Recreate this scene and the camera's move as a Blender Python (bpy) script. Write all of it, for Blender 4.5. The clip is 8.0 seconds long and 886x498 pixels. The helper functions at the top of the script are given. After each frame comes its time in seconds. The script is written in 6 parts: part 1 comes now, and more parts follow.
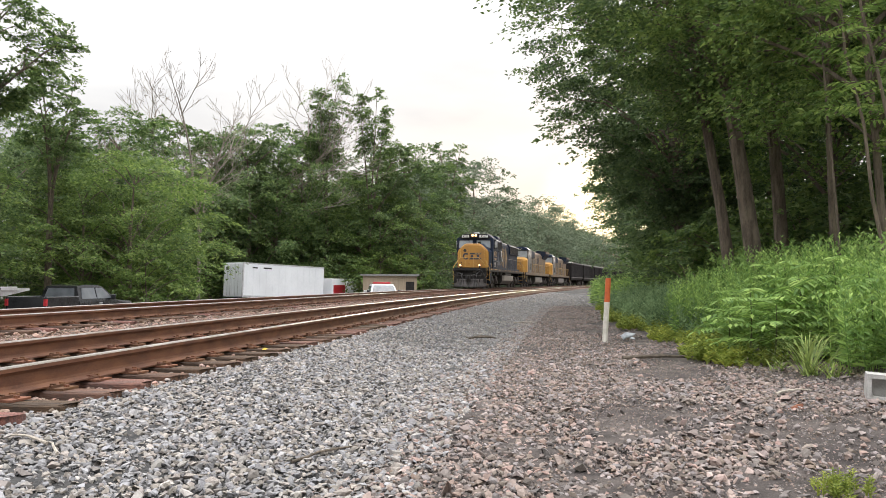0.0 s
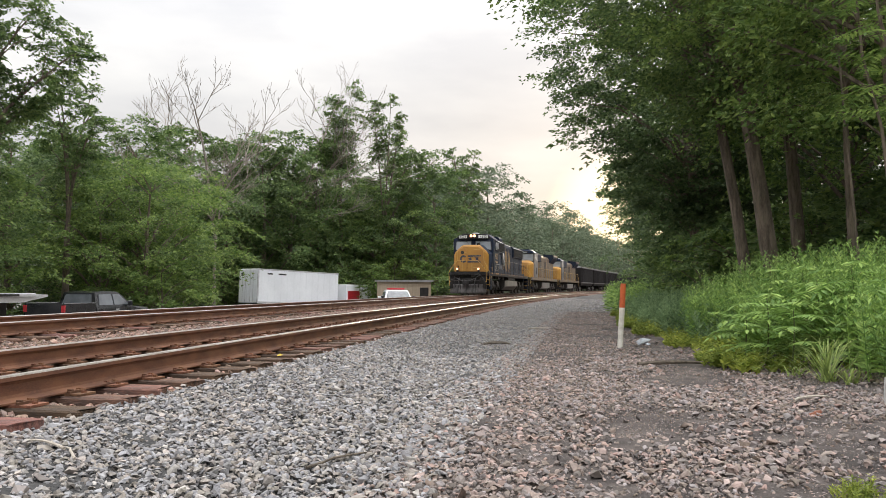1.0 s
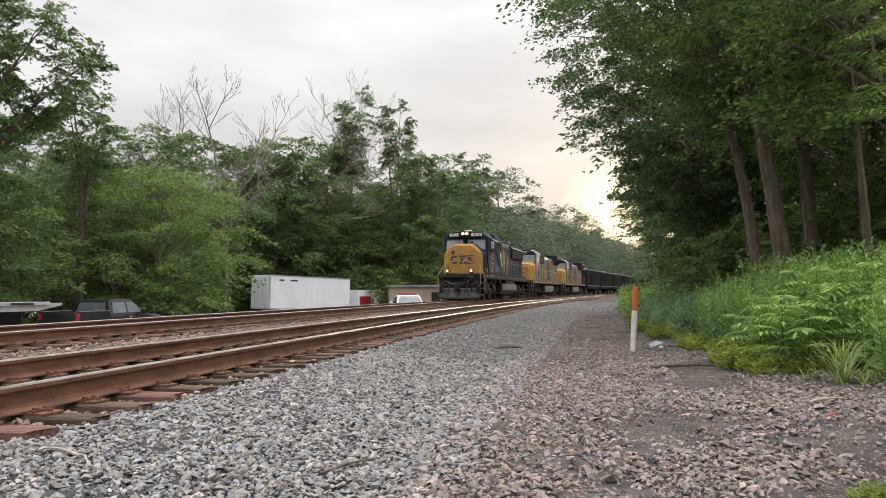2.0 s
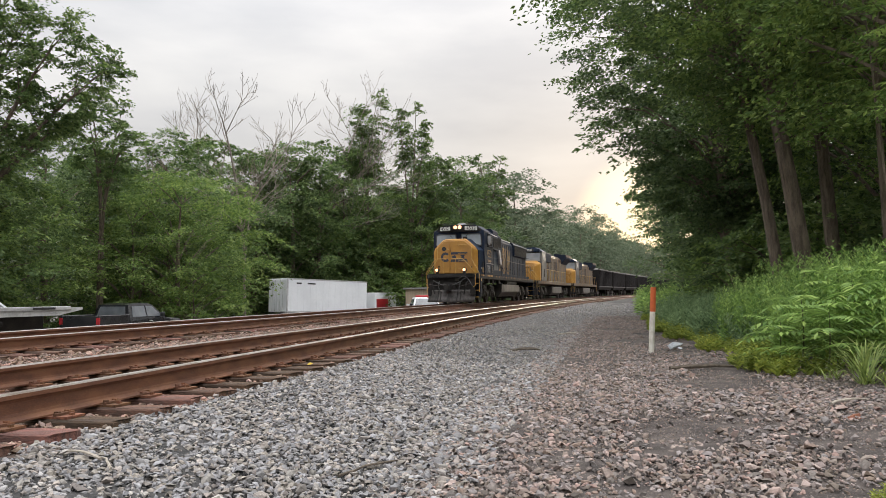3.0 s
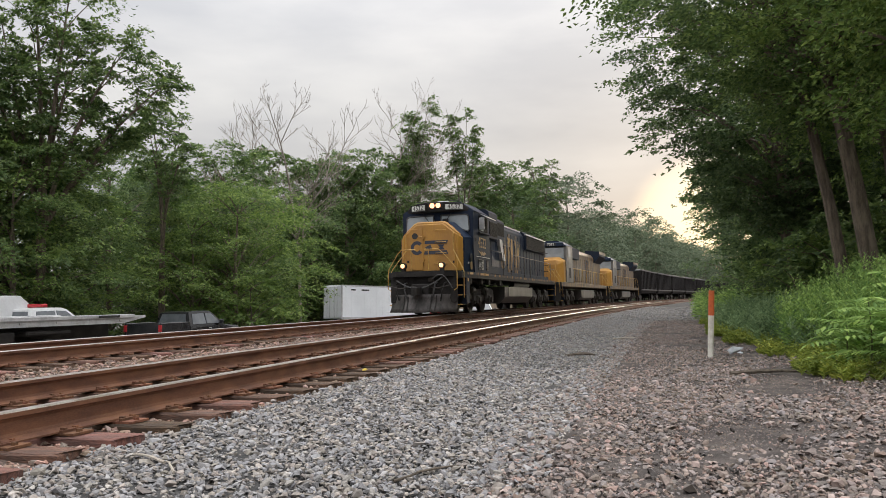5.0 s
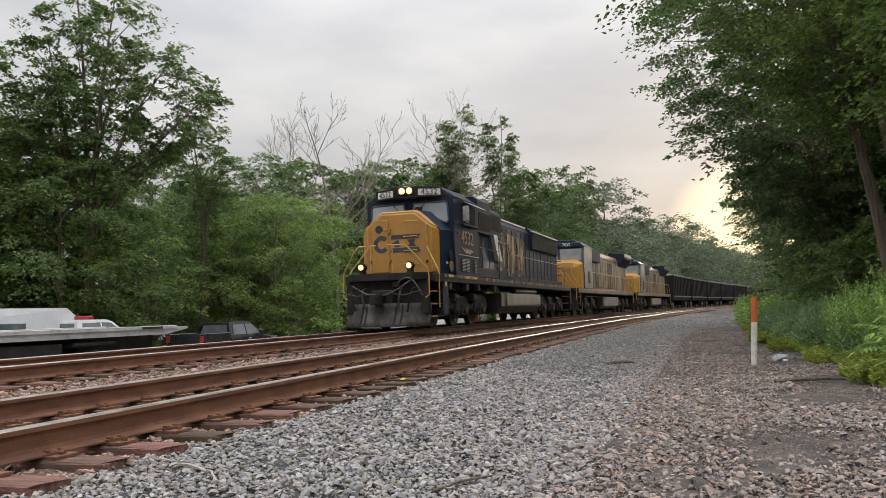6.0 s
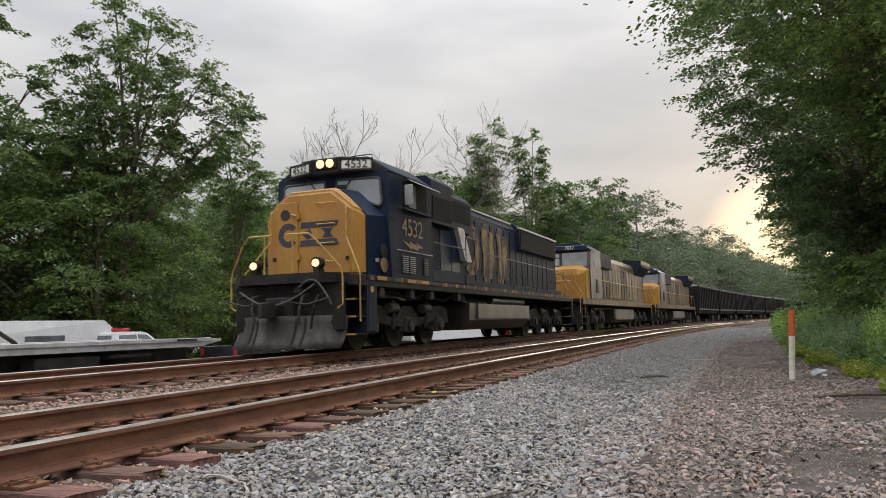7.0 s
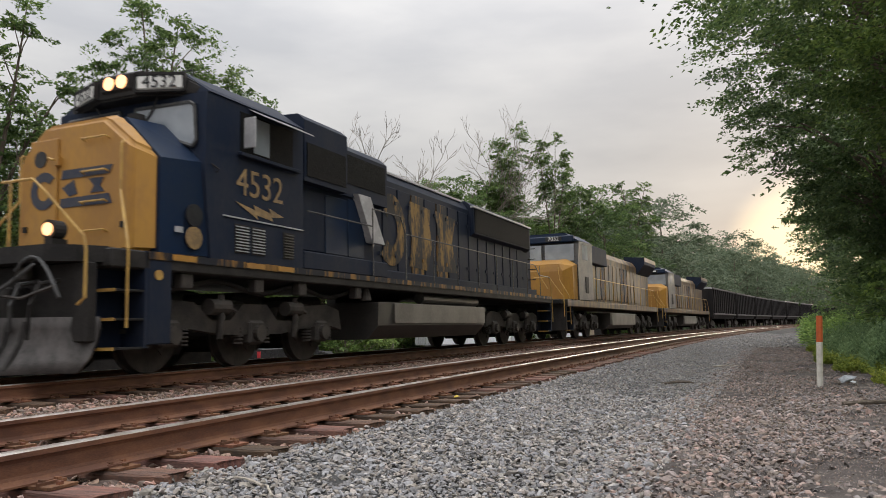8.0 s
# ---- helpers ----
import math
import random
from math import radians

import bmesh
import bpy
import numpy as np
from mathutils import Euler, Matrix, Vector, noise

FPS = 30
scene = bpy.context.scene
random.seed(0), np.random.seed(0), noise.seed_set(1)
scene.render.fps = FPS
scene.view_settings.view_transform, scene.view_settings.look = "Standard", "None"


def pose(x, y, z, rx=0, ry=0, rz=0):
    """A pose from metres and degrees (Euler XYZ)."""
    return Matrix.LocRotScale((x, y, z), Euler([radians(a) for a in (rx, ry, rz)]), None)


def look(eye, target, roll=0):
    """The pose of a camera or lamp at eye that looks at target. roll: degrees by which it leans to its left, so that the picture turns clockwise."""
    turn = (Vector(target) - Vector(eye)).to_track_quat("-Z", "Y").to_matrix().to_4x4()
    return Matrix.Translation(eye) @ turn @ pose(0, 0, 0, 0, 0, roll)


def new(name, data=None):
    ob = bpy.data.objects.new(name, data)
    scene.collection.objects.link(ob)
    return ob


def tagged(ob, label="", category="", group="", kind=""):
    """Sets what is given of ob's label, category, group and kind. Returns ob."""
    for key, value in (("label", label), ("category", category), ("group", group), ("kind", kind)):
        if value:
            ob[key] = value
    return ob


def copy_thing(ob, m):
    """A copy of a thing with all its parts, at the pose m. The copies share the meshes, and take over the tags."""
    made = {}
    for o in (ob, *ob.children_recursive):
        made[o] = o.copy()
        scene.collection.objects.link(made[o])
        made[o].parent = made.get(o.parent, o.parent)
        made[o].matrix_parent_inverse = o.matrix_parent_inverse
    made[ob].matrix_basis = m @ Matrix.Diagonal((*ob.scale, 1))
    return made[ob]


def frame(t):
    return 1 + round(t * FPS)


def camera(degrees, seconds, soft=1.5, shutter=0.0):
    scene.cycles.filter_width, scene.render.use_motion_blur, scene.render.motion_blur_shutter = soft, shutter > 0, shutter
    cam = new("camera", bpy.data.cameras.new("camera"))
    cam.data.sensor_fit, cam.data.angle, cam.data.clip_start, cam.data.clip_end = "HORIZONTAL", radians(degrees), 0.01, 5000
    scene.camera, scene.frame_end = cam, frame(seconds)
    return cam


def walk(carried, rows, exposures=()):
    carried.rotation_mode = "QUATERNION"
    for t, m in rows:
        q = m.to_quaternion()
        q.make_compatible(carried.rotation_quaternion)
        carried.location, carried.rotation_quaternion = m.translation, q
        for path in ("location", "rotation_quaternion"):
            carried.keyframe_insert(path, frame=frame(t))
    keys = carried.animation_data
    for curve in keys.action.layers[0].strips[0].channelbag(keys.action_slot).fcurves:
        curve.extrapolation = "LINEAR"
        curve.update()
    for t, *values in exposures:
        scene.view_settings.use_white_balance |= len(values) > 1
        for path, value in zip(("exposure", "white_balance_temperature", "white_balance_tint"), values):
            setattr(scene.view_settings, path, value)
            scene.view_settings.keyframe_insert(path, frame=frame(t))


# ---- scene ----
EYE, TILT, LEAN = 0.95, 2.60, -0.51
cam = camera(60.83, 8.0, 0.8, 0.25)
# seconds, turn to the left, up, roll: a hand-held pan on one spot
PAN = [
    (0, 0.00, 0.00, 0.00),
    (0.5, 0.64, 0.22, 0.01),
    (1, 1.07, 0.44, 0.14),
    (1.5, 1.45, 0.64, 0.44),
    (3, 3.15, 0.98, 1.15),
    (3.5, 3.95, 1.03, 1.27),
    (4, 4.86, 1.12, 1.37),
    (5.5, 8.45, 1.83, 2.10),
    (6, 9.86, 2.27, 2.39),
    (6.5, 11.11, 2.76, 2.47),
    (7, 12.17, 3.34, 2.37),
    (7.5, 13.04, 3.60, 2.31),
    (8, 13.86, 3.73, 2.21),
]
walk(cam, [(t, pose(0, 0, EYE, TILT) @ pose(0, 0, 0, 0, LEAN) @ pose(0, 0, 0, 0, 0, yaw) @ pose(0, 0, 0, up) @ pose(0, 0, 0, 0, roll) @ pose(0, 0, 0, 90))
           for t, yaw, up, roll in PAN],
     exposures=[(0.0, 1.56), (0.5, 1.46), (1.0, 1.37), (1.5, 1.31), (3.0, 1.18), (4.0, 1.13), (5.5, 1.02), (6.5, 0.96), (8.0, 0.88)])

# ---- light ----
SUN_AZ, SUN_EL = 12.0, 5.0
sun_way = Vector((math.sin(radians(SUN_AZ)) * math.cos(radians(SUN_EL)), math.cos(radians(SUN_AZ)) * math.cos(radians(SUN_EL)), math.sin(radians(SUN_EL))))
world = bpy.data.worlds.new("evening_sky")
scene.world = world
world.use_nodes = True


def sky_nodes():
    nt = world.node_tree
    nt.nodes.clear()
    N, L = nt.nodes.new, nt.links.new
    out, bg = N("ShaderNodeOutputWorld"), N("ShaderNodeBackground")
    co = N("ShaderNodeTexCoord")
    sky = N("ShaderNodeTexSky")
    sky.sky_type, sky.sun_disc = "NISHITA", False
    sky.sun_elevation, sky.sun_rotation = radians(SUN_EL), radians(SUN_AZ)
    dim = N("ShaderNodeMix")
    dim.data_type, dim.blend_type = "RGBA", "MULTIPLY"
    dim.inputs[0].default_value = 1.0
    L(sky.outputs[0], dim.inputs[6])
    dim.inputs[7].default_value = (0.05, 0.05, 0.05, 1)
    # broken cloud deck: two scales of noise, stretched level
    mp = N("ShaderNodeMapping")
    mp.inputs["Scale"].default_value = (1.6, 1.6, 5.5)
    L(co.outputs["Generated"], mp.inputs[0])
    n1 = N("ShaderNodeTexNoise")
    n1.inputs["Scale"].default_value, n1.inputs["Detail"].default_value, n1.inputs["Roughness"].default_value = 1.7, 6.0, 0.5
    L(mp.outputs[0], n1.inputs["Vector"])
    ramp = N("ShaderNodeValToRGB")
    ramp.color_ramp.elements[0].position, ramp.color_ramp.elements[0].color = 0.32, (0.30, 0.302, 0.317, 1)
    ramp.color_ramp.elements[1].position, ramp.color_ramp.elements[1].color = 0.72, (0.455, 0.445, 0.438, 1)
    L(n1.outputs[0], ramp.inputs[0])
    # glow of the hidden sun through thin cloud
    dot = N("ShaderNodeVectorMath")
    dot.operation = "DOT_PRODUCT"
    L(co.outputs["Generated"], dot.inputs[0])
    dot.inputs[1].default_value = sun_way
    glow = N("ShaderNodeMapRange")
    glow.interpolation_type = "SMOOTHERSTEP"
    glow.inputs["From Min"].default_value, glow.inputs["From Max"].default_value = 0.9945, 1.0
    glow.inputs["To Min"].default_value, glow.inputs["To Max"].default_value = 0.0, 1.0
    L(dot.outputs["Value"], glow.inputs["Value"])
    wide = N("ShaderNodeMapRange")
    wide.interpolation_type = "SMOOTHERSTEP"
    wide.inputs["From Min"].default_value, wide.inputs["From Max"].default_value = 0.6, 1.0
    wide.inputs["To Min"].default_value, wide.inputs["To Max"].default_value = 0.0, 0.09
    L(dot.outputs["Value"], wide.inputs["Value"])
    g1 = N("ShaderNodeMix")
    g1.data_type, g1.blend_type = "RGBA", "ADD"
    L(wide.outputs[0], g1.inputs[0])
    L(ramp.outputs[0], g1.inputs[6])
    g1.inputs[7].default_value = (0.42, 0.38, 0.32, 1)
    g2 = N("ShaderNodeMix")
    g2.data_type, g2.blend_type = "RGBA", "ADD"
    L(glow.outputs[0], g2.inputs[0])
    L(g1.outputs[2], g2.inputs[6])
    g2.inputs[7].default_value = (0.62, 0.44, 0.19, 1)
    mix = N("ShaderNodeMix")
    mix.data_type = "RGBA"
    mix.inputs[0].default_value = 0.88
    L(dim.outputs[2], mix.inputs[6])
    L(g2.outputs[2], mix.inputs[7])
    # an overcast dome is brighter overhead than near the horizon
    sep, sq, lift = N("ShaderNodeSeparateXYZ"), N("ShaderNodeMath"), N("ShaderNodeMath")
    L(co.outputs["Generated"], sep.inputs[0])
    sq.operation = lift.operation = "MULTIPLY_ADD"
    L(sep.outputs["Z"], sq.inputs[0])
    L(sep.outputs["Z"], sq.inputs[1])
    sq.inputs[2].default_value = 0.0
    L(sq.outputs[0], lift.inputs[0])
    lift.inputs[1].default_value, lift.inputs[2].default_value = 3.9, 0.70
    dome = N("ShaderNodeVectorMath")
    dome.operation = "SCALE"
    L(mix.outputs[2], dome.inputs[0])
    L(lift.outputs[0], dome.inputs["Scale"])
    L(dome.outputs[0], bg.inputs[0])
    bg.inputs[1].default_value = 1.0
    L(bg.outputs[0], out.inputs[0])


sky_nodes()
sun = new("sun", bpy.data.lights.new("sun", "SUN"))
sun.data.energy, sun.data.angle, sun.data.color = 0.65, radians(14), (1.0, 0.86, 0.66)
sun.matrix_world = look((0, 0, 0), tuple(-sun_way))

# ---- the line of the railway ----
# s: metres along the near track from beside the camera; off: metres to the right of its middle
PHI, SIDE, K0, K1, K2 = 0.15353, 4.520, 0.000475, 4.9270e-05, -5.7022e-07
RAIL_Z, GRADE = 0.336, 0.00245
TRACK_2, TRACK_2_SPREAD, TRACK_2_RISE = -4.129, -0.00376, 0.078
GAUGE = 1.505
line_s = np.arange(-400.0, 1001.0, 1.0)
line_h = np.cumsum((lambda c: K0 + K1 * c + K2 * c * c)(np.clip(line_s, -30, 74)))
line_h += PHI - line_h[400]
line_x, line_y = np.cumsum(np.sin(line_h)), np.cumsum(np.cos(line_h))
line_x += -SIDE * math.cos(PHI) - line_x[400]
line_y += SIDE * math.sin(PHI) - line_y[400]


def grade(s):
    return GRADE * np.clip(s, -20, 170)


def on_line(s, off):
    """World x, y and heading at s along the line and off to its right; arrays or numbers."""
    x, y, h = np.interp(s, line_s, line_x), np.interp(s, line_s, line_y), np.interp(s, line_s, line_h)
    return x + off * np.cos(h), y - off * np.sin(h), h


def off_2(s):
    return TRACK_2 + TRACK_2_SPREAD * np.clip(s, -30, 120)


def smooth(a, b, v):
    k = np.clip((v - a) / (b - a), 0, 1)
    return k * k * (3 - 2 * k)


def ground_z(s, off):
    """Height of the ground: ballast bed of both tracks, the gravel path, a bank under the trees, the low yard beyond."""
    s, off = np.asarray(s, float), np.asarray(off, float)
    bed = RAIL_Z - 0.265
    z = np.interp(off, [-60, -20, -13, -8.6, -6.0, -5.45, -2.75, -2.1, -1.35, 1.35, 1.5, 3.3, 3.9, 6.2, 14, 40],
                  [-1.3, -1.2, -0.85, -0.75, bed - 0.12, bed + TRACK_2_RISE, bed + TRACK_2_RISE, bed + 0.06, bed, bed, bed + 0.01, -0.05, 0.0, 0.02, 0.55, 1.2])
    return z + grade(s) * np.interp(off, [-30, -8, 4, 30], [0, 1, 1, 0.3])


def spot(az, d):
    """World x, y at az degrees to the right of straight ahead, d metres from the camera."""
    return d * math.sin(radians(az)), d * math.cos(radians(az))


def to_line(x, y):
    i = int(np.argmin((line_x - x) ** 2 + (line_y - y) ** 2))
    h = line_h[i]
    return line_s[i] + (x - line_x[i]) * math.sin(h) + (y - line_y[i]) * math.cos(h), (x - line_x[i]) * math.cos(h) - (y - line_y[i]) * math.sin(h)


def floor_at(x, y):
    return float(ground_z(*to_line(x, y)))

# ---- materials ----
def mat(name, col, col2=None, rough=0.8, metal=0.0, scale=6.0, fine=60.0, bump=0.25, island=0.0, thin=0.0, edge=(0.35, 0.65), stretch=(1, 1, 1), glow=0.0, spec=0.5, tones=()):
    """A surface with two scales of variation between col and col2, fine relief, and a shade of its own for each loose piece (island)."""
    m = bpy.data.materials.new(name)
    m.use_nodes = True
    nt = m.node_tree
    N, L = nt.nodes.new, nt.links.new
    b = nt.nodes["Principled BSDF"]
    out = nt.nodes["Material Output"]
    col2 = col2 or tuple(c * 0.6 for c in col)
    co, mp = N("ShaderNodeTexCoord"), N("ShaderNodeMapping")
    mp.inputs["Scale"].default_value = stretch
    L(co.outputs["Object"], mp.inputs[0])
    n1, n2 = N("ShaderNodeTexNoise"), N("ShaderNodeTexNoise")
    n1.inputs["Scale"].default_value, n1.inputs["Detail"].default_value = scale, 5.0
    n2.inputs["Scale"].default_value, n2.inputs["Detail"].default_value = fine, 3.0
    L(mp.outputs[0], n1.inputs["Vector"])
    L(mp.outputs[0], n2.inputs["Vector"])
    add = N("ShaderNodeMath")
    add.operation = "MULTIPLY_ADD"
    L(n2.outputs[0], add.inputs[0])
    add.inputs[1].default_value = 0.45
    L(n1.outputs[0], add.inputs[2])
    rg = N("ShaderNodeMapRange")
    rg.inputs["From Min"].default_value, rg.inputs["From Max"].default_value = edge[0] + 0.22, edge[1] + 0.22
    L(add.outputs[0], rg.inputs["Value"])
    mx = N("ShaderNodeMix")
    mx.data_type = "RGBA"
    L(rg.outputs[0], mx.inputs[0])
    mx.inputs[6].default_value, mx.inputs[7].default_value = (*col, 1), (*col2, 1)
    colour = mx.outputs[2]
    if island:
        ge, oi, ad, fr = N("ShaderNodeNewGeometry"), N("ShaderNodeObjectInfo"), N("ShaderNodeMath"), N("ShaderNodeMath")
        L(ge.outputs["Random Per Island"], ad.inputs[0])
        L(oi.outputs["Random"], ad.inputs[1])
        fr.operation = "FRACT"
        L(ad.outputs[0], fr.inputs[0])
        hs = N("ShaderNodeHueSaturation")
        v = N("ShaderNodeMapRange")
        v.inputs["To Min"].default_value, v.inputs["To Max"].default_value = 1 - island, 1 + island
        L(fr.outputs[0], v.inputs["Value"])
        L(v.outputs[0], hs.inputs["Value"])
        h = N("ShaderNodeMath")
        h.operation = "MULTIPLY_ADD"
        L(fr.outputs[0], h.inputs[0])
        h.inputs[1].default_value, h.inputs[2].default_value = -0.05 * min(1, island * 2), 0.5 + 0.025 * min(1, island * 2)
        L(h.outputs[0], hs.inputs["Hue"])
        if tones:
            rp, ml = N("ShaderNodeValToRGB"), N("ShaderNodeMix")
            el = rp.color_ramp.elements
            while len(el) < len(tones):
                el.new(0.5)
            for q, c in enumerate(tones):
                el[q].position, el[q].color = q / len(tones), (*c, 1)
            rp.color_ramp.interpolation = "CONSTANT"
            t7 = N("ShaderNodeMath")
            t7.operation = "MULTIPLY"
            t7.inputs[1].default_value = 7.13
            f7 = N("ShaderNodeMath")
            f7.operation = "FRACT"
            L(fr.outputs[0], t7.inputs[0])
            L(t7.outputs[0], f7.inputs[0])
            L(f7.outputs[0], rp.inputs[0])
            ml.data_type, ml.blend_type = "RGBA", "MULTIPLY"
            ml.inputs[0].default_value = 1.0
            L(colour, ml.inputs[6])
            L(rp.outputs[0], ml.inputs[7])
            colour = ml.outputs[2]
        L(colour, hs.inputs["Color"])
        colour = hs.outputs[0]
    L(colour, b.inputs["Base Color"])
    b.inputs["Roughness"].default_value, b.inputs["Metallic"].default_value = rough, metal
    b.inputs["Specular IOR Level"].default_value = spec
    if bump:
        bp = N("ShaderNodeBump")
        bp.inputs["Strength"].default_value, bp.inputs["Distance"].default_value = bump, 0.02
        L(add.outputs[0], bp.inputs["Height"])
        L(bp.outputs[0], b.inputs["Normal"])
    if glow:
        b.inputs["Emission Color"].default_value, b.inputs["Emission Strength"].default_value = (*col, 1), glow
    if thin:
        tr, ms = N("ShaderNodeBsdfTranslucent"), N("ShaderNodeMixShader")
        L(colour, tr.inputs[0])
        ms.inputs[0].default_value = thin
        L(b.outputs[0], ms.inputs[1])
        L(tr.outputs[0], ms.inputs[2])
        L(ms.outputs[0], out.inputs[0])
    return m


M = dict(
    ballast=mat("grey_ballast_stone", (0.36, 0.35, 0.34), (0.22, 0.212, 0.205), 0.85, scale=9, fine=70, bump=0.35, island=0.30, tones=((1, 1, 1.02), (0.95, 0.97, 1.04), (1.08, 1.0, 0.9), (0.72, 0.72, 0.75), (1.02, 0.94, 0.86), (0.9, 0.92, 0.97), (1.2, 1.16, 1.1), (0.8, 0.74, 0.7))),
    gravel=mat("brown_grey_gravel_stone", (0.33, 0.29, 0.27), (0.20, 0.175, 0.16), 0.9, scale=9, fine=70, bump=0.35, island=0.35, tones=((1, 0.98, 0.97), (1.1, 0.98, 0.9), (0.9, 0.92, 0.96), (0.7, 0.66, 0.64), (1.2, 1.12, 1.05), (1.08, 0.9, 0.8), (0.95, 0.86, 0.8), (0.8, 0.8, 0.82))),
    rust_ballast=mat("rust_dusted_ballast_stone", (0.40, 0.31, 0.26), (0.24, 0.17, 0.135), 0.9, scale=9, fine=70, bump=0.35, island=0.4, tones=((1, 0.98, 0.97), (1.1, 0.98, 0.9), (0.9, 0.92, 0.96), (0.7, 0.66, 0.64), (1.2, 1.12, 1.05), (1.08, 0.9, 0.8), (0.95, 0.86, 0.8), (0.8, 0.8, 0.82))),
    # Both beds are painted far darker than their stones, as shade in the gaps.
    bed=mat("ballast_bed_gap_shade", (0.06, 0.058, 0.056), (0.03, 0.03, 0.03), 0.95, scale=14, fine=45, bump=1.0),
    bed_rust=mat("rusty_bed_gap_shade", (0.12, 0.085, 0.068), (0.06, 0.042, 0.033), 0.95, scale=14, fine=45, bump=1.0),
    path=mat("gravelly_path_soil", (0.13, 0.108, 0.096), (0.045, 0.037, 0.034), 0.95, scale=3, fine=110, bump=1.0, edge=(0.3, 0.62)),
    soil=mat("leaf_mould_soil", (0.10, 0.08, 0.062), (0.055, 0.045, 0.034), 0.95, scale=2, fine=20, bump=0.8),
    lot=mat("yard_gravel", (0.22, 0.21, 0.19), (0.14, 0.13, 0.12), 0.95, scale=2, fine=30, bump=0.6),
    rail=mat("rusty_rail_side", (0.21, 0.095, 0.05), (0.12, 0.052, 0.032), 0.7, 0.05, scale=3, fine=50, bump=0.15, stretch=(1, 1, 3)),
    railhead=mat("worn_rail_head", (0.62, 0.58, 0.55), (0.40, 0.33, 0.29), 0.34, 0.8, scale=4, fine=80, bump=0.05),
    tie=mat("weathered_tie_wood", (0.22, 0.115, 0.075), (0.09, 0.058, 0.045), 0.9, scale=4, fine=40, bump=1.0, island=0.45, stretch=(0.6, 6, 2)),
    plate=mat("rusty_tie_plate", (0.26, 0.12, 0.06), (0.13, 0.06, 0.035), 0.85, 0.1, scale=14, fine=90, bump=0.3, island=0.2),
    bark=mat("grey_brown_bark", (0.19, 0.15, 0.115), (0.09, 0.07, 0.053), 0.95, scale=4, fine=22, bump=1.0, stretch=(3, 3, 0.6)),
    dead=mat("bleached_dead_wood", (0.30, 0.26, 0.22), (0.17, 0.145, 0.12), 0.9, scale=6, fine=40, bump=0.4),
    leaf=mat("broad_green_leaves", (0.155, 0.23, 0.07), (0.095, 0.155, 0.05), 0.6, scale=0.5, fine=4, bump=0, island=0.45, thin=0.5),
    leaf_dark=mat("dark_green_leaves", (0.125, 0.19, 0.07), (0.075, 0.122, 0.046), 0.6, scale=0.5, fine=4, bump=0, island=0.45, thin=0.5),
    leaf_lush=mat("fresh_green_leaves", (0.21, 0.30, 0.08), (0.125, 0.20, 0.05), 0.6, scale=0.5, fine=4, bump=0, island=0.4, thin=0.5),
    # Distant haze is mixed into this leaf colour: paler and greyer than other leaves.
    leaf_far=mat("far_leaves_haze_tint", (0.165, 0.205, 0.125), (0.115, 0.155, 0.095), 0.7, scale=0.3, fine=3, bump=0, island=0.35, thin=0.42),
    weed=mat("weed_leaves", (0.35, 0.51, 0.15), (0.17, 0.29, 0.07), 0.6, scale=1.2, fine=6, bump=0, island=0.35, thin=0.45),
    weed_yellow=mat("yellow_green_ground_cover", (0.33, 0.38, 0.07), (0.2, 0.26, 0.05), 0.65, scale=2, fine=8, bump=0, island=0.35, thin=0.45),
    weed_blue=mat("blue_green_weed_leaves", (0.28, 0.40, 0.20), (0.14, 0.22, 0.10), 0.65, scale=1.2, fine=6, bump=0, island=0.35, thin=0.42),
    grass=mat("pale_grass_blades", (0.36, 0.44, 0.14), (0.24, 0.32, 0.09), 0.6, scale=4, fine=20, bump=0, island=0.3, thin=0.42),
    stem=mat("green_weed_stem", (0.12, 0.15, 0.05), (0.08, 0.09, 0.04), 0.8, bump=0),
)


# ---- mesh helpers ----
def part(name, bm, material, parent, label="", smooth_faces=False):
    me = bpy.data.meshes.new(name)
    bm.normal_update()
    bm.to_mesh(me)
    bm.free()
    me.materials.append(material)
    if smooth_faces:
        me.polygons.foreach_set("use_smooth", [True] * len(me.polygons))
    ob = new(name, me)
    ob.parent = parent
    return tagged(ob, label) if label else ob


def raw_mesh(name, verts, faces, materials, index=None, smooth_faces=False):
    """A mesh from arrays; faces all of one corner count."""
    verts, faces = np.asarray(verts, np.float32).reshape(-1, 3), np.asarray(faces, np.int32)
    n, k = faces.shape
    me = bpy.data.meshes.new(name)
    me.vertices.add(len(verts))
    me.vertices.foreach_set("co", verts.ravel())
    me.loops.add(n * k)
    me.loops.foreach_set("vertex_index", faces.ravel())
    me.polygons.add(n)
    me.polygons.foreach_set("loop_start", np.arange(0, n * k, k, dtype=np.int32))
    me.polygons.foreach_set("loop_total", np.full(n, k, np.int32))
    for m in materials:
        me.materials.append(m)
    if index is not None:
        me.polygons.foreach_set("material_index", np.asarray(index, np.int32))
    me.polygons.foreach_set("use_smooth", np.full(n, smooth_faces))
    me.update(calc_edges=True)
    return me


def box(bm, x0, x1, y0, y1, z0, z1, bevel=0.0):
    r = bmesh.ops.create_cube(bm, size=1.0, matrix=Matrix.Translation(((x0 + x1) / 2, (y0 + y1) / 2, (z0 + z1) / 2)) @ Matrix.Diagonal((x1 - x0, y1 - y0, z1 - z0, 1)))
    if bevel:
        es = list({e for v in r["verts"] for e in v.link_edges})
        bmesh.ops.bevel(bm, geom=es, offset=bevel, segments=1, affect="EDGES", clamp_overlap=True)
    return bm


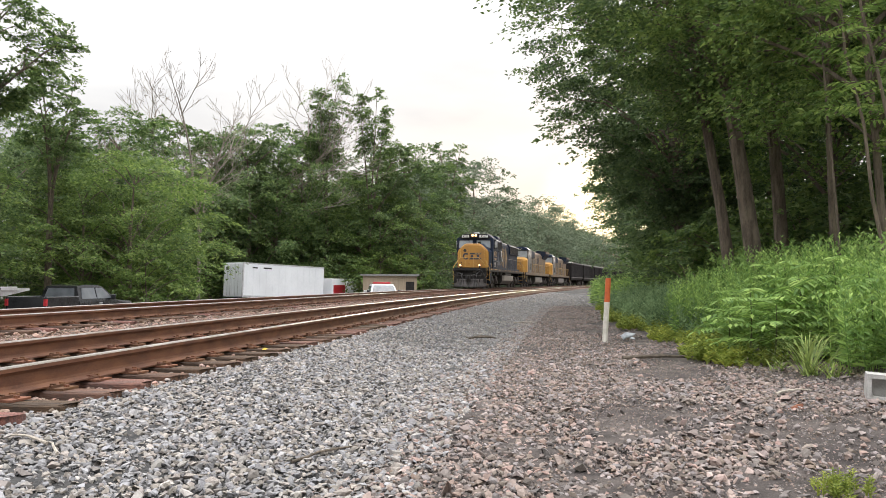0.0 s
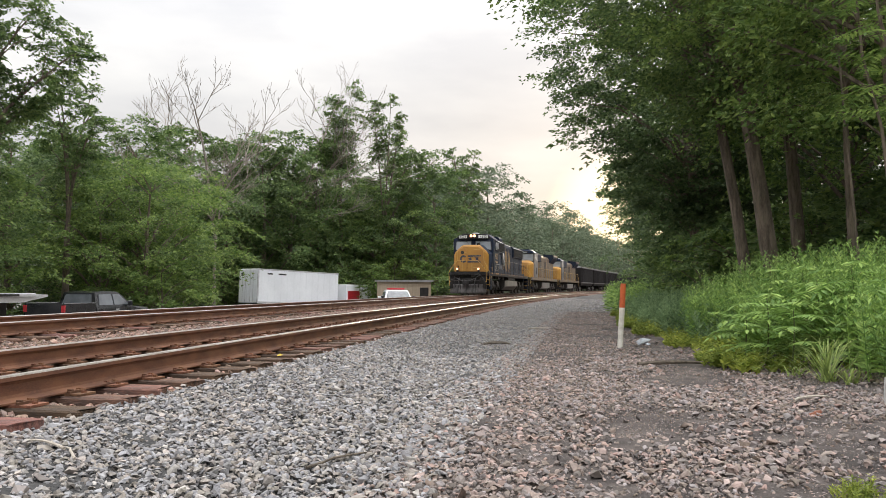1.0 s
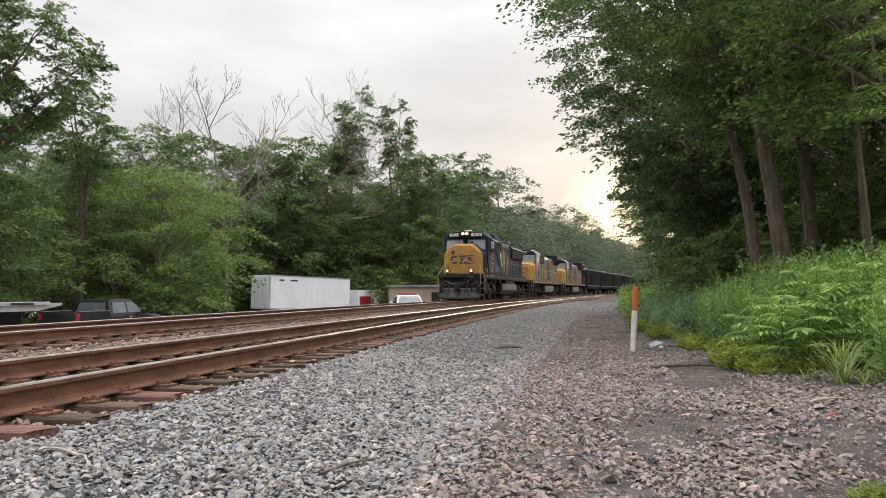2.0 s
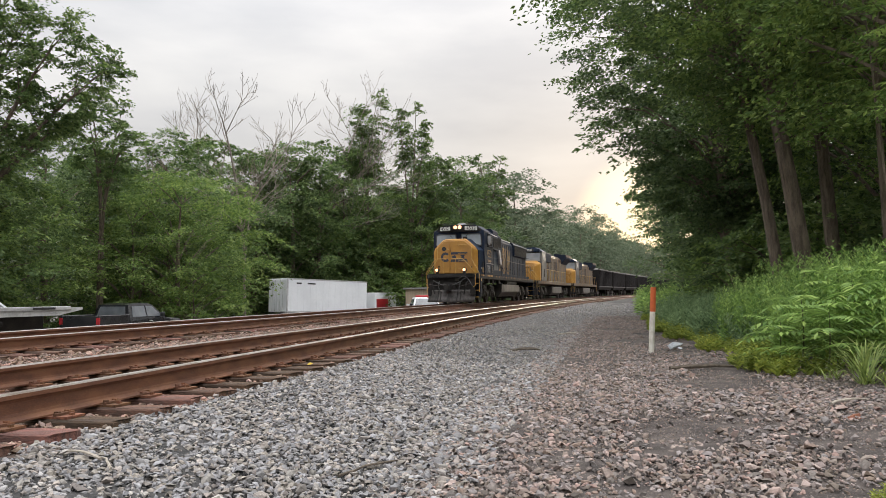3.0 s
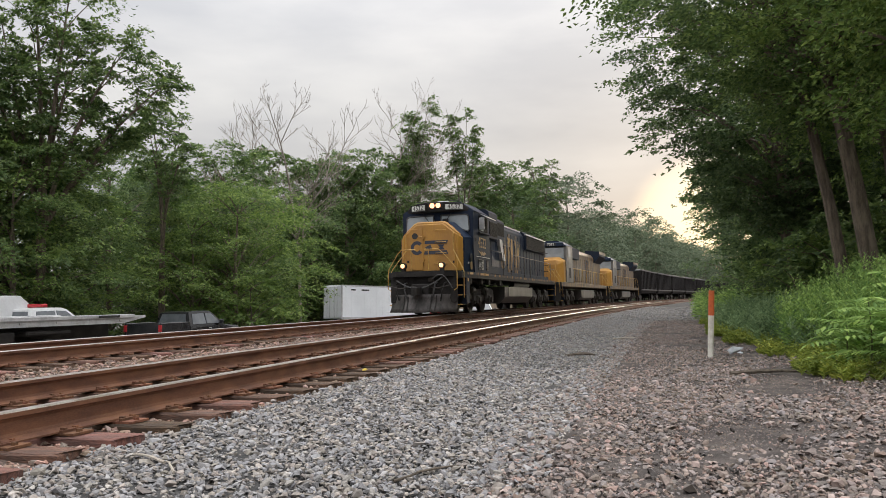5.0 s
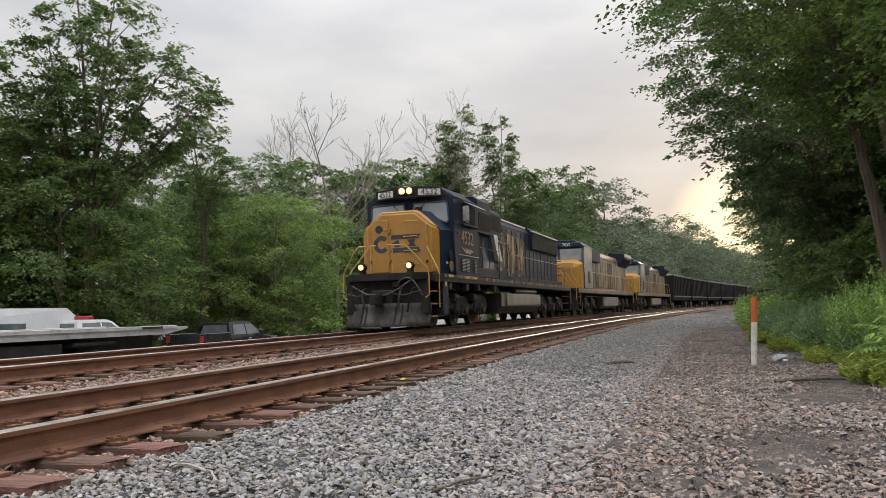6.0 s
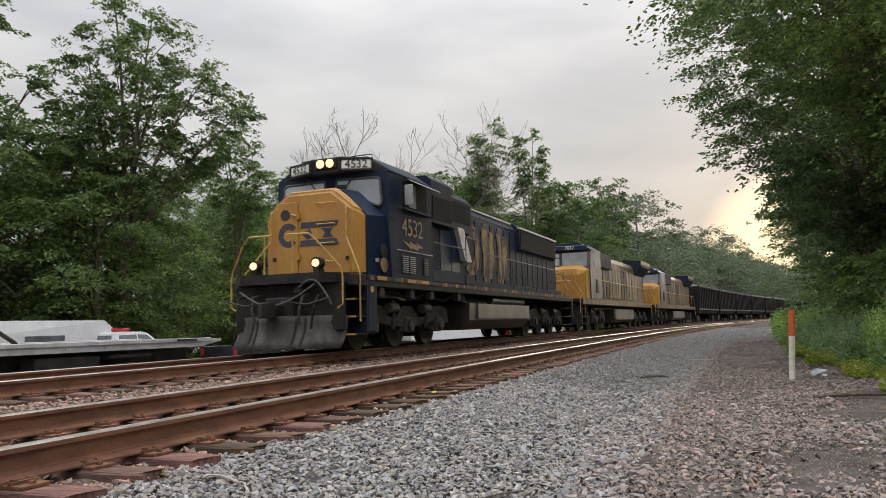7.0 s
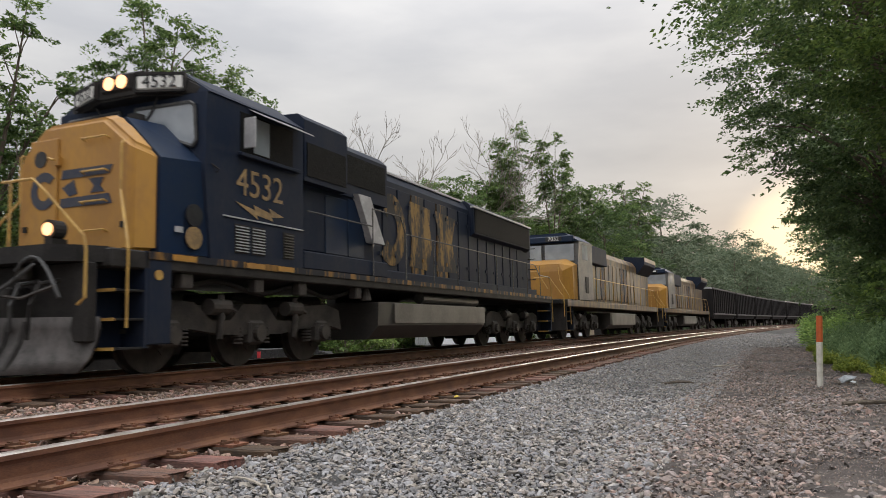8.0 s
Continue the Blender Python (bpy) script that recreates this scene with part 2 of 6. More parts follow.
def hull(bm, points):
    vs = [bm.verts.new(p) for p in points]
    bmesh.ops.convex_hull(bm, input=vs)
    return bm


def prism(bm, outline, axis, a, b):
    """An outline of (p, q) drawn out from a to b: along x the outline is (y, z), along y (x, z), along z (x, y)."""
    place = {"x": lambda p, q, t: (t, p, q), "y": lambda p, q, t: (p, t, q), "z": lambda p, q, t: (p, q, t)}[axis]
    A = [bm.verts.new(place(p, q, a)) for p, q in outline]
    B = [bm.verts.new(place(p, q, b)) for p, q in outline]
    n = len(A)
    new_faces = [bm.faces.new(A), bm.faces.new(B[::-1])]
    for i in range(n):
        new_faces.append(bm.faces.new((A[i], B[i], B[(i + 1) % n], A[(i + 1) % n])))
    bmesh.ops.recalc_face_normals(bm, faces=new_faces)
    return bm


def tube(bm, pts, r, sides=6, r_end=None):
    """A round bar along pts."""
    pts = [Vector(p) for p in pts]
    rings = []
    for i, p in enumerate(pts):
        d = (pts[min(i + 1, len(pts) - 1)] - pts[max(i - 1, 0)]).normalized()
        a = d.orthogonal().normalized() if i == 0 else (rings_a - d * rings_a.dot(d)).normalized()
        rings_a = a
        b = d.cross(a)
        rr = r if r_end is None else r + (r_end - r) * i / max(1, len(pts) - 1)
        rings.append([bm.verts.new(p + (a * math.cos(t) + b * math.sin(t)) * rr) for t in (2 * math.pi * k / sides for k in range(sides))])
    for A, B in zip(rings, rings[1:]):
        for k in range(sides):
            bm.faces.new((A[k], A[(k + 1) % sides], B[(k + 1) % sides], B[k]))
    bm.faces.new(rings[0][::-1])
    bm.faces.new(rings[-1])
    return bm


def rounded(bm, radius):
    """Rounds every edge that turns a corner."""
    bmesh.ops.dissolve_limit(bm, angle_limit=radians(4), verts=bm.verts[:], edges=bm.edges[:])
    bm.normal_update()
    es = [e for e in bm.edges if len(e.link_faces) == 2 and e.calc_face_angle(0) > 0.2]
    bmesh.ops.bevel(bm, geom=es, offset=radius, segments=3, affect="EDGES", clamp_overlap=True)
    return bm


def disc(bm, x0, x1, y, z, r, sides=24):
    """A round plate or drum with its axle along x."""
    return prism(bm, [(y + r * math.cos(2 * math.pi * k / sides), z + r * math.sin(2 * math.pi * k / sides)) for k in range(sides)], "x", x0, x1)


def B():
    return bmesh.new()


def thing(name, label, category, group="", kind=""):
    ob = new(name)
    ob.empty_display_size = 0.2
    return tagged(ob, label, category, group, kind)

# ---- ground: one sheet to the horizon ----
def build_ground():
    ss = np.concatenate([[-400, -200, -100, -50], np.arange(-20, 30, 0.4), np.arange(30, 80, 1.0), np.arange(80, 200, 4.0), [230, 280, 350, 450, 600, 1000]])
    oo = np.concatenate([[-900, -500, -250, -120, -70, -45], np.arange(-30, -9, 2.0), np.arange(-9, 9, 0.3), np.arange(9, 30, 1.5), [40, 60, 100, 180, 320]])
    S, O = np.meshgrid(ss, oo, indexing="ij")
    X, Y, _ = on_line(S, O)
    rng = np.random.default_rng(3)
    Z = ground_z(S, O) + rng.normal(0, 0.012, S.shape) * (np.abs(O - 1.5) < 9)
    n, k = S.shape
    i, j = np.meshgrid(np.arange(n - 1), np.arange(k - 1), indexing="ij")
    f = np.stack([i * k + j, i * k + j + 1, (i + 1) * k + j + 1, (i + 1) * k + j], -1).reshape(-1, 4)[:, ::-1]
    om = ((O[:-1, :-1] + O[1:, 1:]) / 2 + rng.normal(0, 0.18, (n - 1, k - 1))).ravel()
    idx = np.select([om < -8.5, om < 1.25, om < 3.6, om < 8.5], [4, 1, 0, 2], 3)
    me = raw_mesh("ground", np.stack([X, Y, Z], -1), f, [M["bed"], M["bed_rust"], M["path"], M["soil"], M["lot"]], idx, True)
    return tagged(new("ground", me), "grey ballast slope, brown gravel path and dark soil", "ground", kind="structure")


ground = build_ground()

# ---- tracks ----
RAIL = [(-0.076, 0), (0.076, 0), (0.076, 0.011), (0.018, 0.03), (0.010, 0.05), (0.010, 0.12), (0.018, 0.14), (0.037, 0.147), (0.0375, 0.175), (0.030, 0.185),
        (-0.030, 0.185), (-0.0375, 0.175), (-0.037, 0.147), (-0.018, 0.14), (-0.010, 0.12), (-0.010, 0.05), (-0.018, 0.03), (-0.076, 0.011)]


def rail_mesh(name, offset, rise):
    s = np.concatenate([np.arange(-60, 0, 4.0), np.arange(0, 140, 1.0), np.arange(140, 420, 6.0)])
    prof = np.array(RAIL)
    k = len(prof)
    o = offset(s)
    x, y, h = on_line(s, o)
    top = RAIL_Z + rise + grade(s)
    V = np.stack([x[:, None] + prof[:, 0] * np.cos(h)[:, None], y[:, None] - prof[:, 0] * np.sin(h)[:, None], top[:, None] - 0.185 + prof[:, 1] + 0 * x[:, None]], -1)
    n = len(s)
    i, j = np.meshgrid(np.arange(n - 1), np.arange(k), indexing="ij")
    f = np.stack([i * k + j, i * k + (j + 1) % k, (i + 1) * k + (j + 1) % k, (i + 1) * k + j], -1).reshape(-1, 4)
    idx = ((j >= 8) & (j <= 10)).ravel().astype(int)
    return raw_mesh(name, V, f, [M["rail"], M["railhead"]], idx)


def tie_mesh():
    bm = B()
    box(bm, -1.30, 1.30, -0.115, 0.115, -0.18, 0, 0.012)
    bmesh.ops.subdivide_edges(bm, edges=[e for e in bm.edges if abs(e.verts[0].co.x - e.verts[1].co.x) > 1], cuts=5, use_grid_fill=False)
    for v in bm.verts:
        v.co += Vector((random.uniform(-0.03, 0.03) if abs(v.co.x) > 1.2 else 0, random.uniform(-0.006, 0.006), random.uniform(-0.008, 0.004)))
    me = bpy.data.meshes.new("tie")
    bm.to_mesh(me)
    bm.free()
    me.materials.append(M["tie"])
    return me


def plate_mesh():
    """A tie plate with its shoulders and four spike heads."""
    bm = B()
    box(bm, -0.19, 0.19, -0.09, 0.09, 0, 0.016)
    for sx in (-1, 1):
        box(bm, *sorted((sx * 0.08, sx * 0.105)), -0.088, 0.088, 0.014, 0.034)
        for y in (-0.05, 0.05):
            box(bm, *sorted((sx * 0.062, sx * 0.098)), y - 0.012, y + 0.012, 0.02, 0.045)
        box(bm, *sorted((sx * 0.14, sx * 0.168)), -0.012, 0.014, 0.014, 0.034)
    me = bpy.data.meshes.new("tie_plate")
    bm.to_mesh(me)
    bm.free()
    me.materials.append(M["plate"])
    return me


TIE_STEP, TIE_FIRST = 0.508, 0.02


def build_track(name, offset, rise, near, far, label):
    track = thing(name, label, "railway track", kind="structure")
    for side in (-1, 1):
        r = new("rail", rail_mesh("rail", lambda s: offset(s) + side * GAUGE / 2, rise))
        r.parent = track
        tagged(r, "rust-brown steel rail with a worn bright top")
    ties, plate = [tie_mesh() for _ in range(4)], plate_mesh()
    rng = random.Random(5)
    V, F = [], []
    for i in range(int(near / TIE_STEP) - 16, int(far / TIE_STEP)):
        s = TIE_FIRST + i * TIE_STEP + rng.uniform(-0.02, 0.02)
        x, y, h = on_line(s, offset(s) + rng.uniform(-0.05, 0.05))
        z = RAIL_Z + rise + float(grade(s)) - 0.203
        m = pose(x, y, z, rng.uniform(-0.6, 0.6), 0, -math.degrees(h) + rng.uniform(-1, 1))
        if s < 42:
            t = new("tie", rng.choice(ties))
            t.parent = track
            t.matrix_local = m
            for side in (-1, 1):
                q = new("tie_plate", plate)
                q.parent = t
                q.matrix_local = pose(side * GAUGE / 2, 0, 0.001)
        else:
            b0 = len(V)
            V += [m @ Vector((px, py, pz)) for px in (-1.3, 1.3) for py in (-0.115, 0.115) for pz in (-0.1, 0)]
            F += [[b0 + a for a in q] for q in ((1, 5, 7, 3), (0, 1, 3, 2), (4, 6, 7, 5), (0, 4, 5, 1), (2, 3, 7, 6))]
    t = new("ties_far", raw_mesh("ties_far", V, F, [M["tie"]]))
    t.name = "tie_row"
    t.parent = track
    tagged(t, "long row of worn wooden ties", kind="stuff")
    return track


track_near = build_track("track_1", lambda s: 0 * s, 0.0, 0, 90, "rust-brown railway track on wooden ties in grey ballast")
track_far = build_track("track_2", off_2, TRACK_2_RISE, 3, 90, "rust-brown railway track carrying the coal train")


# ---- ballast stones ----
def stone_shapes(n, seed):
    """Angular broken stones of unit size: squashed 12-cornered lumps with flats."""
    g = (1 + 5 ** 0.5) / 2
    ico = np.array([(-1, g, 0), (1, g, 0), (-1, -g, 0), (1, -g, 0), (0, -1, g), (0, 1, g), (0, -1, -g), (0, 1, -g), (g, 0, -1), (g, 0, 1), (-g, 0, -1), (-g, 0, 1)]) / 1.9
    tri = np.array([(0, 11, 5), (0, 5, 1), (0, 1, 7), (0, 7, 10), (0, 10, 11), (1, 5, 9), (5, 11, 4), (11, 10, 2), (10, 7, 6), (7, 1, 8), (3, 9, 4), (3, 4, 2), (3, 2, 6), (3, 6, 8), (3, 8, 9), (4, 9, 5), (2, 4, 11), (6, 2, 10), (8, 6, 7), (9, 8, 1)])
    rng = np.random.default_rng(seed)
    out = []
    for _ in range(n):
        v = ico * rng.uniform(0.72, 1.25, (12, 1)) * np.array([1.3, 0.92, 0.56]) * rng.uniform(0.8, 1.2, 3)
        for _ in range(5):
            d = rng.normal(0, 1, 3)
            d /= np.linalg.norm(d)
            over = np.clip(v @ d - rng.uniform(0.32, 0.52), 0, None)
            v = v - over[:, None] * d
        out.append(v)
    out = np.array(out)
    low = np.argsort(out[:, tri].mean(2)[..., 2], 1)[:, 7:]          # the lowest faces lie hidden in the bed
    return out, tri, tri[low]


def turns(rng, n, tip=0.5):
    a, b, c = rng.uniform(0, 2 * np.pi, n), rng.normal(0, tip, n), rng.normal(0, tip, n)
    z, o = np.zeros(n), np.ones(n)
    Rz = np.stack([np.cos(a), -np.sin(a), z, np.sin(a), np.cos(a), z, z, z, o], -1).reshape(-1, 3, 3)
    Rx = np.stack([o, z, z, z, np.cos(b), -np.sin(b), z, np.sin(b), np.cos(b)], -1).reshape(-1, 3, 3)
    Ry = np.stack([np.cos(c), z, np.sin(c), z, o, z, -np.sin(c), z, np.cos(c)], -1).reshape(-1, 3, 3)
    return Rz @ Rx @ Ry


SHAPES, TRIS, TOPS = stone_shapes(14, 11)
CRUDE = np.array([(1, 0, 0), (-1, 0, 0), (0, 1, 0), (0, -1, 0), (0, 0, 1), (0.3, 0.2, -0.6)]) * np.array([0.62, 0.48, 0.4])
CRUDE_TRIS = np.array([(0, 2, 4), (2, 1, 4), (1, 3, 4), (3, 0, 4)])


def stones(name, label, s_range, o_range, per_m2, size, material, seed, keep=None, crude=False, single=None):
    rng = np.random.default_rng(seed)
    n = int((s_range[1] - s_range[0]) * (o_range[1] - o_range[0]) * per_m2)
    s, o = rng.uniform(*s_range, n), rng.uniform(*o_range, n)
    if keep is not None:
        ok = keep(s, o, rng)
        s, o = s[ok], o[ok]
    n = len(s)
    x, y, _ = on_line(s, o)
    r = size * np.exp(rng.normal(0, 0.32, n))
    z = ground_z(s, o) + r * 0.24 + rng.uniform(0, 1, n) ** 2 * size * 0.9
    R = turns(rng, n, 0.36)
    sh = rng.integers(0, len(SHAPES), n)
    first = np.zeros(n, bool)
    if single is not None:
        first = (s > single[0]) & (s < single[1]) & (o > single[2]) & (o < single[3])
        first &= np.cumsum(first) <= 300
        meshes = []
        for v in SHAPES:
            meshes.append(raw_mesh("stone", v, TRIS, [material]))
        for i in np.nonzero(first)[0]:
            ob = new("stone", meshes[sh[i]])
            ob.parent = ground
            ob.matrix_local = Matrix.LocRotScale((x[i], y[i], z[i]), Matrix(R[i].tolist()), (r[i],) * 3)
    q = ~first
    P, T = (np.broadcast_to(CRUDE, (n, 6, 3))[q], CRUDE_TRIS[None]) if crude else (SHAPES[sh[q]], TOPS[sh[q]])
    V = np.einsum("nij,nkj->nki", R[q], P) * r[q][:, None, None] + np.stack([x, y, z], -1)[q][:, None, :]
    F = (T + (np.arange(q.sum()) * P.shape[1])[:, None, None]).reshape(-1, 3)
    ob = new(name, raw_mesh(name, V, F, [material]))
    ob.parent = ground
    return tagged(ob, label, kind="stuff")


def off_ties(s, o, rng):
    """Leave the tie tops clear."""
    k = (s - TIE_FIRST + TIE_STEP / 2) % TIE_STEP - TIE_STEP / 2
    return (np.abs(k) > 0.14) | (np.abs(o) > 1.36 + 0.12 * rng.normal(0, 1, len(s)))


def off_ties_2(s, o, rng):
    return off_ties(s, o - off_2(s), rng)


def patches(s, o, rng):
    """Bare dark soil shows between drifts of gravel on the path, more of it towards the weeds."""
    w = np.sin(s * 1.3 + np.sin(o * 1.7) * 1.5) * np.cos(o * 2.1 + np.sin(s * 0.8)) + rng.normal(0, 0.35, len(s))
    return w > np.clip((o - 4.9) * 0.75, -0.45, 0.8) * np.interp(s, [3, 5, 6.5, 10], [0.25, 0.6, 1.0, 0.9]) - 0.45 + 0.35 * np.sin(s * 2.7 + o)


def seen_left(s, o, rng):
    return (4.52 - o) < (s + 1.0) * 1.6


# ---- loose stone, last ----
stones("ballast_stones", "angular grey crushed-rock ballast on the track shoulder", (1.8, 10.5), (1.2, 3.9), 1500, 0.0195, M["ballast"], 21,
       keep=lambda s, o, rng: off_ties(s, o, rng) & seen_left(s, o, rng) & (rng.uniform(0, 1, len(s)) < np.clip((4.1 - o) / 0.6, 0, 1)), single=(3.2, 3.9, 2.7, 3.5))
stones("path_stones", "brownish grey gravel scattered on dark soil", (2.6, 10.5), (3.3, 7.4), 1200, 0.0185, M["gravel"], 22,
       keep=lambda s, o, rng: patches(s, o, rng) & (rng.uniform(0, 1, len(s)) < np.clip((o - 3.2) / 0.6, 0, 1)))
stones("crib_stones", "rust-dusted ballast between the ties and tracks", (1.8, 12), (-5.6, 1.3), 480, 0.024, M["rust_ballast"], 23,
       keep=lambda s, o, rng: off_ties(s, o, rng) & off_ties_2(s, o, rng) & seen_left(s, o, rng))
stones("far_ballast_stones", "grey crushed-rock ballast along the track", (10.5, 32), (1.2, 3.9), 700, 0.025, M["ballast"], 24, crude=True)
stones("far_path_stones", "brownish gravel along the path", (10.5, 30), (3.5, 6.4), 520, 0.026, M["gravel"], 25, crude=True, keep=patches)
stones("far_crib_stones", "rust-dusted ballast along the tracks", (12, 32), (-5.6, 1.3), 260, 0.034, M["rust_ballast"], 26, crude=True,
       keep=lambda s, o, rng: off_ties(s, o, rng) & off_ties_2(s, o, rng))

stones("distant_stones", "grey and brown crushed rock far along the line", (30, 64), (1.3, 5.6), 150, 0.042, M["ballast"], 34, crude=True)
stones("path_pebbles", "fine grit and pebbles on the soil path", (2.6, 9.5), (3.4, 8.2), 1250, 0.0095, M["gravel"], 27, crude=True)
stones("rubble_stones", "rough stones scattered near the weeds", (2.6, 7.5), (5.2, 8.4), 90, 0.027, M["gravel"], 28)

stones("rear_ballast_stones", "grey crushed-rock ballast behind", (-6, 1.8), (1.2, 3.9), 620, 0.029, M["ballast"], 29, crude=True)
stones("rear_path_stones", "brownish gravel on the path behind", (-6, 2.6), (3.3, 7.4), 360, 0.024, M["gravel"], 30, crude=True)
stones("rear_crib_stones", "rust-dusted ballast between the tracks behind", (-6, 1.8), (-5.6, 1.3), 200, 0.033, M["rust_ballast"], 33, crude=True, keep=lambda s, o, rng: off_ties(s, o, rng) & off_ties_2(s, o, rng))

# ---- the train ----
# each vehicle's own space: x to the right of the line, y back along the train, z up from the rail top
M.update(
    navy=mat("dirty_navy_paint", (0.012, 0.020, 0.042), (0.022, 0.028, 0.044), 0.66, spec=0.15, scale=1.4, fine=18, bump=0.06, stretch=(1, 1, 0.5)),
    navy_clean=mat("deep_blue_paint", (0.010, 0.024, 0.060), (0.016, 0.028, 0.055), 0.45, spec=0.25, scale=2, fine=20, bump=0.04),
    yellow=mat("dusty_orange_yellow_paint", (0.47, 0.24, 0.038), (0.36, 0.18, 0.042), 0.5, scale=1.2, fine=14, bump=0.05, stretch=(1, 1, 0.5)),
    worn_yellow=mat("sooty_streaked_yellow_paint", (0.27, 0.145, 0.04), (0.018, 0.021, 0.03), 0.6, spec=0.2, scale=2.2, fine=9, bump=0.08, stretch=(2.2, 2.2, 0.35), edge=(0.36, 0.52)),
    tan_side=mat("dusty_faded_yellow_side", (0.19, 0.115, 0.04), (0.04, 0.034, 0.03), 0.5, spec=0.3, scale=1.6, fine=8, bump=0.06, stretch=(1.6, 1.6, 0.4)),
    grey_side=mat("dusty_grey_cab_paint", (0.12, 0.11, 0.10), (0.055, 0.055, 0.058), 0.5, scale=1.5, fine=12, bump=0.05),
    rail_yellow=mat("yellow_handrail_paint", (0.58, 0.36, 0.09), (0.40, 0.24, 0.07), 0.5, bump=0.05),
    soot=mat("sooty_black_steel", (0.016, 0.015, 0.015), (0.034, 0.031, 0.029), 0.7, 0.0, spec=0.25, scale=3, fine=30, bump=0.2),
    truck=mat("grimy_bogie_steel", (0.026, 0.023, 0.021), (0.056, 0.047, 0.040), 0.75, 0.0, scale=4, fine=40, bump=0.3),
    plow=mat("scuffed_plough_steel", (0.10, 0.09, 0.086), (0.036, 0.033, 0.032), 0.6, 0.2, scale=3, fine=26, bump=0.2, stretch=(2, 2, 0.5)),
    tank=mat("dusty_fuel_tank", (0.055, 0.05, 0.046), (0.032, 0.03, 0.028), 0.5, 0.0, scale=1.5, fine=20, bump=0.12),
    tank_pale=mat("pale_dusty_tank_panel", (0.14, 0.13, 0.115), (0.085, 0.077, 0.068), 0.5, 0.0, scale=1.5, fine=20, bump=0.12),
    grille=mat("black_mesh_and_window_shade", (0.008, 0.008, 0.009), (0.014, 0.014, 0.014), 0.8, spec=0.1, scale=30, fine=120, bump=0.5),
    pale=mat("pale_grey_paint", (0.55, 0.55, 0.56), (0.38, 0.38, 0.39), 0.5, scale=3, fine=20, bump=0.05),
    hose=mat("grey_rubber_hose", (0.07, 0.07, 0.072), (0.04, 0.04, 0.04), 0.6, bump=0.05),
    wheel=mat("worn_wheel_steel", (0.04, 0.036, 0.034), (0.07, 0.06, 0.055), 0.6, 0.3, scale=6, fine=40, bump=0.1),
    # The pale base colour stands in for sky reflected in the panes.
    glass=mat("cab_glass_sky_tint", (0.36, 0.39, 0.42), (0.26, 0.285, 0.31), 0.08, 0.0, scale=1, fine=3, bump=0.0, spec=1.0),
    lamp=mat("warm_headlamp", (1.0, 0.50, 0.22), (1.0, 0.46, 0.19), 0.4, bump=0, glow=1.3),
    sign=mat("white_number_board", (0.80, 0.80, 0.77), (0.68, 0.68, 0.65), 0.5, bump=0),
    ink=mat("black_lettering", (0.015, 0.015, 0.018), (0.03, 0.03, 0.03), 0.6, bump=0),
    faded_navy=mat("faded_navy_emblem", (0.022, 0.030, 0.060), (0.05, 0.05, 0.06), 0.6, scale=5, fine=30, bump=0),
    emblem_gold=mat("worn_gold_emblem", (0.31, 0.18, 0.05), (0.03, 0.028, 0.03), 0.62, spec=0.2, scale=2.4, fine=12, bump=0.05, stretch=(1.5, 1.5, 0.5), edge=(0.38, 0.56)),
    faded=mat("faded_yellow_lettering", (0.40, 0.26, 0.11), (0.22, 0.15, 0.08), 0.6, scale=6, fine=30, bump=0),
    coal_car=mat("black_gondola_steel", (0.018, 0.016, 0.017), (0.030, 0.026, 0.025), 0.75, 0.0, spec=0.15, scale=1.2, fine=10, bump=0.1, stretch=(1, 1, 0.4)),
    coal_edge=mat("dusty_gondola_top_chord", (0.13, 0.12, 0.115), (0.07, 0.065, 0.06), 0.6, 0.2, bump=0.1),
    coal=mat("heaped_coal", (0.016, 0.016, 0.017), (0.03, 0.03, 0.03), 0.7, scale=6, fine=30, bump=1.0),
)


def lettering(name, text, size, material, m, parent, label="", thick=0.004):
    c = bpy.data.curves.new(name, "FONT")
    c.body, c.size, c.align_x, c.align_y, c.extrude = text, size, "CENTER", "CENTER", thick
    t = bpy.data.objects.new(name, c)
    me = bpy.data.meshes.new_from_object(t)
    bpy.data.objects.remove(t)
    me.materials.append(material)
    ob = new(name, me)
    ob.parent, ob.matrix_local = parent, m
    return tagged(ob, label) if label else ob


WHEEL_R = 0.52


def wheelset_mesh(r, half, material):
    bm = B()
    for sx in (-1, 1):
        disc(bm, *sorted((sx * half, sx * (half + 0.13))), 0, 0, r, 28)
        disc(bm, *sorted((sx * (half - 0.03), sx * half)), 0, 0, r + 0.03, 28)
        disc(bm, *sorted((sx * (half + 0.10), sx * (half + 0.16))), 0, 0, r * 0.35, 14)
        for k in range(3):
            a = k * 2.094
            box(bm, *sorted((sx * (half + 0.12), sx * (half + 0.145))), math.cos(a) * r * 0.6 - 0.05, math.cos(a) * r * 0.6 + 0.05, math.sin(a) * r * 0.6 - 0.05, math.sin(a) * r * 0.6 + 0.05)
    disc(bm, -half, half, 0, 0, 0.09, 12)
    me = bpy.data.meshes.new("wheelset")
    bm.to_mesh(me)
    bm.free()
    me.materials.append(material)
    return me


LOCO_WHEEL, CAR_WHEEL = wheelset_mesh(WHEEL_R, 0.70, M["wheel"]), wheelset_mesh(0.455, 0.70, M["wheel"])
wheelsets = []


def add_wheelset(parent, y, r, me):
    w = new("wheelset", me)
    w.parent, w.location = parent, (0, y, r)
    wheelsets.append((w, y, r))
    return w


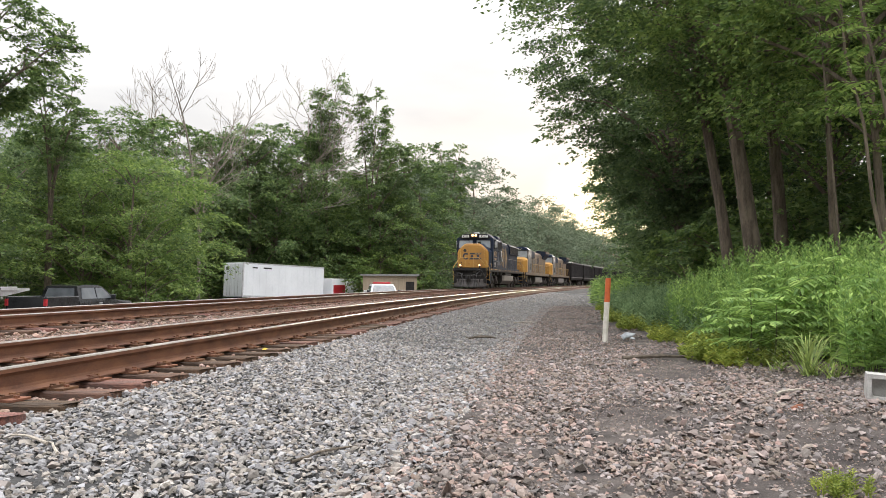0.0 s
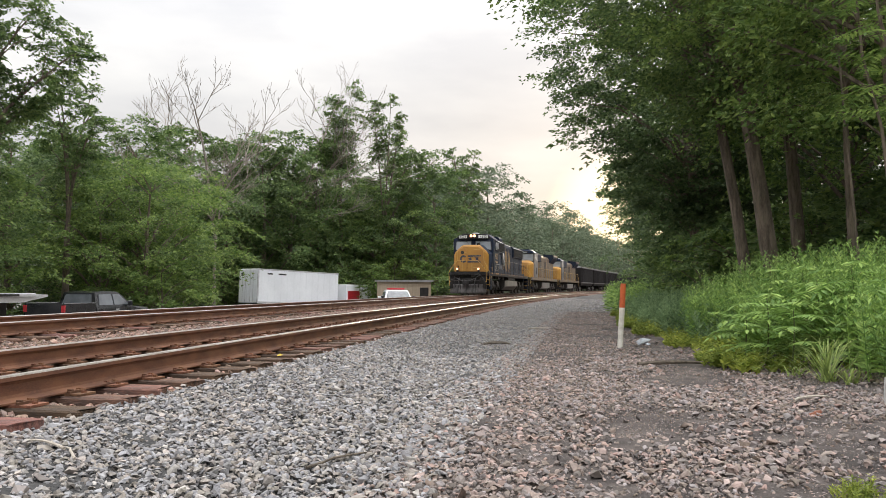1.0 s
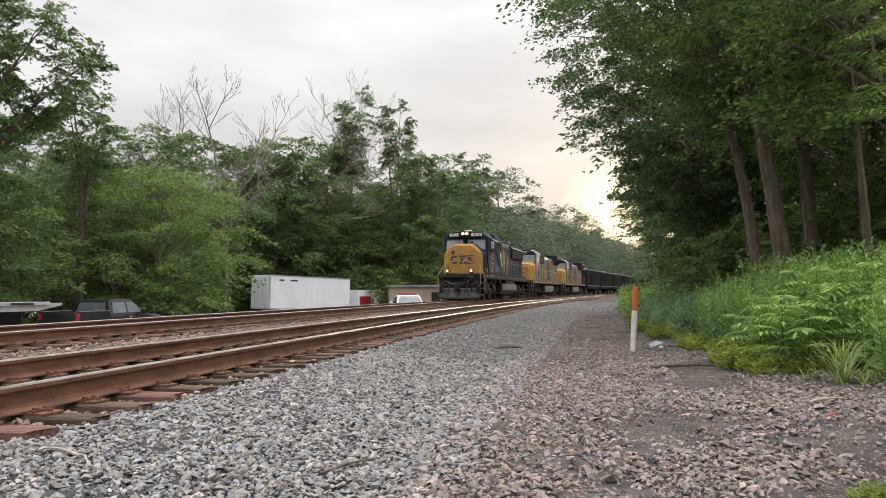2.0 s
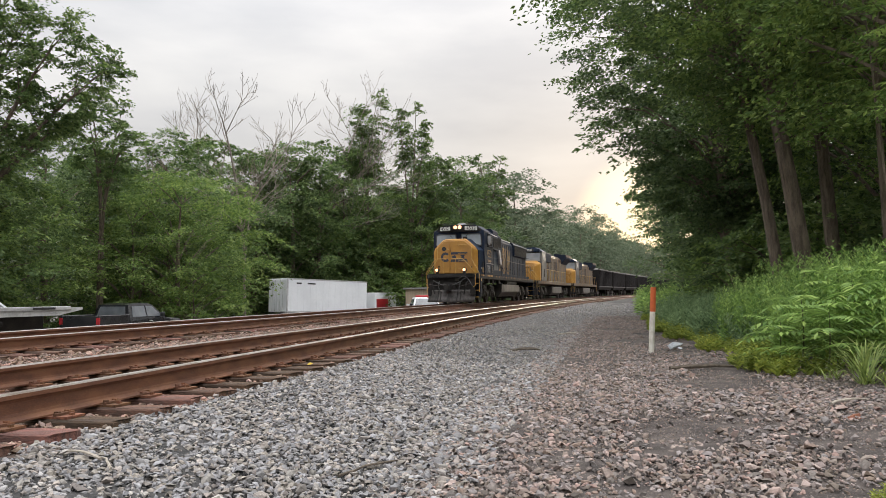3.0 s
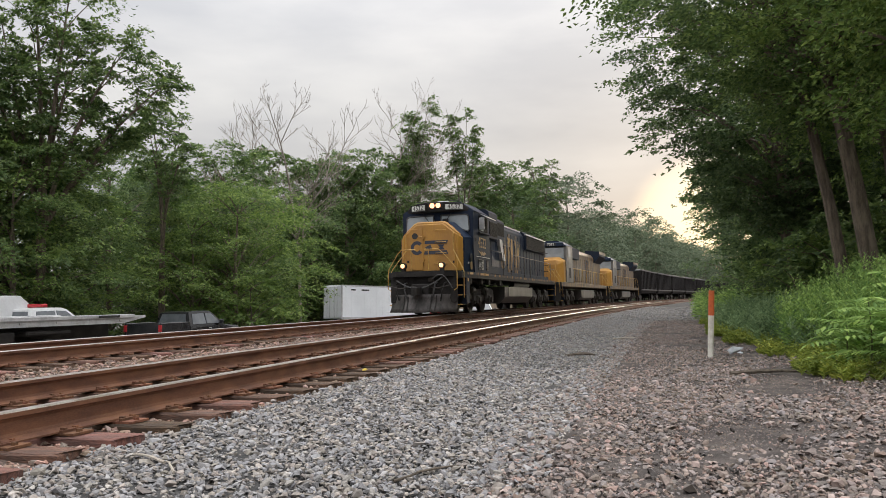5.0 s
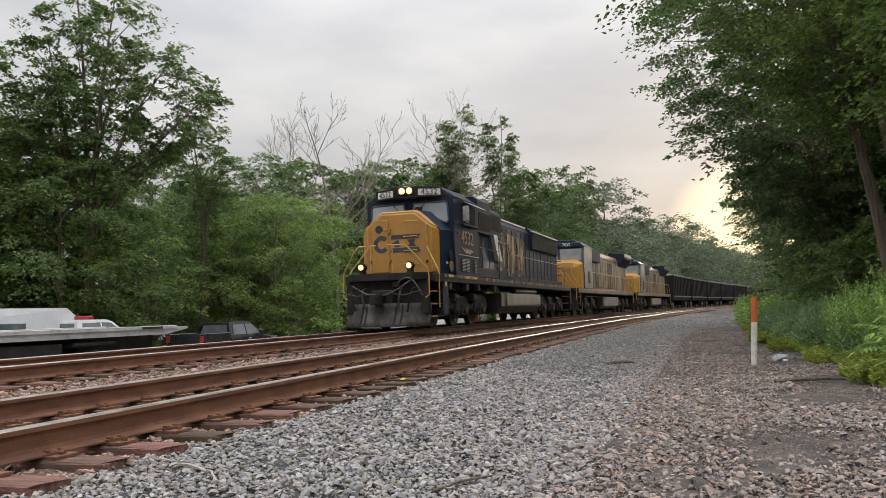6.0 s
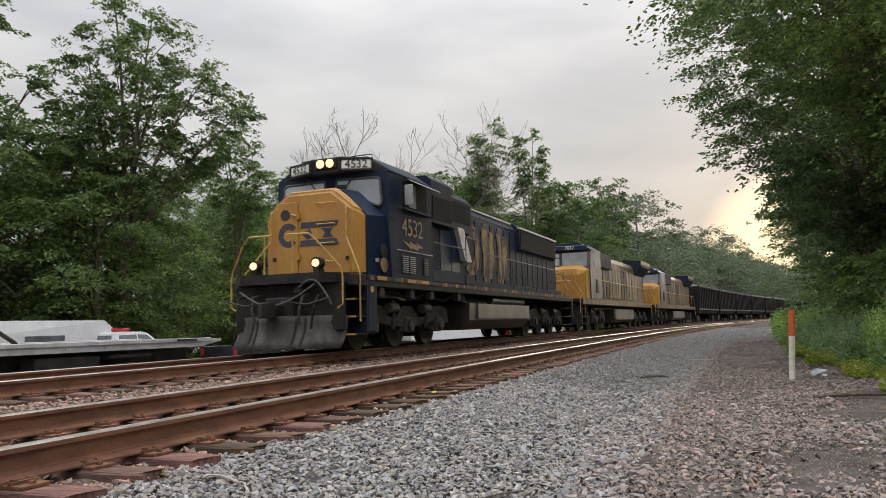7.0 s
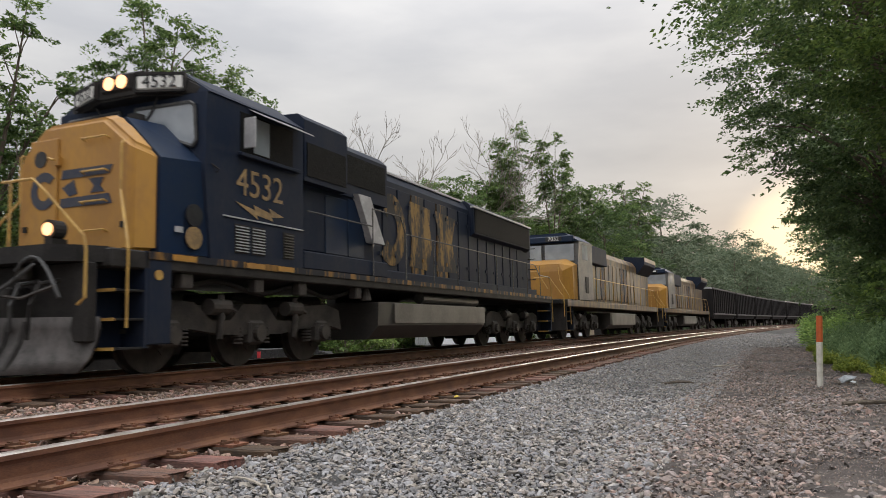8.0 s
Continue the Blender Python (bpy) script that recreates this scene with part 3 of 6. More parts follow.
def loco_bogie(parent, y0):
    """Three-axle bogie; y0 is its first axle."""
    bm = B()
    for sx in (-1, 1):
        a, b = sorted((sx * 0.98, sx * 1.16))
        prism(bm, [(y0 - 0.75, 0.55), (y0 - 0.62, 0.92), (y0 - 0.2, 1.02), (y0 + 0.5, 0.98), (y0 + 0.9, 0.72), (y0 + 1.3, 0.72), (y0 + 1.6, 0.98), (y0 + 2.2, 0.98), (y0 + 2.5, 0.72), (y0 + 2.9, 0.72),
                   (y0 + 3.3, 0.98), (y0 + 4.0, 1.02), (y0 + 4.45, 0.92), (y0 + 4.55, 0.55), (y0 + 4.2, 0.62), (y0 + 3.4, 0.6), (y0 + 2.6, 0.5), (y0 + 1.2, 0.5), (y0 + 0.4, 0.6), (y0 - 0.4, 0.62)], "x", a, b)
    box(bm, -1.0, 1.0, y0 + 0.7, y0 + 1.1, 0.6, 0.95)
    box(bm, -1.0, 1.0, y0 + 2.7, y0 + 3.1, 0.6, 0.95)
    bogie = part("bogie", bm, M["truck"], parent, "grimy three-axle steel bogie")
    for k in range(3):
        y = y0 + k * 1.9
        for sx in (-1, 1):
            bm = B()
            box(bm, *sorted((sx * 1.0, sx * 1.22)), y - 0.19, y + 0.19, 0.34, 0.72, 0.04)
            disc(bm, *sorted((sx * 1.22, sx * 1.30)), y, WHEEL_R, 0.13, 14)
            part("axle_box", bm, M["truck"], bogie)
            for dy in (-0.34, 0.34):
                bm = B()
                for q in range(5):
                    tube(bm, [(sx * 1.09, y + dy, 0.36 + q * 0.055), (sx * 1.09, y + dy, 0.39 + q * 0.055)], 0.085, 8)
                part("coil_spring", bm, M["truck"], bogie)
        add_wheelset(bogie, y, WHEEL_R, LOCO_WHEEL)
        part("traction_motor", box(B(), -0.62, 0.62, y + 0.2, y + 0.95, 0.22, 1.2, 0.08), M["soot"], bogie)
    for y in (y0 + 0.95, y0 + 2.85):
        for sx in (-1, 1):
            bm = B()
            tube(bm, [(sx * 1.2, y - 0.2, 0.92), (sx * 1.2, y + 0.22, 0.92)], 0.12, 12)
            tube(bm, [(sx * 1.2, y + 0.22, 0.92), (sx * 1.2, y + 0.42, 0.86)], 0.035, 6)
            part("brake_cylinder", bm, M["truck"], bogie)
            bm = B()
            tube(bm, [(sx * 1.22, y + 0.05, 1.1), (sx * 1.24, y + 0.05, 0.75), (sx * 1.2, y + 0.05, 0.45)], 0.05, 8)
            part("damper", bm, M["truck"], bogie)
    return bogie


def hand_rail(parent, pts, r=0.018, material=None, name="handrail"):
    return part(name, tube(B(), pts, r, 6), material or M["rail_yellow"], parent)


def snow_plough(parent):
    """Two curved mouldboards that meet in front of the coupler."""
    prof = [(-0.76, 0.10), (-0.60, 0.26), (-0.50, 0.46), (-0.46, 0.62), (-0.48, 0.76)]
    for sx in (-1, 1):
        bm = B()
        rows = [[bm.verts.new((sx * x, y + dy + back, z if x == 0 or z < 0.8 else z - 0.05)) for x, dy in ((0.0, 0.0), (0.68, 0.34), (1.30, 0.78))] for back in (0.0, 0.05) for y, z in prof]
        n = len(prof)
        for i in range(n - 1):
            for k in range(2):
                bm.faces.new((rows[i][k], rows[i][k + 1], rows[i + 1][k + 1], rows[i + 1][k]))
                bm.faces.new((rows[n + i][k + 1], rows[n + i][k], rows[n + i + 1][k], rows[n + i + 1][k + 1]))
            for k in (0, 2):
                bm.faces.new((rows[i][k], rows[i + 1][k], rows[n + i + 1][k], rows[n + i][k]))
        for i in (0, n - 1):
            for k in range(2):
                bm.faces.new((rows[i][k], rows[n + i][k], rows[n + i][k + 1], rows[i][k + 1]))
        bmesh.ops.recalc_face_normals(bm, faces=bm.faces[:])
        blade = part("plough_blade", bm, M["plow"], parent, "scuffed grey steel plough blade", True)
        for x in (0.45, 0.62):
            part("blade_strap", tube(B(), [(sx * x, -0.70 + x * 0.5, 0.14), (sx * x, -0.50 + x * 0.5, 0.46), (sx * x, -0.44 + x * 0.5, 0.74)], 0.03, 5), M["soot"], blade)


def side_stairs(parent, y0, y1, sx):
    bm = B()
    box(bm, *sorted((sx * 1.02, sx * 1.06)), y0, y1, 0.36, 1.6)
    box(bm, *sorted((sx * 1.04, sx * 1.46)), y1 - 0.03, y1 + 0.02, 0.36, 1.6)
    st = part("stairwell", bm, M["navy"], parent)
    for z in (0.38, 0.74, 1.10, 1.46):
        part("step", box(B(), *sorted((sx * 1.06, sx * 1.45)), y0, y1 - 0.03, z - 0.03, z, 0.004), M["soot"], st)
        part("step_edge", box(B(), *sorted((sx * 1.08, sx * 1.452)), y0 - 0.012, y0, z - 0.035, z + 0.004), M["rail_yellow"], st, "yellow step edge")
    return st


def coupler(parent, y, way):
    bm = B()
    box(bm, -0.12, 0.12, *sorted((y, y + way * 0.55)), 0.76, 1.0, 0.03)
    hull(bm, [(-0.2, y + way * 0.5, 0.72), (0.2, y + way * 0.5, 0.72), (-0.2, y + way * 0.5, 1.02), (0.2, y + way * 0.5, 1.02), (0.14, y + way * 0.85, 0.74), (0.14, y + way * 0.85, 1.0), (-0.04, y + way * 0.7, 0.74), (-0.04, y + way * 0.7, 1.0)])
    return part("coupler", bm, M["soot"], parent)


def rim_frame(w, h, d):
    """A flat rectangular surround, w by h in half-sizes, facing -y."""
    bm = B()
    for x0, x1, z0, z1 in ((-w, w, h - 0.02, h + 0.015), (-w, w, -h - 0.015, -h + 0.02), (-w - 0.02, -w + 0.015, -h, h), (w - 0.015, w + 0.02, -h, h)):
        box(bm, x0, x1, -d, d, z0, z1)
    return bm


def both(f):
    for sx in (-1, 1):
        f(sx)


def lead_locomotive():
    lo = thing("lead_locomotive", "navy and orange-yellow diesel freight locomotive with lit headlights", "locomotive")
    P = lambda name, bm, m, label="": part(name, bm, M[m], lo, label)
    P("underframe", box(B(), -1.46, 1.46, 0.35, 20.4, 1.36, 1.60, 0.02), "soot")

    def stripes(sx):
        P("sill_stripe", box(B(), *sorted((sx * 1.462, sx * 1.475)), 0.95, 20.3, 1.50, 1.60), "worn_yellow", "worn yellow sill stripe")
        for y in (1.35, 2.9, 3.7):
            P("reflector", box(B(), *sorted((sx * 1.476, sx * 1.482)), y, y + 0.45, 1.51, 1.59), "yellow")
    both(stripes)
    # nose
    nose = P("nose", rounded(hull(B(), [(sx * x, y, z) for sx in (-1, 1) for x, y, z in
                                        ((1.06, 1.0, 1.62), (1.06, 1.0, 3.10), (0.56, 1.0, 3.50), (1.30, 1.28, 1.62), (1.30, 1.28, 2.96), (0.66, 1.25, 3.60))]), 0.06), "yellow", "orange-yellow nose with worn emblem")
    P("nose_side", hull(B(), [(sx * x, y, z) for sx in (-1, 1) for x, y, z in ((1.30, 1.284, 1.62), (1.30, 1.284, 2.925), (0.66, 1.284, 3.56), (1.42, 2.1, 1.62), (1.42, 2.1, 2.98), (0.75, 2.1, 3.60))]), "navy_clean")
    door = part("nose_door", box(B(), -0.82, -0.28, 0.965, 1.0, 1.70, 3.30, 0.012), M["yellow"], nose)
    part("door_window", tube(B(), [(-0.60, 0.95, 3.02), (-0.60, 0.97, 3.02)], 0.12, 16), M["ink"], nose)
    part("door_handle", tube(B(), [(-0.42, 0.93, 3.02), (-0.30, 0.93, 2.98)], 0.02, 6), M["rail_yellow"], nose)
    for y in (2.0, 2.9):
        part("hinge", box(B(), -0.30, -0.22, 0.93, 1.0, y, y + 0.12), M["yellow"], nose)
    # emblem as plain dark shapes: a hooked ring and two slabs
    bm = B()
    ring = [(math.cos(a), math.sin(a)) for a in np.linspace(0.7, 5.6, 14)]
    prism(bm, [(-0.52 + 0.26 * c, 2.56 + 0.27 * s) for c, s in ring] + [(-0.52 + 0.13 * c, 2.56 + 0.14 * s) for c, s in ring[::-1]], "y", 0.955, 0.964)
    part("emblem_ring", bm, M["faded_navy"], nose)
    for pts in ([(-0.22, 2.70), (-0.20, 2.83), (0.74, 2.83), (0.68, 2.71)], [(-0.24, 2.30), (-0.22, 2.43), (0.68, 2.44), (0.74, 2.30)],
                [(-0.20, 2.58), (0.02, 2.68), (0.10, 2.48), (-0.06, 2.45)], [(0.30, 2.67), (0.58, 2.67), (0.52, 2.56), (0.60, 2.47), (0.34, 2.47), (0.40, 2.57)]):
        part("emblem_slab", prism(B(), pts, "y", 0.988, 0.997), M["faded_navy"], nose)
    for z in (3.22, 2.76, 2.34, 1.94):
        part("grab_iron", tube(B(), [(0.22, 1.0, z - 0.02), (0.22, 0.93, z), (0.66, 0.93, z), (0.66, 1.0, z - 0.02)], 0.014, 5), M["rail_yellow"], nose)
    for x, z in ((-0.9, 2.0), (0.95, 1.95)):
        part("bracket", box(B(), x - 0.03, x + 0.03, 0.96, 1.0, z, z + 0.08), M["soot"], nose)
    # front platform
    P("anticlimber", prism(B(), [(-1.36, 0.40), (-1.2, 0.06), (-0.95, -0.18), (0.95, -0.18), (1.2, 0.06), (1.36, 0.40)], "z", 1.42, 1.62), "soot")
    P("pilot_plate", box(B(), -1.30, 1.30, 0.14, 0.30, 0.45, 1.42, 0.02), "soot")
    snow_plough(lo)
    coupler(lo, -0.1, -1)
    P("draft_gear_box", box(B(), -0.34, 0.34, -0.18, 0.15, 0.62, 1.14, 0.03), "soot")
    for i, (x, dip) in enumerate(((-0.95, 0.55), (-0.6, 0.6), (0.6, 0.6), (0.95, 0.5))):
        P("air_hose", tube(B(), [(x, 0.05, 1.2), (x, -0.22, 1.15), (x * 0.95, -0.3, 0.9), (x * 0.85, -0.25, dip)], 0.028, 6), "hose" if i % 3 else "soot")
    P("jumper_cable", tube(B(), [(-0.9 + 1.8 * t, -0.26 - 0.1 * math.sin(math.pi * t), 1.28 - 0.36 * math.sin(math.pi * t) + 0.1 * t) for t in np.linspace(0, 1, 12)], 0.022, 6), "hose", "pale hanging jumper cable")
    P("jumper_cable", tube(B(), [(0.5 + 0.75 * t, -0.2, 1.32 + 0.22 * math.sin(math.pi * t) - 0.35 * t * t) for t in np.linspace(0, 1, 9)], 0.022, 6), "hose")
    for x in (-0.75, 0.75):
        P("uncoupling_lever", tube(B(), [(x * 0.2, -0.3, 1.05), (x, -0.3, 0.98), (x * 1.7, -0.3, 1.10)], 0.02, 5), "truck")
    P("marker_box", box(B(), 0.25, 0.45, -0.02, 0.1, 1.22, 1.38, 0.02), "truck")

    def lights(sx):
        P("ditch_light", tube(B(), [(sx * 0.76, 0.02, 1.83), (sx * 0.76, 0.2, 1.83)], 0.12, 16), "soot")
        P("ditch_lens", tube(B(), [(sx * 0.76, 0.0, 1.83), (sx * 0.76, 0.018, 1.83)], 0.08, 16), "lamp", "glowing warm ditch light")
        P("light_bracket", box(B(), sx * 0.76 - 0.06, sx * 0.76 + 0.06, 0.02, 0.25, 1.62, 1.72), "soot")
        side_stairs(lo, 0.42, 0.92, sx)
        P("step_panel", box(B(), *sorted((sx * 1.30, sx * 1.462)), 0.95, 1.36, 0.40, 1.50, 0.015), "navy")
        P("filler_cap", disc(B(), *sorted((sx * 1.463, sx * 1.472)), 1.12, 1.30, 0.07, 14), "rail_yellow", "round yellow cap")
        hand_rail(lo, [(sx * 0.95, 0.97, 3.12), (sx * 0.96, 0.93, 3.08), (sx * 0.96, 0.93, 2.45), (sx * 1.42, 0.62, 1.72), (sx * 1.46, 0.60, 1.6), (sx * 1.46, 0.60, 0.62)])
        hand_rail(lo, [(sx * 0.18, -0.18, 2.42), (sx * 0.72, -0.18, 2.42), (sx * 0.88, -0.16, 2.28), (sx * 1.32, 0.05, 1.72), (sx * 1.36, 0.06, 1.55), (sx * 1.36, 0.06, 0.98), (sx * 1.24, 0.06, 0.90)])
        hand_rail(lo, [(sx * 0.34, -0.18, 2.42), (sx * 0.34, -0.18, 1.62)], 0.016)
    both(lights)
    # cab
    cab = P("cab", prism(B(), [(2.1, 1.60), (1.96, 2.85), (1.98, 4.02), (4.42, 4.02), (4.42, 1.60)], "x", -1.47, 1.47), "navy", "dirty navy cab")
    part("cab_roof", hull(B(), [(sx * x, y, z) for sx in (-1, 1) for x, y, z in ((1.49, 2.02, 4.024), (1.49, 4.45, 4.024), (0.88, 2.1, 4.43), (0.88, 4.45, 4.46), (1.42, 2.1, 4.10))]), M["navy"], cab)
    part("brow", rounded(hull(B(), [(sx * x, y, z) for sx in (-1, 1) for x, y, z in ((0.38, 1.72, 4.03), (1.40, 2.08, 4.00), (0.38, 1.72, 4.41), (0.92, 1.92, 4.37), (1.36, 2.06, 4.12), (1.40, 2.3, 4.00), (0.85, 2.3, 4.43))]), 0.03), M["soot"], cab)
    part("headlight_box", box(B(), -0.30, 0.30, 1.68, 1.85, 4.13, 4.40, 0.03), M["soot"], cab)
    for x in (-0.125, 0.125):
        part("headlight_lens", tube(B(), [(x, 1.665, 4.265), (x, 1.68, 4.265)], 0.10, 16), M["lamp"], cab, "glowing warm headlight")
    for sx in (-1, 1):
        nb = part("number_board", box(B(), -0.35, 0.35, -0.03, 0.03, -0.11, 0.11, 0.025), M["sign"], cab, "white number board")
        nb.matrix_local = pose(sx * 0.74, 1.815, 4.20, 0, 0, sx * 20.5)
        part("board_frame", rim_frame(0.37, 0.13, 0.035), M["soot"], nb)
        lettering("number", "4532", 0.26, M["ink"], pose(0, -0.036, 0, 90, 0, 0), nb)
        gl = part("windscreen", prism(B(), [(sx * 0.14, 3.42), (sx * 0.8, 3.40), (sx * 1.24, 3.24), (sx * 1.31, 3.30), (sx * 1.27, 3.80), (sx * 1.2, 3.86), (sx * 0.17, 3.88)], "y", 1.935, 1.952), M["glass"], cab, "sloping windscreen pane, sky reflection painted pale")
        bm = B()
        for a, b in (((0.13, 3.41), (0.8, 3.39)), ((0.8, 3.39), (1.25, 3.22)), ((1.25, 3.22), (1.32, 3.30)), ((1.32, 3.30), (1.28, 3.82)), ((1.28, 3.82), (1.2, 3.88)), ((1.2, 3.88), (0.16, 3.90)), ((0.13, 3.41), (0.16, 3.90))):
            tube(bm, [(sx * a[0], 1.935, a[1]), (sx * b[0], 1.935, b[1])], 0.03, 5)
        part("window_frame", bm, M["hose"], gl)
        part("wiper", tube(B(), [(sx * 0.62, 1.90, 4.03), (sx * 0.50, 1.915, 3.84), (sx * 0.34, 1.925, 3.66)], 0.014, 4), M["ink"], cab)
        # No opening is cut: a black slab stands for the shade inside.
        win = part("side_window", box(B(), *sorted((sx * 1.45, sx * 1.478)), 2.72, 4.12, 3.28, 3.92, 0.02), M["grille"], cab, "open cab side window, its inner shade a black slab")
        part("window_pane", box(B(), *sorted((sx * 1.476, sx * 1.484)), 3.05, 3.45, 3.32, 3.88), M["glass"], win)
        part("window_ledge", box(B(), *sorted((sx * 1.47, sx * 1.56)), 2.66, 4.22, 3.20, 3.26, 0.01), M["navy"], win)
        part("sun_awning", hull(B(), [(sx * 1.475, 2.95, 4.0), (sx * 1.475, 4.25, 4.0), (sx * 1.80, 2.95, 3.84), (sx * 1.80, 4.25, 3.84), (sx * 1.475, 2.95, 3.985), (sx * 1.475, 4.25, 3.985), (sx * 1.80, 2.95, 3.82), (sx * 1.80, 4.25, 3.82)]), M["pale"], cab, "pale hinged sun awning")
        part("wind_deflector", box(B(), *sorted((sx * 1.48, sx * 1.70)), 2.80, 2.83, 3.34, 3.82, 0.01), M["pale"], cab, "pale upright wind deflector")
        lettering("number", "4532", 0.60, M["faded"], pose(sx * 1.474, 3.24, 2.80, 90, 0, 90 * sx), cab, "faded yellow cab number")
        bolt = [(2.62, 2.50), (3.1, 2.42), (3.06, 2.50), (3.5, 2.42), (3.46, 2.50), (3.85, 2.40), (3.52, 2.36), (3.56, 2.30), (3.14, 2.35), (3.18, 2.28)]
        part("lightning_stripe", prism(B(), bolt, "x", *sorted((sx * 1.472, sx * 1.478))), M["faded"], cab, "faded yellow lightning stripe")
        for y in (2.62, 3.02, 3.84):
            lv = part("louvre_panel", box(B(), *sorted((sx * 1.471, sx * 1.476)), y, y + 0.34 if y < 3.5 else y + 0.3, 1.72, 2.16), M["soot"], cab)
            bm = B()
            for k in range(9):
                box(bm, *sorted((sx * 1.476, sx * 1.496)), y + 0.02, y + (0.32 if y < 3.5 else 0.28), 1.745 + k * 0.046, 1.760 + k * 0.046)
            part("louvre_slats", bm, M["pale"] if y < 3.5 else M["grey_side"], lv, "pale louvre slats")
        part("drip_strip", box(B(), *sorted((sx * 1.471, sx * 1.49)), 2.35, 4.40, 2.24, 2.26), M["pale"], cab)
        for z, m in ((2.18, "ink"), (1.86, "faded")):
            part("round_badge", disc(B(), *sorted((sx * 1.40, sx * 1.424)), 1.82, z, 0.16, 20), M[m], lo)
        part("placard", box(B(), *sorted((sx * 1.36, sx * 1.378)), 1.50, 1.64, 1.92, 2.0), M["pale"], lo)
    for x in (-1.02, 0.35):
        part("roof_grab", tube(B(), [(x, 2.3, 4.42), (x, 2.3, 4.52), (x + 0.55, 2.3, 4.52), (x + 0.55, 2.3, 4.42)], 0.014, 5), M["hose"], cab)
    part("cab_handrail", tube(B(), [(1.475, 2.2, 2.86), (1.52, 2.2, 2.9), (1.44, 2.05, 3.0), (1.1, 1.9, 3.08)], 0.012, 5), M["soot"], cab)
    part("cab_vent", tube(B(), [(0.42, 1.7, 3.55), (0.42, 1.7, 3.72)], 0.12, 14), M["soot"], lo)
    # hood
    hood = P("long_hood", prism(B(), [(-1.0, 1.60), (1.0, 1.60), (1.0, 3.86), (0.82, 4.12), (-0.82, 4.12), (-1.0, 3.86)], "y", 7.3, 19.3), "navy", "sooty navy long hood")
    P("equipment_cabinet", prism(B(), [(-1.25, 1.60), (1.25, 1.60), (1.25, 3.14), (-1.25, 3.14)], "y", 4.46, 7.3), "navy")

    def boxes(sx):
        P("inverter_box", prism(B(), [(sx * 0.2, 3.144), (sx * 1.44, 3.144), (sx * 1.44, 4.24), (sx * 1.3, 4.36), (sx * 0.2, 4.40)], "y", 4.5, 5.96), "navy")
        P("inverter_grille", box(B(), *sorted((sx * 1.44, sx * 1.452)), 4.58, 5.9, 3.24, 3.84), "grille")
        P("brake_hatch", prism(B(), [(sx * 0.2, 3.144), (sx * 1.28, 3.144), (sx * 1.28, 4.06), (sx * 1.1, 4.22), (sx * 0.2, 4.24)], "y", 5.964, 7.9), "navy")
        P("brake_grille", box(B(), *sorted((sx * 1.28, sx * 1.292)), 6.05, 7.8, 3.4, 3.98), "grille")
        P("blower_duct", prism(B(), [(6.45, 3.22), (6.95, 3.22), (7.55, 2.30), (7.02, 2.30)], "x", *sorted((sx * 1.252, sx * 1.40))), "pale", "pale slanting blower duct")
        P("sand_box", box(B(), *sorted((sx * 1.25, sx * 1.44)), 4.5, 7.6, 1.604, 1.92, 0.02), "navy")
        for y in (4.62, 5.45):
            P("cabinet_door", box(B(), *sorted((sx * 1.25, sx * 1.275)), y, y + 0.78, 1.96, 3.06, 0.01), "navy" if y < 5 else "navy_clean")
        P("cabinet_door", box(B(), *sorted((sx * 1.25, sx * 1.268)), 6.28, 6.9, 1.96, 3.1, 0.01), "navy_clean")
    both(boxes)
    dm = []
    for m in ("navy", "worn_yellow"):
        bm = box(B(), 0, 0.035, -0.33, 0.33, -0.95, 0.95, 0.012)
        for z in (-0.6, 0.6):
            box(bm, 0.03, 0.06, 0.2, 0.3, z - 0.04, z + 0.04)
        me = bpy.data.meshes.new("hood_door")
        bm.to_mesh(me)
        bm.free()
        me.materials.append(M[m])
        dm.append(me)
    for sx in (-1, 1):
        for k in range(15):
            y = 7.75 + k * 0.735
            d = new("hood_door", dm[1 if k in (3, 5) else 0])
            d.parent, d.matrix_local = hood, pose(sx * 1.0, y, 2.78, 0, 0, 0 if sx > 0 else 180)
        # big faded side emblem: a hooked ring and two worn slabs
        arc = [(math.cos(a), math.sin(a)) for a in np.linspace(0.8, 5.5, 16)]
        part("side_emblem_ring", prism(B(), [(8.55 + sx * 0.72 * -c, 2.76 + 0.82 * s) for c, s in arc] + [(8.55 + sx * 0.30 * -c, 2.76 + 0.36 * s) for c, s in arc[::-1]], "x", *sorted((sx * 1.04, sx * 1.046))), M["emblem_gold"], hood, "faded yellow side emblem")
        for q, pts in enumerate(([(9.5, 3.55), (10.7, 3.50), (10.6, 3.1), (10.75, 2.6), (10.5, 1.95), (9.45, 2.0), (9.6, 2.6), (9.4, 3.1)], [(10.95, 3.52), (12.3, 3.45), (12.05, 2.8), (12.35, 2.0), (11.0, 1.98), (11.2, 2.75)])):
            part("side_emblem_slab", prism(B(), pts, "x", *sorted((sx * 1.04, sx * 1.046))), M["emblem_gold"], hood, "faded yellow side emblem")
        part("battery_box", box(B(), *sorted((sx * 1.0, sx * 1.3)), 7.4, 19.0, 1.604, 1.80, 0.02), M["navy"], hood)
        part("radiator_grille", box(B(), *sorted((sx * 1.15, sx * 1.164)), 13.5, 18.7, 3.24, 3.92), M["grille"], hood)
        part("hood_edge", box(B(), *sorted((sx * 0.80, sx * 0.90)), 7.9, 13.2, 4.07, 4.125), M["pale"], hood)
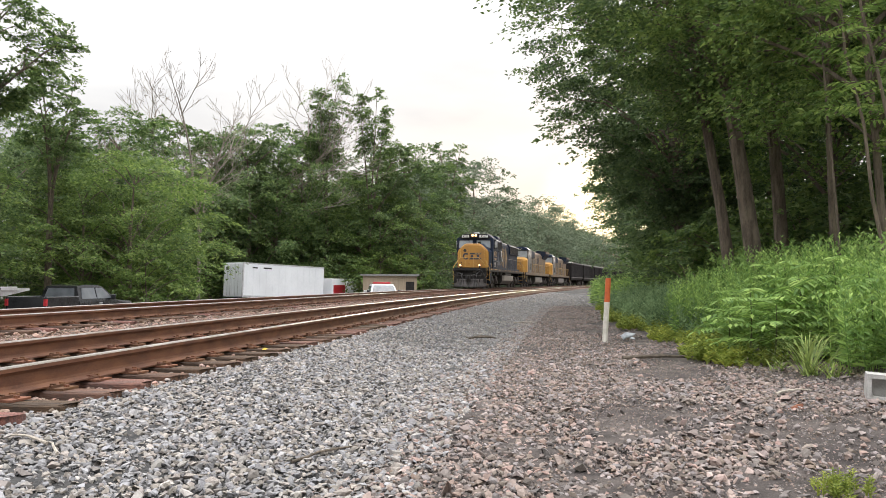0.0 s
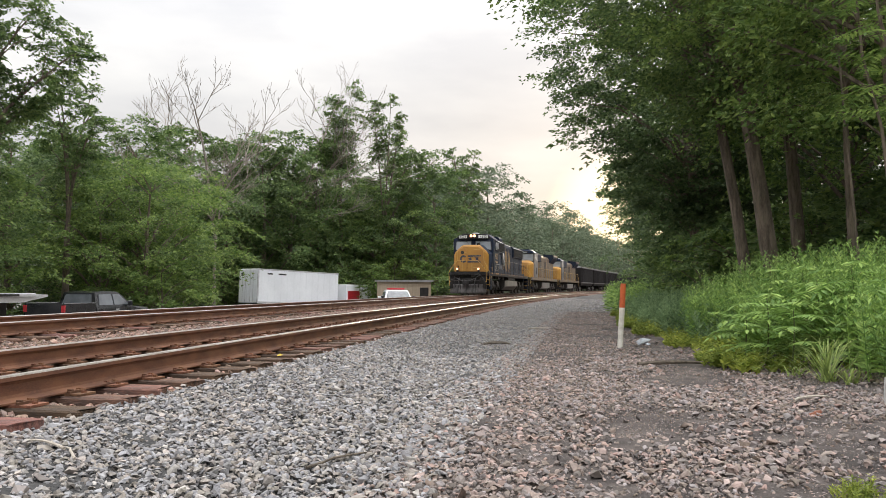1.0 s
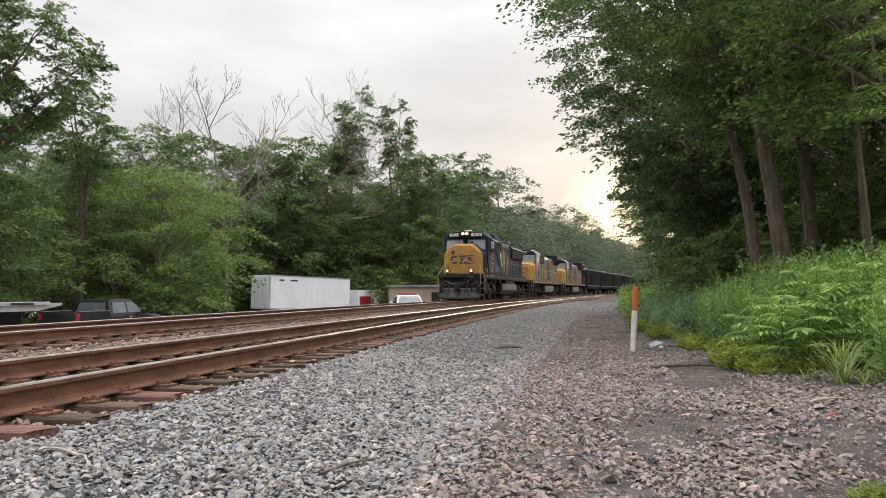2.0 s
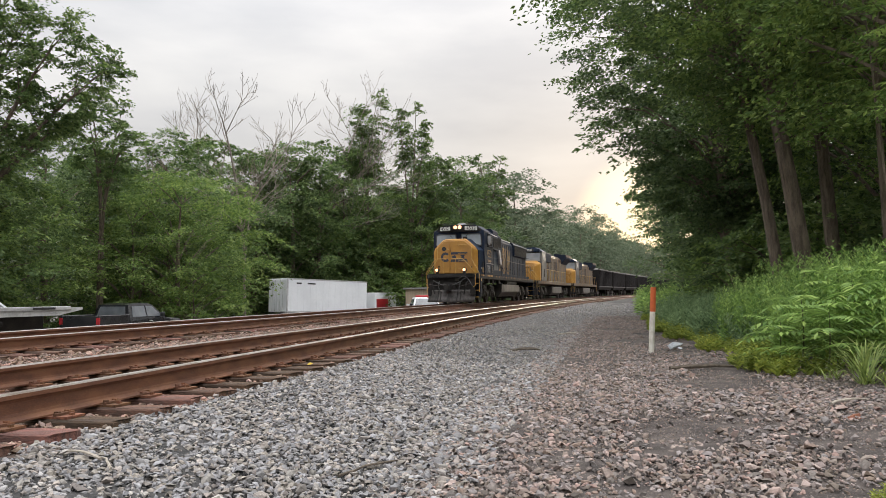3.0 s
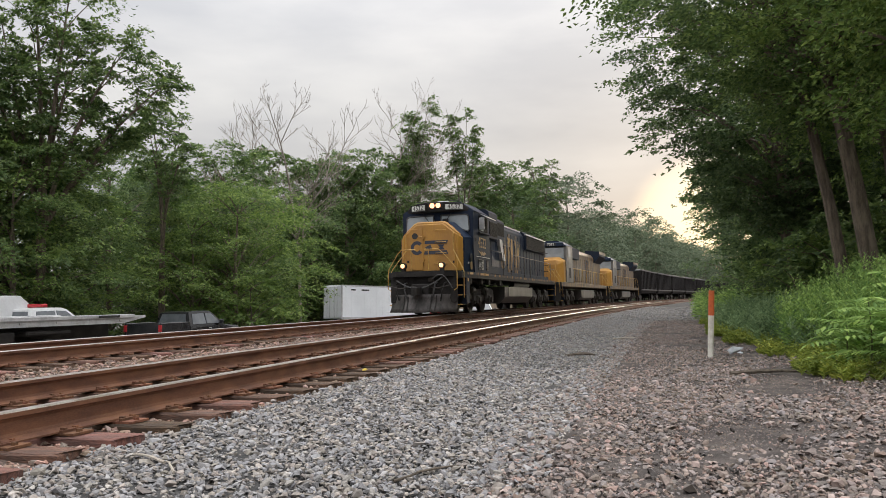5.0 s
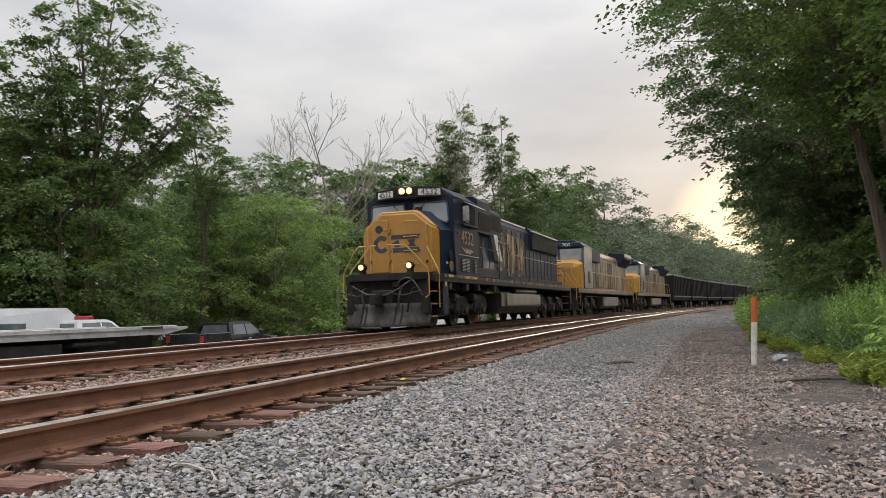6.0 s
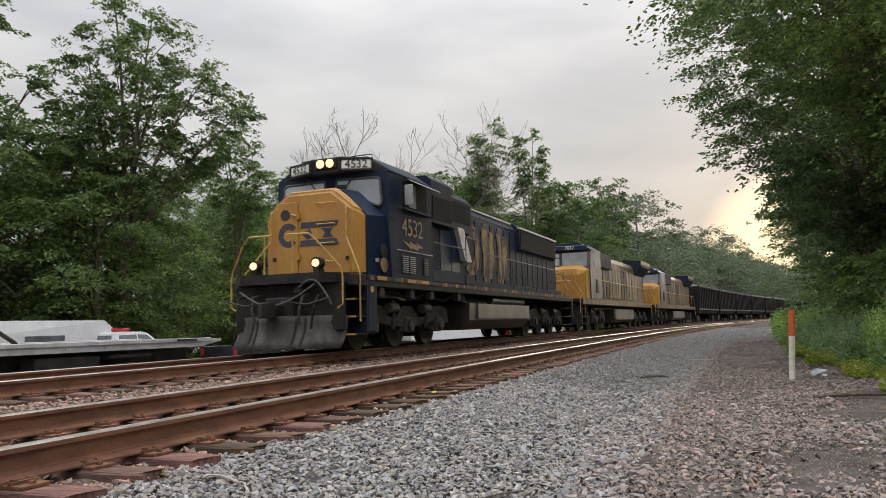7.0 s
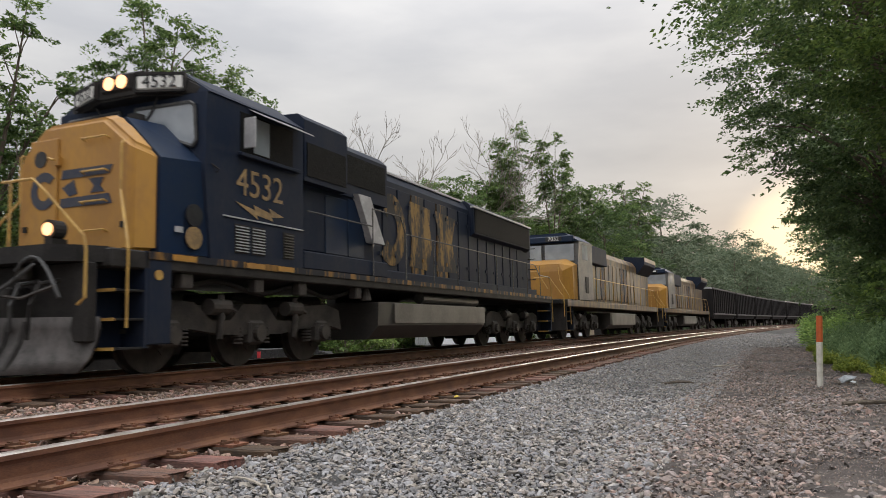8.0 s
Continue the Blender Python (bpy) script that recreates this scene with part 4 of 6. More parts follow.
    P("radiator_wing", prism(B(), [(-1.0, 3.10), (-1.15, 3.2), (-1.15, 3.94), (-0.9, 4.14), (0.9, 4.14), (1.15, 3.94), (1.15, 3.2), (1.0, 3.10)], "y", 13.4, 18.85), "navy")
    both(lambda sx: P("radiator_edge", box(B(), *sorted((sx * 1.08, sx * 1.19)), 13.35, 18.9, 3.935, 3.985), "pale"))
    for y in (14.4, 16.0, 17.6):
        P("roof_fan", tube(B(), [(0, y, 4.15), (0, y, 4.26)], 0.62, 20), "soot")
    P("exhaust_stack", box(B(), -0.35, 0.35, 11.6, 12.6, 4.1, 4.34, 0.05), "soot")
    P("horn", tube(B(), [(0.3, 9.0, 4.12), (0.3, 9.0, 4.3), (0.3, 8.6, 4.32)], 0.06, 10), "soot")
    P("antenna_dome", box(B(), -0.25, 0.25, 2.6, 3.0, 4.44, 4.56, 0.05), "pale")

    def walk_rails(sx):
        hand_rail(lo, [(sx * 1.44, 4.6, 2.62), (sx * 1.44, 6.9, 2.62)], 0.016, M["grey_side"])
        hand_rail(lo, [(sx * 1.44, 6.95, 2.98), (sx * 1.44, 8.2, 2.98), (sx * 1.44, 8.45, 2.62), (sx * 1.44, 18.4, 2.62), (sx * 1.44, 18.9, 2.30), (sx * 1.44, 20.2, 2.30)], 0.016, M["grey_side"])
        for y in np.arange(6.95, 19.5, 1.5):
            hand_rail(lo, [(sx * 1.445, y, 1.6), (sx * 1.445, y, 2.98 if y < 8.3 else 2.62)], 0.014, M["grey_side"], "handrail_post")
        hand_rail(lo, [(sx * 1.44, 20.2, 2.30), (sx * 1.46, 20.35, 1.7), (sx * 1.46, 20.4, 0.7)], 0.018)
        hand_rail(lo, [(sx * 0.2, 20.42, 2.55), (sx * 0.9, 20.42, 2.55), (sx * 1.3, 20.42, 1.9)], 0.018)
        side_stairs(lo, 19.75, 20.2, sx)
        for z in np.arange(1.8, 3.3, 0.36):
            P("ladder_rung", tube(B(), [(sx * 1.02, 18.95, z), (sx * 1.3, 18.95, z)], 0.016, 5), "soot")
    both(walk_rails)
    # below the frame
    P("fuel_tank", prism(B(), [(-1.40, 0.62), (-1.15, 0.34), (1.15, 0.34), (1.40, 0.62), (1.42, 1.10), (-1.42, 1.10)], "y", 7.2, 13.4), "tank", "dusty black fuel tank")
    both(lambda sx: P("tank_panel", box(B(), *sorted((sx * 1.42, sx * 1.436)), 7.9, 13.38, 0.66, 1.09, 0.01), "tank_pale"))
    both(lambda sx: P("air_reservoir", tube(B(), [(sx * 1.2, 9.6, 1.24), (sx * 1.2, 13.2, 1.24)], 0.13, 12), "tank"))
    both(lambda sx: P("bell", tube(B(), [(sx * 1.3, 6.9, 1.36), (sx * 1.3, 6.9, 1.26), (sx * 1.3, 6.9, 1.12)], 0.05, 10, 0.12), "truck"))
    for y in (1.6, 3.2, 4.4, 6.3):
        both(lambda sx: P("frame_bracket", box(B(), *sorted((sx * 1.25, sx * 1.42)), y, y + 0.22, 1.14, 1.36, 0.02), "truck"))
    both(lambda sx: P("cable_loom", tube(B(), [(sx * 1.22, y, 1.22 + 0.08 * math.sin(y * 3.1)) for y in np.arange(1.2, 7.0, 0.3)], 0.04, 6), "soot"))
    P("rear_plate", box(B(), -1.4, 1.4, 20.3, 20.42, 0.5, 1.4, 0.02), "soot")
    coupler(lo, 20.5, 1)
    loco_bogie(lo, 1.62)
    loco_bogie(lo, 14.9)
    return lo


def trailing_locomotive(number):
    lo = thing("trailing_locomotive", "dusty yellow and blue-nosed diesel locomotive coupled behind another", "locomotive", "trailing locomotives")
    P = lambda name, bm, m, label="": part(name, bm, M[m], lo, label)
    P("underframe", box(B(), -1.46, 1.46, 0.2, 20.9, 1.30, 1.58, 0.02), "tan_side")
    nose = P("nose", hull(B(), [(sx * x, y, z) for sx in (-1, 1) for x, y, z in ((1.05, 1.0, 1.60), (1.05, 1.0, 2.75), (0.9, 1.05, 3.05), (1.42, 1.25, 1.60), (1.42, 1.25, 2.95), (1.0, 1.9, 3.30), (1.42, 1.9, 3.05), (1.42, 1.9, 1.6))]), "yellow", "orange-yellow nose")
    cab = P("cab", prism(B(), [(1.94, 1.60), (1.9, 3.05), (2.15, 4.05), (4.3, 4.10), (4.3, 1.60)], "x", -1.47, 1.47), "grey_side", "grey cab with a blue windscreen band")
    part("cab_roof", hull(B(), [(sx * x, y, z) for sx in (-1, 1) for x, y, z in ((1.48, 2.05, 4.06), (1.48, 4.4, 4.104), (0.9, 2.05, 4.42), (0.9, 4.4, 4.46))]), M["navy_clean"], cab)
    part("brow", box(B(), -1.3, 1.3, 1.93, 2.2, 4.02, 4.30, 0.04), M["navy_clean"], cab)
    nb = part("number_board", box(B(), 0.1, 0.8, 1.90, 1.93, 4.06, 4.27, 0.01), M["ink"], cab)
    lettering("number", number, 0.24, M["sign"], pose(0.45, 1.896, 4.165, 90), nb) if number else part("number_bar", box(B(), 0.2, 0.7, 1.894, 1.899, 4.12, 4.21), M["sign"], nb)
    for sx in (-1, 1):
        part("windscreen", prism(B(), [(sx * 0.08, 3.22), (sx * 1.32, 3.22), (sx * 1.32, 3.92), (sx * 0.08, 3.92)], "y", 1.86, 1.90), M["glass"], cab)
        part("side_window", box(B(), *sorted((sx * 1.45, sx * 1.48)), 2.6, 3.5, 3.3, 3.95, 0.02), M["glass"], cab)
        part("cab_door", box(B(), *sorted((sx * 1.47, sx * 1.49)), 3.0, 3.5, 1.9, 2.6, 0.01), M["soot"], cab)
        P("radiator_wing", prism(B(), [(sx * 0.3, 3.5), (sx * 1.05, 3.5), (sx * 1.5, 4.05), (sx * 1.5, 4.45), (sx * 0.3, 4.55)], "y", 16.6, 20.3), "navy")
        P("wing_edge", box(B(), *sorted((sx * 1.49, sx * 1.52)), 16.6, 20.3, 4.22, 4.46), "tan_side")
        for k in range(13):
            P("hood_door", box(B(), *sorted((sx * 1.0, sx * 1.04)), 4.9 + k * 0.88, 5.70 + k * 0.88, 1.75, 3.55, 0.015), "tan_side" if k not in (3, 8, 9) else "worn_yellow")
        hand_rail(lo, [(sx * 1.44, 4.5, 2.6), (sx * 1.44, 19.8, 2.6), (sx * 1.46, 20.6, 1.7), (sx * 1.46, 20.7, 0.7)], 0.018)
        for y in np.arange(5.0, 20, 1.7):
            hand_rail(lo, [(sx * 1.445, y, 1.58), (sx * 1.445, y, 2.6)], 0.015, None, "handrail_post")
        hand_rail(lo, [(sx * 0.9, 0.95, 2.9), (sx * 0.95, 0.9, 2.4), (sx * 1.42, 0.6, 1.7), (sx * 1.46, 0.6, 0.6)])
        hand_rail(lo, [(sx * 0.2, 0.0, 2.45), (sx * 0.8, 0.0, 2.45), (sx * 1.36, 0.05, 1.65), (sx * 1.36, 0.05, 0.9)])
        side_stairs(lo, 0.42, 0.92, sx)
        P("tank_panel", box(B(), *sorted((sx * 1.42, sx * 1.436)), 7.9, 13.5, 0.52, 1.10, 0.01), "tank_pale", "pale fuel tank side")
        P("air_intake", box(B(), *sorted((sx * 1.04, sx * 1.40)), 4.4, 7.4, 3.3, 4.1, 0.03), "navy")
    P("long_hood", prism(B(), [(-1.0, 1.58), (1.0, 1.58), (1.0, 3.85), (0.8, 4.15), (-0.8, 4.15), (-1.0, 3.85)], "y", 4.3, 20.2), "tan_side", "dusty yellow hood")
    P("exhaust_stack", box(B(), -0.4, 0.4, 10.2, 11.3, 4.12, 4.42, 0.05), "soot")
    P("fuel_tank", prism(B(), [(-1.4, 0.6), (-1.15, 0.36), (1.15, 0.36), (1.4, 0.6), (1.42, 1.12), (-1.42, 1.12)], "y", 7.6, 13.6), "tank")
    P("pilot_plate", box(B(), -1.4, 1.4, 0.1, 0.26, 0.35, 1.4, 0.02), "soot")
    P("rear_plate", box(B(), -1.4, 1.4, 20.8, 20.92, 0.5, 1.4, 0.02), "soot")
    P("anticlimber", box(B(), -1.3, 1.3, -0.15, 0.4, 1.40, 1.58, 0.03), "soot")
    coupler(lo, -0.05, -1)
    coupler(lo, 20.95, 1)
    loco_bogie(lo, 1.7)
    loco_bogie(lo, 15.4)
    return lo


CAR = 16.1


def coal_gondola():
    car = thing("coal_gondola", "black ribbed steel coal gondola heaped with coal", "freight car", "coal train")
    P = lambda name, bm, m, label="": part(name, bm, M[m], car, label)
    P("body", prism(B(), [(-1.5, 1.55), (-1.35, 0.95), (1.35, 0.95), (1.5, 1.55), (1.5, 3.72), (-1.5, 3.72)], "y", 0.75, 15.35), "coal_car")
    for sx in (-1, 1):
        P("top_chord", box(B(), *sorted((sx * 1.46, sx * 1.60)), 0.65, 15.45, 3.68, 3.84, 0.02), "coal_edge")
        P("side_sill", box(B(), *sorted((sx * 1.49, sx * 1.58)), 0.65, 15.45, 1.30, 1.46, 0.02), "coal_edge")
        for k in range(12):
            P("rib", box(B(), *sorted((sx * 1.498, sx * 1.585)), 1.0 + k * 1.28, 1.12 + k * 1.28, 1.46, 3.68), "coal_car")
    for y in (0.65, 15.25):
        P("end_sill", box(B(), -1.5, 1.5, y, y + 0.2, 1.0, 1.25), "coal_car")
    bm = B()
    hull(bm, [(-1.45, 1.0, 3.73), (1.45, 1.0, 3.73), (-1.45, 15.1, 3.73), (1.45, 15.1, 3.73)] + [(x, y, 4.0 + 0.12 * math.sin(y * 1.9)) for x in (-0.5, 0.5) for y in (2, 4.5, 7, 9.5, 12, 14)])
    P("coal_load", bm, "coal")
    coupler(car, 0.7, -1)
    coupler(car, 15.4, 1)
    for yc in (2.4, 13.7):
        bm = B()
        for sx in (-1, 1):
            prism(bm, [(yc - 1.15, 0.38), (yc - 1.15, 0.58), (yc - 0.4, 0.78), (yc + 0.4, 0.78), (yc + 1.15, 0.58), (yc + 1.15, 0.38), (yc + 0.7, 0.38), (yc + 0.35, 0.24), (yc - 0.35, 0.24), (yc - 0.7, 0.38)], "x", *sorted((sx * 0.95, sx * 1.08)))
        box(bm, -1.0, 1.0, yc - 0.18, yc + 0.18, 0.5, 0.95)
        b = part("bogie", bm, M["truck"], car)
        for dy in (-0.88, 0.88):
            w = new("wheelset", CAR_WHEEL)
            w.parent, w.location = b, (0, yc + dy, 0.455)
    return car


train = []          # thing, metres behind the lead, its bogie centres
lead = lead_locomotive()
train.append((lead, 0.0, 3.5, 16.8))
second = trailing_locomotive("7032")
train.append((second, 22.3, 3.6, 17.3))
third = trailing_locomotive("")
train.append((third, 45.0, 3.6, 17.3))
first_car = coal_gondola()
for k in range(22):
    car = first_car if k == 0 else copy_thing(first_car, Matrix())
    train.append((car, 67.2 + k * CAR, 2.4, 13.7))
    for b in car.children:
        if b.name.startswith("bogie"):
            wheelsets.extend((w, w.location.y, 0.455) for w in b.children)


# ---- the yard beyond the tracks ----
M.update(
    # Base colour lightened to imitate the sky's reflection in the windows.
    car_glass=mat("car_glass_with_reflection", (0.16, 0.175, 0.19), (0.10, 0.11, 0.12), 0.05, scale=1, fine=3, bump=0.0, spec=0.7),
    black_car=mat("dusty_black_car_paint", (0.015, 0.016, 0.018), (0.028, 0.028, 0.03), 0.25, scale=2, fine=20, bump=0.02),
    white_car=mat("white_car_paint", (0.72, 0.73, 0.74), (0.62, 0.63, 0.64), 0.3, scale=1, fine=12, bump=0.02),
    trailer=mat("white_trailer_sheet", (0.84, 0.86, 0.89), (0.76, 0.78, 0.81), 0.5, scale=0.6, fine=8, bump=0.03),
    alloy=mat("dull_aluminium_deck", (0.62, 0.63, 0.64), (0.45, 0.46, 0.47), 0.5, 0.2, scale=3, fine=25, bump=0.08),
    red=mat("red_plastic", (0.50, 0.03, 0.035), (0.36, 0.02, 0.03), 0.4, bump=0.02),
    tyre=mat("black_tyre_rubber", (0.018, 0.018, 0.018), (0.03, 0.03, 0.03), 0.85, bump=0.1),
    beige=mat("beige_shed_siding", (0.42, 0.34, 0.25), (0.32, 0.26, 0.19), 0.8, scale=2, fine=16, bump=0.1, stretch=(6, 6, 0.4)),
    roof=mat("grey_shed_roof", (0.30, 0.30, 0.29), (0.20, 0.20, 0.19), 0.7, bump=0.2),
    orange=mat("orange_marker_band", (0.62, 0.13, 0.03), (0.45, 0.09, 0.03), 0.55, scale=10, fine=50, bump=0.05),
    white_post=mat("weathered_white_plastic", (0.74, 0.71, 0.64), (0.58, 0.54, 0.47), 0.6, scale=10, fine=50, bump=0.05),
    concrete=mat("pale_concrete_block", (0.50, 0.49, 0.47), (0.36, 0.35, 0.33), 0.95, scale=12, fine=90, bump=0.4),
    stick=mat("weathered_stick", (0.16, 0.13, 0.10), (0.08, 0.065, 0.05), 0.9, scale=20, fine=80, bump=0.4),
    pale_stick=mat("bleached_stick", (0.50, 0.45, 0.38), (0.34, 0.30, 0.25), 0.9, scale=20, fine=80, bump=0.3),
    trash=mat("crumpled_pale_plastic", (0.62, 0.66, 0.70), (0.45, 0.48, 0.52), 0.35, scale=10, fine=40, bump=0.3),
    brick_red=mat("broken_red_brick", (0.30, 0.12, 0.07), (0.20, 0.08, 0.05), 0.9, scale=12, fine=70, bump=0.4),
)


def at_yard(ob, az, d, heading, z=None, pitch=0.0):
    """Stands ob, whose front is its +y end, at az, d with its nose towards heading (degrees right of straight ahead)."""
    x, y = spot(az, d)
    ob.matrix_basis = pose(x, y, floor_at(x, y) if z is None else z, pitch, 0, -heading)
    return ob


def road_wheel(parent, x, y, r, w):
    t = part("wheel", disc(B(), x - w / 2, x + w / 2, y, r, r, 22), M["tyre"], parent)
    part("rim", disc(B(), *sorted((x + math.copysign(w / 2 - 0.01, x), x + math.copysign(w / 2 + 0.012, x))), y, r, r * 0.62, 16), M["alloy"], t)
    return t


def pickup(label, paint, light_bar=False):
    """A crew-cab pickup; rear end at y = 0, nose at y = 5.9."""
    c = thing("pickup_truck", label, "pickup truck")
    P = lambda name, bm, m, l="": part(name, bm, M[m], c, l)
    P("chassis", box(B(), -0.8, 0.8, 0.2, 5.6, 0.38, 0.62), "tyre")
    body = P("body", hull(B(), [(sx * x, y, z) for sx in (-1, 1) for x, y, z in ((0.98, 2.0, 0.55), (0.99, 2.0, 1.15), (0.95, 2.0, 1.30), (0.98, 5.6, 0.55), (0.97, 5.75, 1.0), (0.90, 5.7, 1.18), (0.95, 4.4, 1.28))]), paint)
    cabn = P("cab", hull(B(), [(sx * x, y, z) for sx in (-1, 1) for x, y, z in ((0.95, 1.95, 1.284), (0.95, 4.5, 1.284), (0.76, 2.1, 1.88), (0.74, 2.5, 1.94), (0.74, 3.5, 1.93), (0.76, 3.75, 1.86))]), paint)
    for sx in (-1, 1):
        part("side_window", hull(B(), [(sx * x, y, z) for x, y, z in ((0.955, 2.2, 1.34), (0.955, 3.15, 1.34), (0.82, 2.3, 1.80), (0.815, 3.12, 1.82), (0.93, 2.2, 1.34), (0.93, 3.15, 1.34), (0.79, 2.3, 1.80), (0.79, 3.12, 1.82))]), M["car_glass"], cabn)
        part("side_window", hull(B(), [(sx * x, y, z) for x, y, z in ((0.955, 3.22, 1.34), (0.955, 4.25, 1.34), (0.815, 3.22, 1.82), (0.82, 3.66, 1.80), (0.93, 3.22, 1.34), (0.93, 4.25, 1.34), (0.79, 3.22, 1.82), (0.79, 3.66, 1.80))]), M["car_glass"], cabn)
        P("bed_side", box(B(), *sorted((sx * 0.86, sx * 0.98)), 0.05, 1.98, 0.58, 1.46, 0.03), paint)
        P("tail_light", box(B(), *sorted((sx * 0.84, sx * 0.99)), 0.02, 0.10, 1.08, 1.36, 0.01), "red")
        P("headlight", box(B(), *sorted((sx * 0.62, sx * 0.95)), 5.66, 5.76, 0.82, 1.02, 0.02), "pale")
        P("wing_mirror", box(B(), *sorted((sx * 0.96, sx * 1.18)), 4.1, 4.2, 1.30, 1.52, 0.03), "black_car")
        for y in (1.15, 4.75):
            road_wheel(c, sx * 0.86, y, 0.40, 0.26)
            P("wheel_arch", prism(B(), [(y + 0.5 * math.cos(a), 0.4 + 0.5 * math.sin(a)) for a in np.linspace(0.1, 3.04, 9)], "x", *sorted((sx * 0.975, sx * 0.992))), "tyre")
        P("door_handle", box(B(), *sorted((sx * 0.985, sx * 1.0)), 3.3, 3.5, 1.12, 1.16), "pale")
    part("windscreen", hull(B(), [(sx * x, y, z) for sx in (-1, 1) for x, y, z in ((0.86, 4.46, 1.32), (0.68, 3.82, 1.84), (0.86, 4.52, 1.31), (0.68, 3.86, 1.85))]), M["car_glass"], cabn)
    part("rear_window", hull(B(), [(sx * x, y, z) for sx in (-1, 1) for x, y, z in ((0.74, 1.93, 1.36), (0.64, 2.06, 1.80), (0.74, 1.96, 1.36), (0.64, 2.09, 1.80))]), M["car_glass"], cabn)
    P("tailgate", box(B(), -0.84, 0.84, 0.04, 0.12, 0.62, 1.44, 0.03), paint)
    P("bed_floor", box(B(), -0.86, 0.86, 0.1, 1.96, 0.60, 0.66), "tyre")
    P("rear_bumper", box(B(), -0.92, 0.92, -0.1, 0.05, 0.42, 0.60, 0.04), "pale")
    P("front_bumper", box(B(), -0.95, 0.95, 5.72, 5.88, 0.45, 0.66, 0.05), "pale")
    P("grille", box(B(), -0.6, 0.6, 5.72, 5.78, 0.72, 1.02, 0.02), "soot")
    if light_bar:
        P("light_bar", box(B(), -0.62, 0.62, 2.7, 3.0, 1.95, 2.08, 0.03), "red", "red roof light bar")
    return c


at_yard(pickup("dusty black crew-cab pickup parked in the yard", "black_car"), -28.9, 35.0, 12, -1.2)
at_yard(pickup("white pickup with a light bar facing the tracks", "white_car", True), -5.0, 57.0, 168, -1.08)
at_yard(pickup("white pickup behind the flatbed truck", "white_car", True), -39.6, 31.0, 12, -0.95)


def semi_trailer():
    t = thing("box_trailer", "plain white box trailer parked in the yard", "trailer")
    P = lambda name, bm, m, l="": part(name, bm, M[m], t, l)
    L, W, H0, H1 = 8.5, 1.3, 1.0, 3.8
    P("box_body", box(B(), -W, W, 0, L, H0, H1, 0.03), "trailer")
    for k in range(13):
        for sx in (-1, 1):
            P("side_post", box(B(), *sorted((sx * W, sx * (W + 0.012))), 0.35 + k * 0.65, 0.39 + k * 0.65, H0 + 0.1, H1 - 0.12), "trailer")
    for sx in (-1, 1):
        P("corner_post", box(B(), *sorted((sx * (W - 0.06), sx * (W + 0.03))), -0.03, 0.10, H0, H1, 0.01), "pale")
        P("top_rail", box(B(), *sorted((sx * W, sx * (W + 0.02))), 0, L, H1 - 0.10, H1 + 0.01), "pale")
        P("bottom_rail", box(B(), *sorted((sx * W, sx * (W + 0.025))), 0, L, H0, H0 + 0.14), "pale")
        P("landing_leg", box(B(), *sorted((sx * 0.7, sx * 0.85)), 7.0, 7.15, 0.0, 1.0), "soot")
        for y in (1.2, 2.4):
            road_wheel(t, sx * 1.0, y, 0.5, 0.5)
        P("rear_door", box(B(), *sorted((sx * 0.02, sx * 1.24)), -0.04, 0.0, H0 + 0.08, H1 - 0.1, 0.01), "trailer")
        for x in (0.35, 0.75):
            P("lock_rod", tube(B(), [(sx * x, -0.06, H0 + 0.1), (sx * x, -0.06, H1 - 0.12)], 0.018, 5), "pale")
    for y, w in ((0.9, 0.5), (2.0, 0.8)):
        P("marking_bar", box(B(), W + 0.013, W + 0.018, y, y + w, 3.36, 3.48), "ink")
    P("door_mark", box(B(), -1.0, -0.6, -0.047, -0.042, 3.2, 3.45), "ink")
    return t


at_yard(semi_trailer(), -15.55, 64.0, 40.5, -1.3, -1.6)


def box_truck():
    t = thing("box_truck", "white box truck with a red sign panel", "truck")
    P = lambda name, bm, m, l="": part(name, bm, M[m], t, l)
    P("box_body", box(B(), -1.15, 1.15, 0, 4.4, 0.7, 2.6, 0.04), "trailer")
    P("cab", hull(B(), [(sx * x, y, z) for sx in (-1, 1) for x, y, z in ((0.95, 4.45, 0.6), (0.95, 4.45, 2.2), (0.9, 5.2, 2.15), (0.95, 5.7, 1.4), (0.95, 6.3, 1.25), (0.95, 6.3, 0.6))]), "white_car")
    P("sign_panel", box(B(), -0.9, 0.1, -0.02, -0.004, 1.2, 2.1), "red", "red rear sign panel")
    P("sign_bar", box(B(), -0.8, 0.0, -0.03, -0.022, 1.55, 1.75), "sign")
    P("stripe", box(B(), 1.152, 1.158, 0.3, 2.6, 1.2, 2.0), "red")
    for sx in (-1, 1):
        for y in (1.2, 5.4):
            road_wheel(t, sx * 0.95, y, 0.42, 0.3)
    return t


at_yard(box_truck(), -9.15, 71, 20, -1.3)


